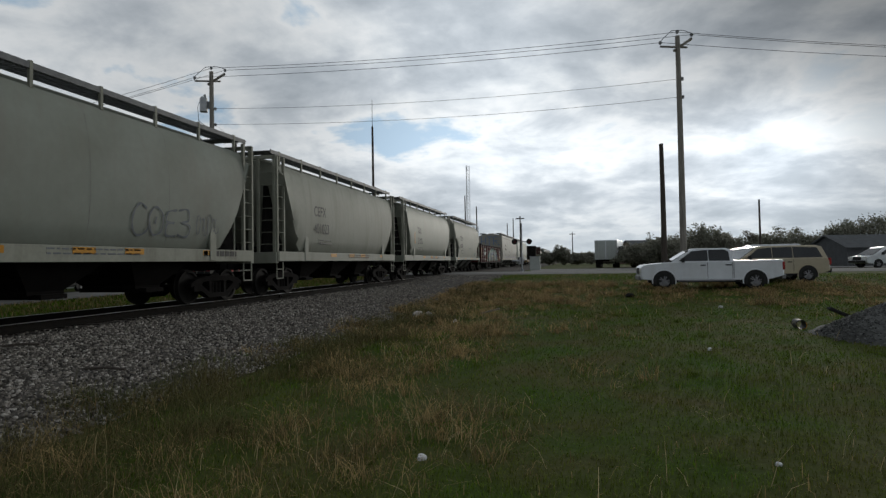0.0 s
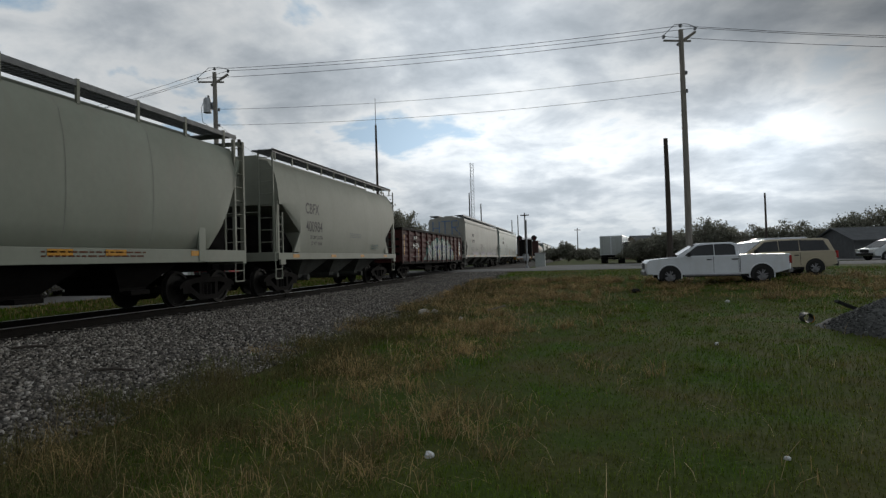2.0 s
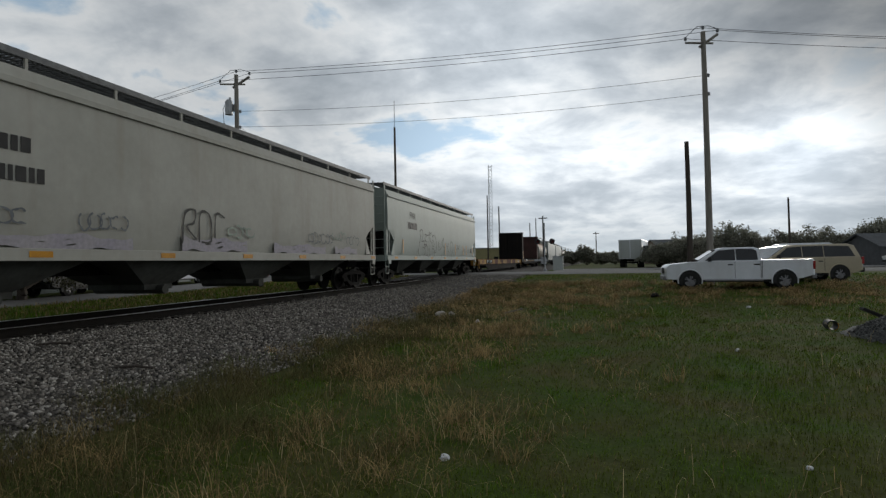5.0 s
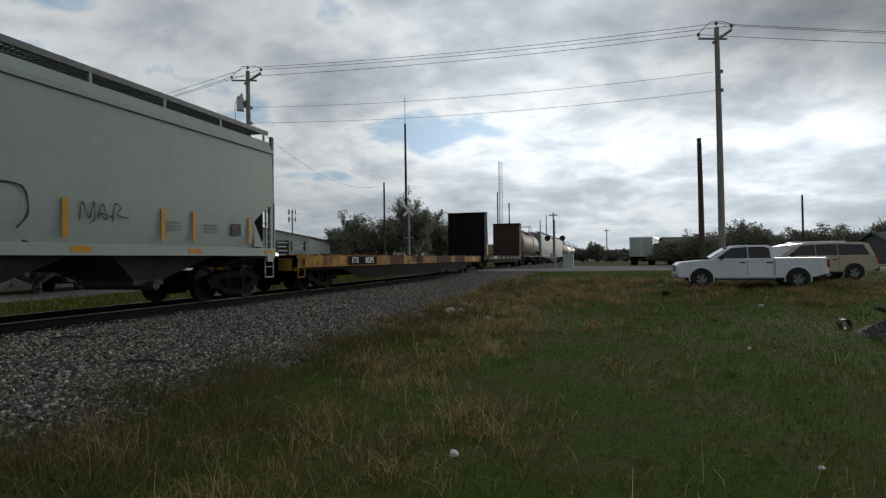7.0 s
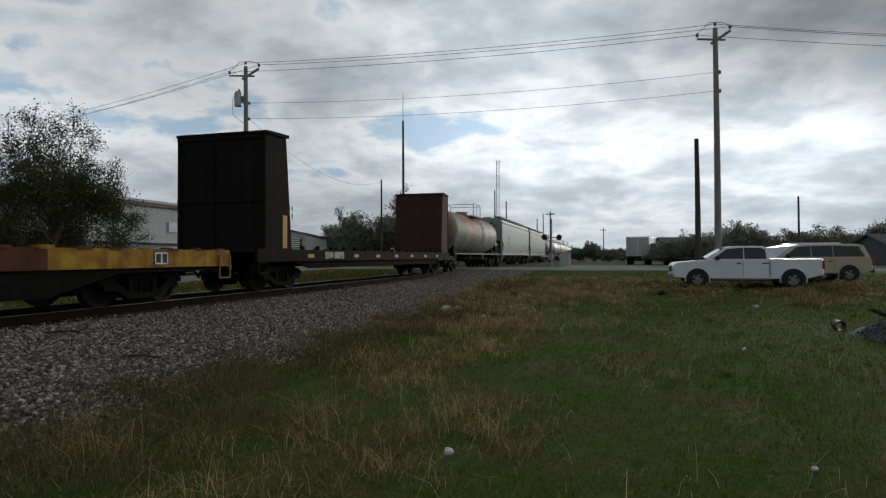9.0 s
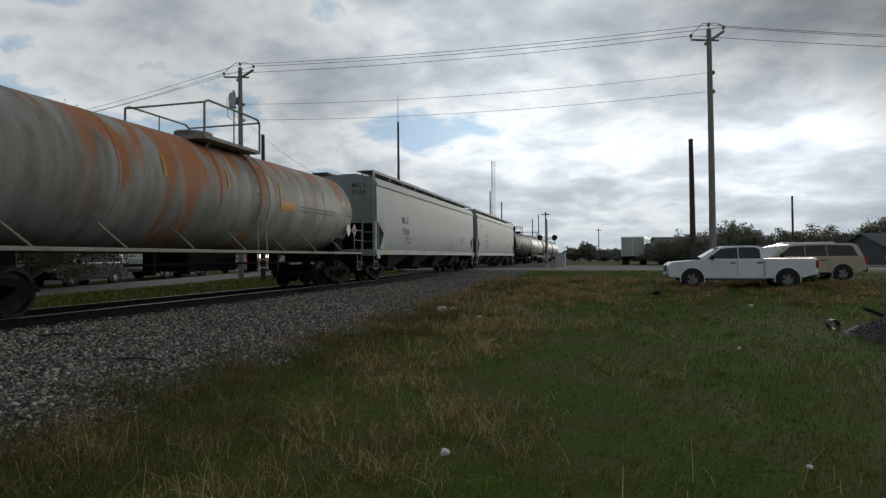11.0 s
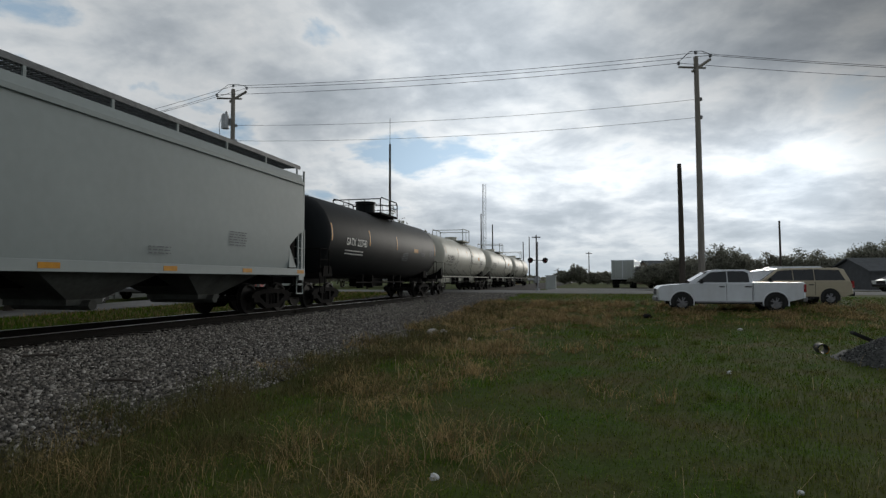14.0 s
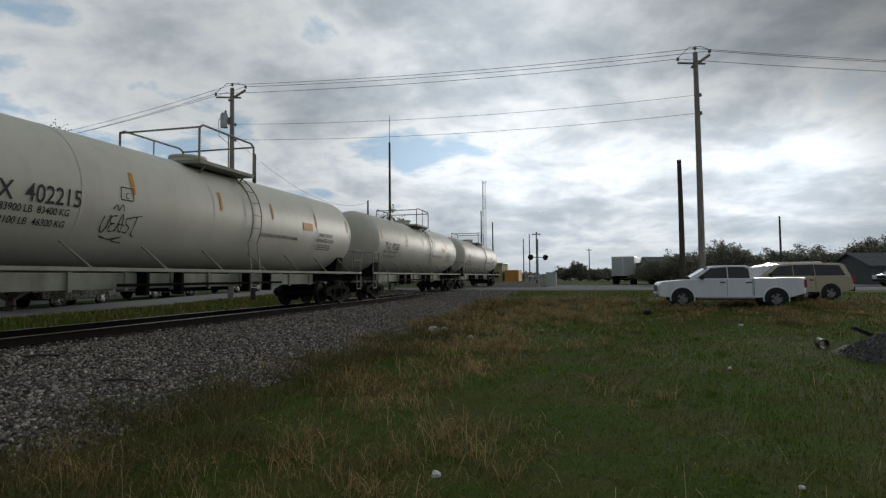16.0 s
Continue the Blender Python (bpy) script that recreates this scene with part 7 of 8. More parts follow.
def make_signals():
    crossing_signal(6.85, 51.0, 34, "level crossing signal with twin dark lamp heads")
    crossing_signal(-5.0, 44.6, -12, "level crossing signal with white crossbuck boards")
    x, y = at(9.4, 60)
    bm = bmesh.new()
    bx(bm, -0.5, 0.5, -0.4, 0.4, 0, 1.35, 0.03)
    c = thing("relay_cabinet", pose(x, y, ground_z(x, y)), "pale metal signal relay cabinet beside the track", "cabinet")
    part("body", bm, M["siding"], c)
    bm = bmesh.new()
    bx(bm, -0.55, 0.55, -0.45, 0.45, 1.35, 1.42, 0.01)
    part("roof", bm, M["galv"], c)


# ---- vehicles: x to the side, front towards -y, z up from the ground ----
def wheel_at(car, x, y, r, w, rim):
    s = 1 if x > 0 else -1
    bm = bmesh.new()
    prof = [(0.0, r * 0.6), (0.02, r * 0.93), (w * 0.12, r), (w * 0.88, r), (w - 0.02, r * 0.93), (w, r * 0.6)]
    loft(bm, [[(x - s * (w - px), y + rr * math.cos(a), r + rr * math.sin(a)) for px, rr in prof] for a in np.linspace(0, 2 * math.pi, 24)], False, False)
    wob = part("wheel", bm, M["tyre"], car, smooth=True)
    bm = bmesh.new()
    for k in range(5):
        a = k * 1.2566
        for da in (-0.2, 0.2):
            rod(bm, (x - s * 0.02, y, r), (x - s * 0.025, y + 0.6 * r * math.cos(a + da), r + 0.6 * r * math.sin(a + da)), 0.028, 4)
    rod(bm, (x - s * 0.06, y, r), (x - s * 0.05, y, r), r * 0.62, 20)
    rod(bm, (x - s * 0.05, y, r), (x, y, r), 0.07, 10)
    part("rim", bm, M[rim], wob, "bright alloy rim")


def body_shell(prof, half_w, tuck=0.10, crown=0.06):
    """Rounded body from a (y, z) side outline: full width at the waist, tucked in at the edges."""
    bm = bmesh.new()
    cy = sum(p[0] for p in prof) / len(prof)
    cz = sum(p[1] for p in prof) / len(prof)
    rings = []
    for f, s in ((-half_w, 0.975), (-half_w + tuck * 0.4, 0.993), (-half_w + tuck, 1.0), (half_w - tuck, 1.0), (half_w - tuck * 0.4, 0.993), (half_w, 0.975)):
        rings.append([(f, cy + (y - cy) * s, cz + (z - cz) * s) for y, z in prof])
    loft(bm, rings)
    return bm


def vehicle(name, right, ahead, turn, paint, label, category, spec, plan=None):
    """spec: wheelbase, wheel radius, half width, lower outline, cabin outline, windows."""
    x, y = plan or at(right, ahead)
    v = thing(name, pose(x, y, ground_z(x, y), 0, 0, turn), label, category, "parked vehicles")
    hw, wb, wr = spec["hw"], spec["wb"], spec["wr"]
    part("body", body_shell(spec["low"], hw, 0.12), M[paint], v, smooth=True)
    if "cab" in spec:
        bm = bmesh.new()
        cab = spec["cab"]
        zb, zt = min(p[1] for p in cab), max(p[1] for p in cab)
        rings = []
        for s in (-1, -0.94, 0.94, 1):
            rings.append([(s * (hw - 0.06 - 0.16 * (z - zb) / (zt - zb)), yy, z - (0.03 if abs(s) == 1 and z > zb + 0.1 else 0)) for yy, z in cab])
        loft(bm, rings)
        part("cabin", bm, M[paint], v, smooth=True)
        for win in spec["windows"]:
            bm = bmesh.new()
            for s in (1, -1):
                out = [bm.verts.new((s * (hw - 0.05 - 0.16 * (z - zb) / (zt - zb)), yy, z)) for yy, z in win]
                inn = [bm.verts.new((s * (hw - 0.09 - 0.16 * (z - zb) / (zt - zb)), yy, z)) for yy, z in win]
                bm.faces.new(out)
                bm.faces.new(inn[::-1])
                for i in range(len(win)):
                    j = (i + 1) % len(win)
                    bm.faces.new((out[i], out[j], inn[j], inn[i]))
            parts("side_window", bm, M["glass"], v, "dark tinted side window")
        for (y0, z0), (y1, z1) in spec.get("screens", ()):
            bm = bmesh.new()
            n = Vector((0, z0 - z1, y1 - y0)).normalized()
            if n.y * (1 if y0 > 0 else -1) < 0:
                n = -n
            w0, w1 = hw - 0.14 - 0.16 * (z0 - zb) / (zt - zb), hw - 0.14 - 0.16 * (z1 - zb) / (zt - zb)
            q = [Vector((-w0, y0, z0)), Vector((w0, y0, z0)), Vector((w1, y1, z1)), Vector((-w1, y1, z1))]
            loft(bm, [[p + n * d for p in q] for d in (0.012, -0.02)])
            part("windscreen", bm, M["glass"], v, "dark reflective screen")
    bm = bmesh.new()
    for s in (1, -1):
        for yy in (-wb / 2, wb / 2):
            loft(bm, [[(s * (hw + 0.006), yy + rr * math.cos(a), wr + rr * math.sin(a)) for rr in (wr * 1.22, wr * 0.2)] for a in np.linspace(-0.35, math.pi + 0.35, 16)], False, False)
    parts("wheel_arch", bm, M["trimblack"], v, "", "xy")
    for s in (1, -1):
        for yy in (-wb / 2, wb / 2):
            wheel_at(v, s * (hw + 0.02), yy, wr, 0.24, spec.get("rim", "chrome"))
    y0, y1 = min(p[0] for p in spec["low"]), max(p[0] for p in spec["low"])
    zl = spec.get("lamp", 0.75)
    for s in (1, -1):
        bm = bmesh.new()
        bx(bm, min(s * (hw - 0.42), s * (hw - 0.02)), max(s * (hw - 0.42), s * (hw - 0.02)), y0 - 0.012, y0 + 0.16, zl - 0.10, zl + 0.10, 0.02)
        part("headlight", bm, M["lens"], v, "clear headlight")
        bm = bmesh.new()
        bx(bm, min(s * (hw - 0.14), s * (hw + 0.004)), max(s * (hw - 0.14), s * (hw + 0.004)), y1 - 0.10, y1 + 0.012, zl - 0.02, zl + 0.32, 0.015)
        part("taillight", bm, M["redlens"], v, "red taillight")
        bm = bmesh.new()
        my = spec.get("mirror", y0 + 1.6)
        bx(bm, min(s * hw, s * (hw + 0.2)), max(s * hw, s * (hw + 0.2)), my - 0.06, my + 0.06, spec.get("waist", 1.05), spec.get("waist", 1.05) + 0.2, 0.02)
        part("mirror", bm, M["trimblack"], v)
    bm = bmesh.new()
    for yy in spec.get("doors", ()):
        for s in (1, -1):
            bx(bm, s * (hw + 0.002) - 0.004, s * (hw + 0.002) + 0.004, yy - 0.008, yy + 0.008, 0.5, spec.get("waist", 1.05))
            bx(bm, s * (hw + 0.01) - 0.012, s * (hw + 0.01) + 0.012, yy - 0.28, yy - 0.08, spec.get("waist", 1.05) - 0.16, spec.get("waist", 1.05) - 0.11)
    if spec.get("doors"):
        parts("door_seam", bm, M["trimblack"], v, "", "*")
    bm = bmesh.new()
    bx(bm, -hw + 0.1, hw - 0.1, y0 - 0.06, y0 + 0.1, 0.42, 0.62, 0.03)
    bx(bm, -hw + 0.1, hw - 0.1, y1 - 0.1, y1 + 0.08, 0.45, 0.65, 0.03)
    parts("bumper", bm, M[spec.get("bumper", "trimblack")], v, "", "y")
    if spec.get("step"):
        for s in (1, -1):
            bm = bmesh.new()
            rod(bm, (s * (hw + 0.03), -wb / 2 + wr * 1.5, 0.40), (s * (hw + 0.03), spec["step"], 0.40), 0.045, 8)
            part("running_board", bm, M["chrome"], v, "bright tubular side step")
    for yy in (-wb / 2, wb / 2):
        for s in (1, -1):
            bm = bmesh.new()
            loft(bm, [[(s * (hw + o), yy + rr * math.cos(a), wr + rr * math.sin(a)) for o, rr in ((0.0, wr * 1.34), (0.022, wr * 1.31), (0.022, wr * 1.22), (0.0, wr * 1.2))] for a in np.linspace(-0.25, math.pi + 0.25, 16)], False, False)
            part("arch_lip", bm, M[paint], v, smooth=True)
    bm = bmesh.new()
    bx(bm, -hw + 0.04, hw - 0.04, -wb / 2 + wr * 1.3, wb / 2 - wr * 1.3, 0.33, 0.47)
    part("rocker", bm, M["trimblack"], v)
    bm = bmesh.new()
    bx(bm, -hw + 0.55, hw - 0.55, y0 - 0.02, y0 + 0.05, zl - 0.16, zl + 0.1)
    part("grille", bm, M["trimblack"], v)
    return v


PICKUP = dict(step=1.0, hw=0.98, wb=3.68, wr=0.385, lamp=0.86, waist=1.20, mirror=-1.05, doors=(-0.05, 0.95, 1.0), bumper="chrome",
    low=[(-2.80, 0.46), (-2.84, 0.60), (-2.84, 0.92), (-2.80, 1.02), (-2.68, 1.10), (-2.2, 1.15), (-1.55, 1.20), (0.98, 1.22), (1.02, 1.26), (2.92, 1.26), (2.98, 1.20), (2.98, 0.60), (2.6, 0.48), (2.3, 0.42), (-2.3, 0.42)],
    cab=[(-1.62, 1.16), (-0.72, 1.72), (-0.45, 1.80), (0.70, 1.80), (0.92, 1.74), (1.0, 1.18)],
    windows=[[(-1.22, 1.25), (-0.66, 1.68), (-0.02, 1.73), (-0.02, 1.25)], [(0.02, 1.25), (0.02, 1.73), (0.66, 1.73), (0.83, 1.64), (0.86, 1.25)]],
    screens=[((-1.58, 1.20), (-0.76, 1.71)), ((0.98, 1.28), (0.93, 1.70))])
SUV = dict(hw=0.97, wb=3.1, wr=0.37, lamp=0.85, waist=1.12, mirror=-1.15, doors=(-0.1, 0.9),
    low=[(-2.55, 0.48), (-2.62, 0.62), (-2.56, 0.98), (-2.4, 1.06), (-1.5, 1.14), (2.5, 1.16), (2.6, 1.0), (2.62, 0.55), (2.3, 0.42), (-2.3, 0.42)],
    cab=[(-1.6, 1.10), (-0.75, 1.70), (-0.4, 1.78), (2.0, 1.80), (2.3, 1.72), (2.52, 1.12)],
    windows=[[(-1.25, 1.19), (-0.68, 1.65), (-0.06, 1.70), (-0.06, 1.19)], [(-0.02, 1.19), (-0.02, 1.70), (0.90, 1.72), (0.90, 1.19)], [(0.94, 1.19), (0.94, 1.72), (2.05, 1.68), (2.28, 1.2)]],
    screens=[((-1.56, 1.14), (-0.8, 1.68)), ((2.5, 1.18), (2.33, 1.68))])
VAN = dict(hw=1.0, wb=3.5, wr=0.36, lamp=0.9, waist=1.2, mirror=-1.5, doors=(-0.8,),
    low=[(-2.7, 0.46), (-2.78, 0.6), (-2.74, 1.05), (-2.55, 1.14), (-2.0, 1.24), (2.66, 1.26), (2.72, 0.6), (2.4, 0.42), (-2.4, 0.42)],
    cab=[(-2.1, 1.2), (-1.45, 1.92), (-1.15, 2.05), (2.4, 2.08), (2.6, 2.0), (2.68, 1.22)],
    windows=[[(-1.75, 1.32), (-1.35, 1.82), (-0.75, 1.86), (-0.75, 1.32)], [(-0.6, 1.36), (-0.6, 1.84), (2.3, 1.84), (2.4, 1.36)]],
    screens=[((-2.06, 1.24), (-1.5, 1.88)), ((2.68, 1.3), (2.6, 1.9))])
MINIVAN = dict(hw=0.96, wb=2.95, wr=0.33, lamp=0.8, waist=1.05, mirror=-1.15, doors=(-0.2, 0.85),
    low=[(-2.4, 0.4), (-2.5, 0.55), (-2.44, 0.82), (-2.2, 0.95), (-1.6, 1.06), (2.4, 1.1), (2.52, 0.9), (2.52, 0.5), (2.3, 0.36), (-2.2, 0.36)],
    cab=[(-1.85, 1.0), (-0.8, 1.60), (-0.3, 1.70), (1.9, 1.72), (2.15, 1.62), (2.45, 1.06)],
    windows=[[(-1.2, 1.12), (-0.6, 1.54), (-0.2, 1.6), (-0.2, 1.12)], [(-0.1, 1.12), (-0.1, 1.6), (0.85, 1.62), (0.85, 1.12)], [(0.95, 1.12), (0.95, 1.62), (1.9, 1.6), (2.2, 1.14)]],
    screens=[((-1.8, 1.05), (-0.85, 1.58)), ((2.42, 1.14), (2.2, 1.58))])


def make_vehicles():
    t = AXIS - 90     # noses towards the track
    vehicle("pickup_truck", 11.72, 26.4, t - 13, "carwhite", "white crew-cab pickup truck parked on the grass", "pickup truck", PICKUP)
    vehicle("suv", 16.1, 29.4, t - 5, "cartan", "gold long-roof suv with dark windows, parked", "suv", SUV)
    vehicle("van", 27.3, 50.0, t - 4, "carwhite", "white passenger van parked beyond the road", "van", VAN)
    vehicle("minivan", 16.6, 31.6, t, "carwhite", "white minivan parked among other vehicles", "minivan", MINIVAN)
    vehicle("minivan", 35.8, 47.5, t + 4, "carsilver", "silver minivan parked beyond the road", "minivan", MINIVAN)
    vehicle("suv", 0, 0, 8, "cardark", "dark suv parked behind the track", "suv", SUV, (-25.6, 24.0))
    vehicle("pickup_truck", 0, 0, 185, "carwhite", "white pickup truck parked behind the track", "pickup truck", PICKUP, (-26.2, 31.5))
    vehicle("minivan", 0, 0, 4, "carred", "red minivan parked behind the track", "minivan", MINIVAN, (-25.4, 38.5))
    vehicle("suv", 0, 0, 182, "carsilver", "silver suv parked behind the track", "suv", SUV, (-25.9, 17.0))
    # box trailer with a dark tractor beside it
    x, y = at(19.4, 70)
    v = thing("box_trailer", pose(x, y, ground_z(x, y), 0, 0, -9), "white box semi-trailer seen from behind", "trailer", "parked vehicles")
    bm = bmesh.new()
    bx(bm, -1.3, 1.3, 0, 9, 1.0, 3.3, 0.04)
    part("box", bm, M["carwhite"], v)
    bm = bmesh.new()
    for xx in (-0.65, 0.65):
        bx(bm, xx - 0.6, xx + 0.6, -0.03, 0.0, 1.1, 3.2, 0.01)
        rod(bm, (xx - 0.2, -0.05, 1.15), (xx - 0.2, -0.05, 3.15), 0.03, 6)
    parts("rear_door", bm, M["siding"], v)
    bm = bmesh.new()
    bx(bm, -0.6, 0.6, 0.3, 8.5, 0.75, 1.0)
    bx(bm, -1.2, 1.2, -0.05, 0.05, 0.5, 0.65)
    for xx in (-1.0, 1.0):
        bx(bm, xx - 0.05, xx + 0.05, -0.03, 0.05, 0.6, 1.0)
    part("chassis", bm, M["under"], v)
    for yy in (1.2, 2.5):
        for s in (1, -1):
            bm = bmesh.new()
            rod(bm, (s * 0.7, yy, 0.5), (s * 1.28, yy, 0.5), 0.5, 18)
            part("wheel", bm, M["tyre"], v)
    x, y = at(21.9, 70.5)
    v = thing("truck_tractor", pose(x, y, ground_z(x, y), 0, 0, -4), "dark flatbed truck parked beside the trailer", "truck", "parked vehicles")
    bm = bmesh.new()
    prism(bm, [(-1.0, 0.9), (-1.0, 1.5), (0.2, 1.6), (0.5, 2.55), (1.8, 2.6), (1.9, 0.9)], -1.1, 1.1)
    part("cab", bm, M["cardark"], v)
    bm = bmesh.new()
    bx(bm, -1.1, 1.1, 1.9, 6, 0.9, 1.1)
    bx(bm, -0.4, 0.4, -1.0, 6, 0.6, 0.9)
    part("chassis", bm, M["under"], v)
    for yy in (-0.2, 4.5):
        for s in (1, -1):
            bm = bmesh.new()
            rod(bm, (s * 0.7, yy, 0.5), (s * 1.15, yy, 0.5), 0.5, 16)
            part("wheel", bm, M["tyre"], v)


# ---- buildings ----
def make_buildings():
    # long white warehouse behind the track
    b = thing("warehouse", pose(-28.6, 0, 0.2), "long white metal warehouse with rust-red roof edge", "warehouse")
    bm = bmesh.new()
    bx(bm, -14, 0, 2, 36.6, 0, 4.95)
    part("wall", bm, M["siding"], b, "white ribbed metal wall")
    bm = bmesh.new()
    for y in np.arange(2.2, 36.5, 0.6):
        bx(bm, 0.0, 0.008, y - 0.03, y + 0.03, 0, 4.7)
    part("ribs", bm, M["siding"], b)
    bm = bmesh.new()
    bx(bm, -14.2, 0.15, 1.8, 36.8, 4.95, 5.12)
    part("roof", bm, M["siding"], b)
    bm = bmesh.new()
    bx(bm, 0.05, 0.20, 1.8, 36.8, 4.72, 4.90)
    part("roof_edge", bm, M["roofred"], b, "rust-red band under the roof")
    for y in (20, 23.5, 27, 30.5, 34):
        bm = bmesh.new()
        bx(bm, 0.03, 0.08, y - 0.5, y + 0.5, 3.1, 3.8, 0.01)
        part("vent", bm, M["galv"], b)
    bm = bmesh.new()
    bx(bm, 0.03, 0.5, 22, 36.4, 2.35, 2.45)
    for y in (24, 30, 36):
        rod(bm, (0.45, y, 0), (0.45, y, 2.4), 0.04, 6)
    part("gutter_pipe", bm, M["galv"], b)
    # gabled white shop with signs
    b = thing("shop_building", pose(-34.2, 53.5, 0.4, 0, 0, 18), "white gabled metal shop with dark sign boards", "shop")
    bm = bmesh.new()
    loft(bm, [[(-4.6, y, 0), (4.6, y, 0), (4.6, y, 3.6), (-1.5, y, 4.85), (-4.6, y, 3.9)] for y in (0, 14)])
    part("wall", bm, M["siding"], b)
    bm = bmesh.new()
    loft(bm, [[(4.85, y, 3.52), (-1.5, y, 4.86), (-1.5, y, 4.98), (4.9, y, 3.64)] for y in (-0.2, 14.2)])
    loft(bm, [[(-4.85, y, 3.8), (-1.5, y, 4.86), (-1.5, y, 4.98), (-4.9, y, 3.92)] for y in (-0.2, 14.2)])
    part("roof", bm, M["roofred"], b, "rust-tinged sheet roof")
    for x0, x1, z0, z1, k in ((1.2, 2.5, 1.2, 3.3, "signdark"), (2.7, 4.2, 2.2, 3.2, "signdark"), (-0.4, 0.9, 1.2, 3.1, "white")):
        bm = bmesh.new()
        bx(bm, x0, x1, -0.08, -0.02, z0, z1)
        sg = part("sign_board", bm, M[k], b, "flat sign board")
        bm = bmesh.new()
        for j in range(5):
            zz = z0 + (z1 - z0) * (j + 0.5) / 5
            bx(bm, x0 + 0.15, x1 - 0.15 - 0.1 * (j % 2), -0.092, -0.084, zz - 0.07, zz + 0.06)
        part("small_writing", bm, M["white"] if k == "signdark" else M["bluegrey"], sg)
    bm = bmesh.new()
    for pts in scribble(77, -4.2, 0.9, 2.8, 0.9, 5):
        for (u0, v0), (u1, v1) in zip(pts, pts[1:]):
            rod(bm, (u0, -0.015, v0), (u1, -0.015, v1), 0.05, 4)
    part("graffiti", bm, M["bluegrey"], b, "grey sprayed tag on the wall")
    # brown barn and dark house on the far side
    for rt, ah, w, d, h, rh, wall, roof, lab in ((41.5, 120, 8, 10, 3.1, 1.6, "barn", "roofgrey", "low brown barn with a gabled roof"), (41.5, 59, 6.0, 6, 1.8, 1.2, "roofgrey", "roofgrey", "small dark house half hidden by trees")):
        x, y = at(rt, ah)
        b = thing("barn", pose(x, y, ground_z(x, y), 0, 0, AXIS), lab, "barn")
        bm = bmesh.new()
        loft(bm, [[(xx, -d / 2, 0), (xx, d / 2, 0), (xx, d / 2, h), (xx, 0, h + rh - 0.08), (xx, -d / 2, h)] for xx in (-w / 2, w / 2)])
        part("wall", bm, M[wall], b)
        bm = bmesh.new()
        for s in (1, -1):
            loft(bm, [[(xx, s * (d / 2 + 0.3), h - 0.1), (xx, 0, h + rh), (xx, 0, h + rh + 0.12), (xx, s * (d / 2 + 0.3), h + 0.02)] for xx in (-w / 2 - 0.3, w / 2 + 0.3)])
        part("roof", bm, M[roof], b)
    # yellow block building and orange container beyond the crossing, left of the track
    b = thing("block_building", pose(-22.0, 128, 0.55), "low yellow block building beside the track", "building")
    bm = bmesh.new()
    bx(bm, -6, 3.2, 0, 9, 0, 3.9)
    part("wall", bm, M["yellowwall"], b)
    bm = bmesh.new()
    bx(bm, -6.2, 3.4, -0.2, 9.2, 3.9, 4.1)
    part("roof", bm, M["galv"], b)
    for xx in (0.4, 2.0):
        bm = bmesh.new()
        bx(bm, xx - 0.5, xx + 0.5, -0.05, 0.02, 0.9, 2.1)
        part("window", bm, M["glass"], b)
    c = thing("shipping_container", pose(-16.6, 128, 0.55), "orange steel container beside the track", "container")
    bm = bmesh.new()
    bx(bm, -1.6, 1.4, 0, 6, 0, 2.5, 0.03)
    for k in range(14):
        bx(bm, -1.5 + k * 0.21, -1.42 + k * 0.21, -0.03, 0.0, 0.15, 2.35)
    part("box", bm, M["orange"], c)


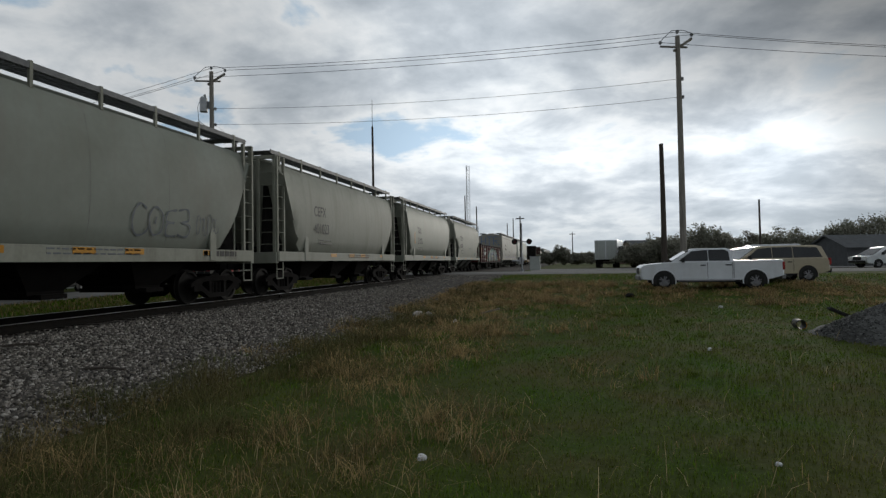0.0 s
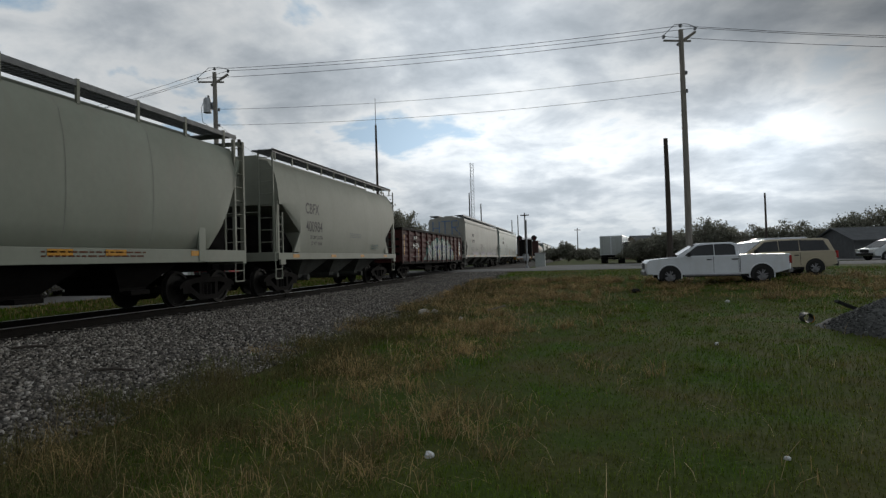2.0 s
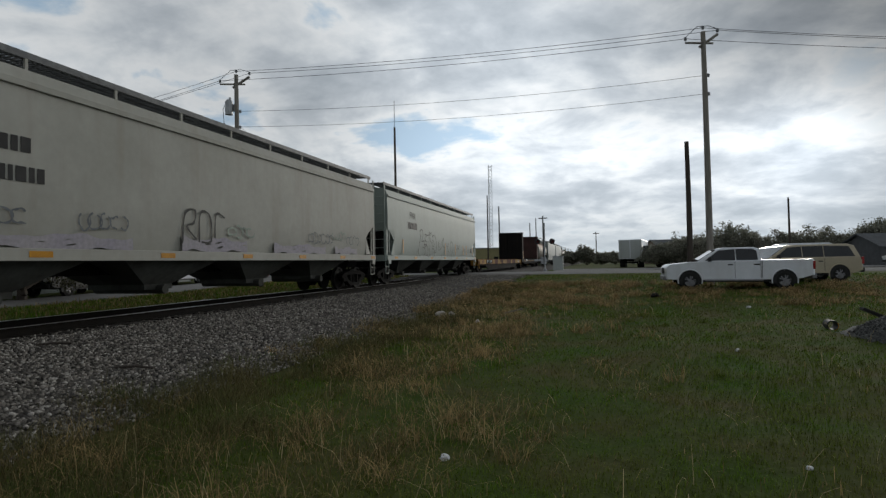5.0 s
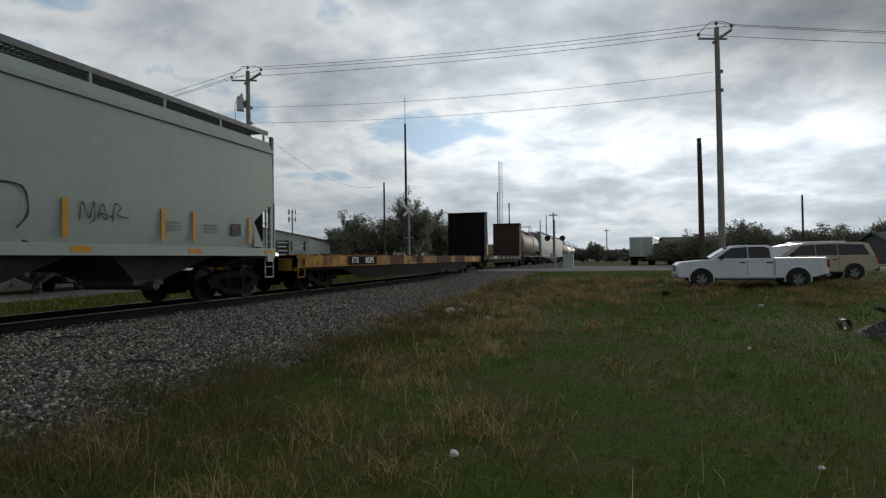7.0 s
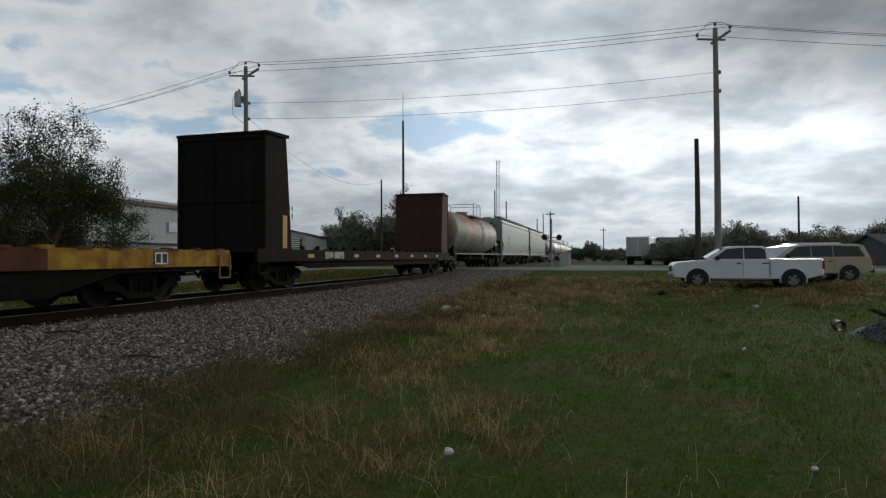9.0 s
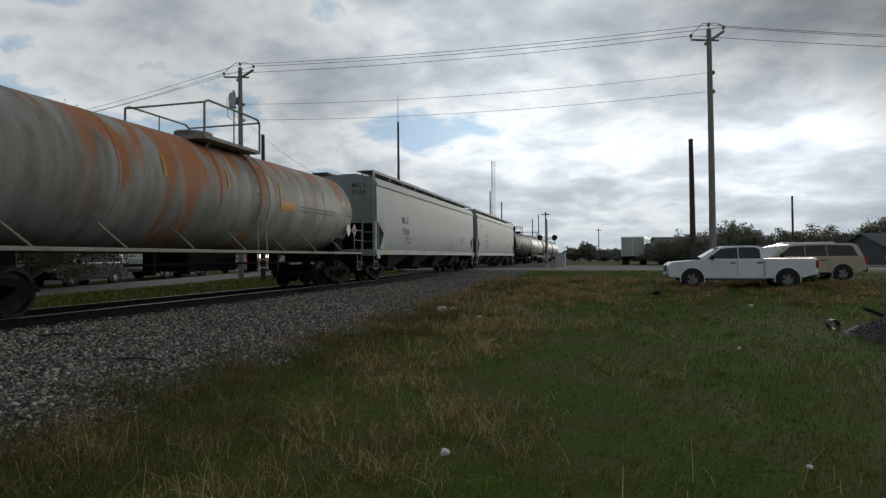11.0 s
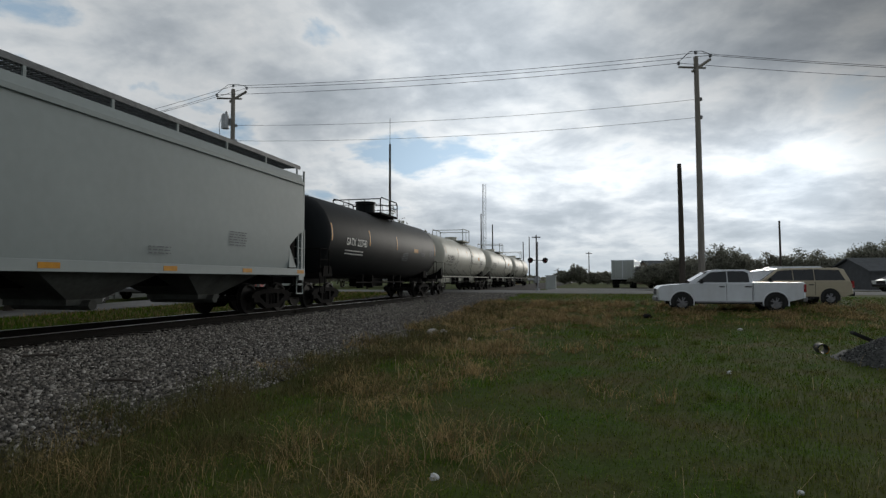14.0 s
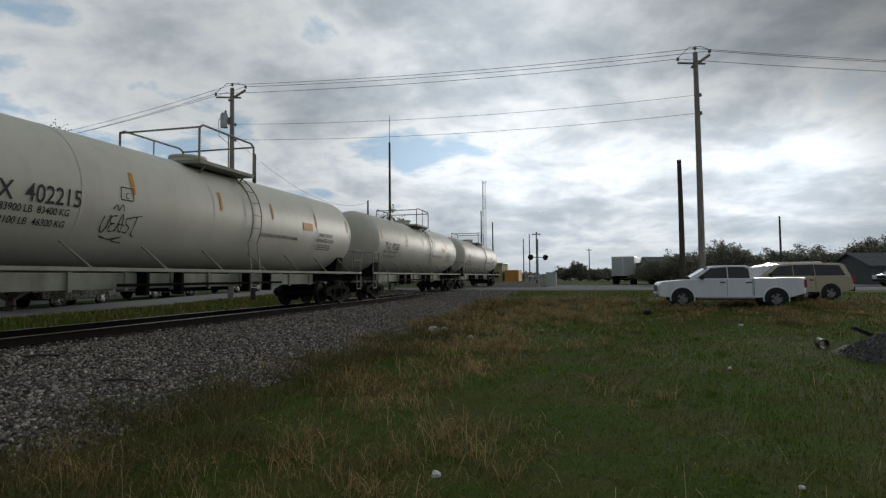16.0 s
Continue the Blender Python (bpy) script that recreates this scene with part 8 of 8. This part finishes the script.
# ---- trees ----
def tree(x, y, height, spread, trunk, material, leaves, label, seed, low=0.25, leaf=0.11, category="tree", group="trees", fill=0.38, deep=4):
    """Tapered trunk, forking limbs and twigs, and a crown of many small leaves in clumps."""
    r = random.Random(seed)
    t = thing("tree", pose(x, y, ground_z(x, y)), label, category, group)
    limbs, tips = [], []

    def grow(p, d, length, rad, depth):
        q = p
        n = 3
        for i in range(n):
            d = (d + Vector((r.uniform(-1, 1), r.uniform(-1, 1), r.uniform(-0.3, 0.4))) * 0.2).normalized()
            e = q + d * length / n
            limbs.append((q, e, rad * (1 - 0.25 * i / n), rad * (1 - 0.25 * (i + 1) / n), depth))
            q = e
            if depth >= 2:
                tips.append(q.copy())
        rad *= 0.72
        if depth >= deep:
            tips.append(q)
            return
        for k in range(r.choice((2, 3, 3)) + (depth == 0) * 3):
            side = Vector((r.uniform(-1, 1), r.uniform(-1, 1), 0)).normalized()
            nd = (d * r.uniform(0.3, 0.8) + side * r.uniform(0.4, 1.0) + Vector((0, 0, r.uniform(-0.2, 0.5)))).normalized()
            grow(q, nd, length * r.uniform(0.6, 0.85) * (2.2 if depth == 0 else 1), rad * r.uniform(0.6, 0.8), depth + 1)

    grow(Vector((0, 0, 0)), Vector((0, 0, 1)), low * 10, 1.0, 0)
    c = np.array([tuple(p) for p in tips])
    sz = (height * 0.93) / np.percentile(c[:, 2], 99)
    sx = (spread * 0.93) / np.percentile(np.hypot(c[:, 0] - c[:, 0].mean(), c[:, 1] - c[:, 1].mean()), 97)
    off = c.mean(0)
    fit = lambda p: Vector(((p[0] - off[0] * min(1, p[2] / max(off[2], 0.1))) * sx, (p[1] - off[1] * min(1, p[2] / max(off[2], 0.1))) * sx, height * 0.93 * max(p[2] * sz / (height * 0.93), -0.01) ** 1.6 if p[2] > 0 else -0.1))
    twig = 0.006 if deep == 4 else 0.011
    bm = bmesh.new()
    for p, q, r0, r1, depth in limbs:
        a, b2 = fit(p), fit(q)
        if (b2 - a).length > 1e-4:
            rod(bm, a, b2, trunk * r0 ** 1.2 + twig, 7 if depth < 2 else 4 if depth < 4 else 3, trunk * r1 ** 1.2 + twig, False)
    part("trunk", bm, M["bark"], t, "grey-brown trunk and limbs")
    R = np.random.RandomState(seed)
    c = np.array([tuple(fit(p)) for p in tips])
    loose = 0.06 if deep == 4 else 0.034
    pick = c[R.randint(0, len(c), leaves)] + R.normal(0, 1, (leaves, 3)) * np.array((spread * loose, spread * loose, height * loose * 0.58))
    k = int(leaves * fill)
    u = R.normal(0, 1, (k, 3))
    u /= np.linalg.norm(u, axis=1)[:, None]
    wob = 1 + 0.16 * np.sin(5 * np.arctan2(u[:, 1], u[:, 0]) + seed) + 0.14 * np.sin(7 * u[:, 2] + 3 * u[:, 0] + seed)
    pick[:k] = u * (R.rand(k) ** 0.45 * wob)[:, None] * np.array((spread, spread, height * 0.5)) * (0.80 if deep == 4 else 0.64) + np.array((0, 0, height * 0.50))
    pick[:, 2] = np.maximum(pick[:, 2], 0.05)
    n1 = R.normal(0, 1, (leaves, 3))
    n1 /= np.linalg.norm(n1, axis=1)[:, None]
    n2 = np.cross(n1, R.normal(0, 1, (leaves, 3)))
    n2 /= np.linalg.norm(n2, axis=1)[:, None]
    s = (leaf * R.uniform(0.5, 1.2, leaves))[:, None]
    v = np.stack([pick - n1 * s, pick + n2 * s * 0.5, pick + n1 * s, pick - n2 * s * 0.5], 1)
    me = raw_mesh("crown", v.reshape(-1, 3), np.arange(leaves * 4), np.full(leaves, 4), material)
    part_of("crown", me, t, pose(0, 0, 0))
    return t


def make_trees():
    tree(-24.4, 20.2, 7.6, 5.6, 0.24, M["leaf"], 110000, "thinly leaved roadside tree with many fine branches", 5, 0.10, 0.052, fill=0.22, deep=6)
    tree(-26.5, 13.5, 7.6, 4.2, 0.2, M["leaf"], 40000, "thinly leaved tree beside the warehouse", 6, 0.10, 0.052, fill=0.22, deep=6)
    k = 0
    for rt, ah, h, w in ((-15.0, 76, 7.2, 3.8), (-11.5, 78, 6.6, 3.6), (-8.0, 74, 9.0, 3.6), (-5.0, 80, 7.6, 3.0), (-18.8, 84, 6.4, 3.6), (-2.0, 92, 6.5, 3.0), (-21.8, 88, 4.0, 3.0)):
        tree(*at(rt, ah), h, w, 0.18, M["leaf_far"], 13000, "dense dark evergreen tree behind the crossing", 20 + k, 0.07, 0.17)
        k += 1
    for rt, ah, h, w in ((20.2, 112, 3.4, 2.6), (22.5, 110, 4.6, 2.2), (25.5, 111, 3.0, 2.8), (28.5, 113, 3.2, 2.6), (32.0, 118, 2.6, 2.6)):
        tree(*at(rt, ah), h * 0.78, w * 0.9, 0.10, M["leaf_far"], 6000, "dark round bush beyond the road", 50 + k, 0.06, 0.2, category="bush", group="bushes")
        k += 1
    for rt, ah, h, w in ((22.6, 68, 3.0, 2.4), (24.5, 66, 3.6, 2.6), (27.0, 67, 4.0, 2.8), (29.8, 66, 5.0, 2.6), (32.0, 68, 4.3, 2.6), (35.0, 67, 3.9, 2.6), (37.5, 66, 4.4, 2.6), (40.5, 68, 4.1, 2.8), (43.5, 66, 4.4, 2.8), (46.5, 67, 5.6, 3.2), (50.0, 65, 6.0, 3.4), (54, 67, 6.4, 3.6), (58, 66, 5.6, 3.4)):
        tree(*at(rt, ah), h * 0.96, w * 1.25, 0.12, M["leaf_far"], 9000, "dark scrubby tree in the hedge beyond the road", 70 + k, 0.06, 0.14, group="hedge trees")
        k += 1
    # far woods along the horizon
    R = np.random.RandomState(3)
    n = 26000
    a = R.uniform(-1.1, 1.25, n)
    d = R.uniform(330, 470, n)
    top = 3.6 + 1.6 * np.sin(a * 23) + 1.2 * np.sin(a * 57 + 1)
    gap = (np.abs(np.sin(a) * d + 10.9) < 7)
    z = 0.4 + np.abs(top) * R.rand(n) ** 0.8
    c = np.stack([np.sin(a) * d, np.cos(a) * d, z], -1)[~gap]
    n = len(c)
    n1 = R.normal(0, 1, (n, 3))
    n1 /= np.linalg.norm(n1, axis=1)[:, None]
    n2 = np.cross(n1, R.normal(0, 1, (n, 3)))
    n2 /= np.linalg.norm(n2, axis=1)[:, None]
    s = R.uniform(0.5, 1.5, n)[:, None]
    v = np.stack([c - n1 * s, c + n2 * s * 0.6, c + n1 * s, c - n2 * s * 0.6], 1)
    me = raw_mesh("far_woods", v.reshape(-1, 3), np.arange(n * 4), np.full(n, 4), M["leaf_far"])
    tagged(new("far_woods", me), "low dark line of distant woods", "woods", kind="stuff")


# ---- small things on the grass ----
def lump(name, right, ahead, w, d, h, material, label, category, seed):
    x, y = at(right, ahead)
    r = random.Random(seed)
    bm = bmesh.new()
    bmesh.ops.create_icosphere(bm, subdivisions=2, radius=1)
    for v in bm.verts:
        k = 1 + r.uniform(-0.22, 0.22)
        v.co = (v.co.x * w / 2 * k, v.co.y * d / 2 * k, max(v.co.z, -0.5) * h / 1.5 * k + h / 3)
    single(name, bm, material, pose(x, y, ground_z(x, y), 0, 0, seed * 37), label, category)


def make_small():
    lump("litter", -0.2, 4.85, 0.08, 0.065, 0.05, M["litter"], "crumpled white plastic litter in the grass", "litter", 1)
    lump("concrete_lump", -0.72, 16.6, 0.52, 0.28, 0.20, M["stone"], "pale broken concrete lump at the gravel edge", "concrete", 2)
    lump("concrete_lump", -0.42, 16.9, 0.22, 0.2, 0.16, M["stone"], "small pale piece of broken concrete", "concrete", 3)
    lump("litter", 2.5, 4.45, 0.05, 0.04, 0.03, M["litter"], "scrap of white plastic in the grass", "litter", 4)
    lump("litter", 4.55, 10.1, 0.07, 0.06, 0.05, M["litter"], "scrap of white plastic in the grass", "litter", 5)
    lump("litter", 0.3, 15.5, 0.12, 0.08, 0.08, M["litter"], "scrap of white plastic in the grass", "litter", 6)
    lump("litter", 8.7, 18.5, 0.14, 0.1, 0.08, M["litter"], "scrap of white plastic in the grass", "litter", 9)
    lump("dark_debris", 7.4, 23.4, 0.9, 0.4, 0.16, M["under"], "dark flattened debris in front of the pickup", "debris", 7)
    # branch at the gravel's edge
    x, y = at(1.35, 17.4)
    bm = bmesh.new()
    pipe(bm, [(-0.25, 0, 0.06), (0.0, 0.05, 0.12), (0.3, 0.0, 0.2)], 0.025, 6)
    single("branch", bm, M["wood"], pose(x, y, ground_z(x, y)), "pale broken branch lying in dry grass", "branch")
    for rt, ah, ln, tn in ((-6.6, 9.2, 0.5, 30), (-4.6, 8.0, 0.6, 5)):
        x, y = at(rt, ah)
        bm = bmesh.new()
        pipe(bm, [(-ln / 2, 0, 0.03), (0, 0.04, 0.045), (ln / 2, 0.0, 0.03)], 0.02, 6)
        single("stick", bm, M["wood_dark"], pose(x, y, ground_z(x, y) + 0.03, 0, 0, tn), "dark stick lying on the ballast", "stick")
    # cut pipe end
    x, y = at(7.95, 13.2)
    p = thing("pipe_end", pose(x, y, ground_z(x, y) + 0.10, 0, 0, -95), "black pipe offcut with a yellow lining", "pipe")
    bm = bmesh.new()
    rings = [[(xx, rr * math.cos(a), rr * math.sin(a)) for xx, rr in ((-0.2, 0.105), (0.2, 0.113), (0.2, 0.094), (-0.15, 0.086))] for a in np.linspace(0, 2 * math.pi, 22)]
    loft(bm, rings, False, False)
    part("shell", bm, M["trimblack"], p)
    bm = bmesh.new()
    loft(bm, [[(xx, rr * math.cos(a), rr * math.sin(a)) for xx, rr in ((0.202, 0.111), (0.206, 0.095))] for a in np.linspace(-1.9, 0.6, 14)], False, False)
    part("lining", bm, M["reflect"], p, "yellow plastic lining")
    # plank by the heap
    x, y = at(8.75, 12.6)
    bm = bmesh.new()
    bx(bm, -0.55, 0.25, -0.07, 0.07, -0.03, 0.03, 0.008)
    single("plank", bm, M["trimblack"], pose(x, y, ground_z(x, y) + 0.30, 0, 24, 10), "dark plank sticking out of the stone heap", "plank")


make_poles()
make_signals()
make_vehicles()
make_buildings()
make_trees()
make_small()


# ---- what moves ----
def run(t):
    return SPEED * t + GAIN * t * t


def motions():
    for car, y in cars:
        walk(car, [(t, pose(TRACK_X, y - run(t), RAIL_Z)) for t in range(0, 17)])
    for w in rolling:
        a = w.matrix_basis.translation.copy()
        walk(w, [(k / FPS, pose(*a, math.degrees(run(k / FPS) / 0.457), 0, 0)) for k in range(16 * FPS + 1)])


motions()
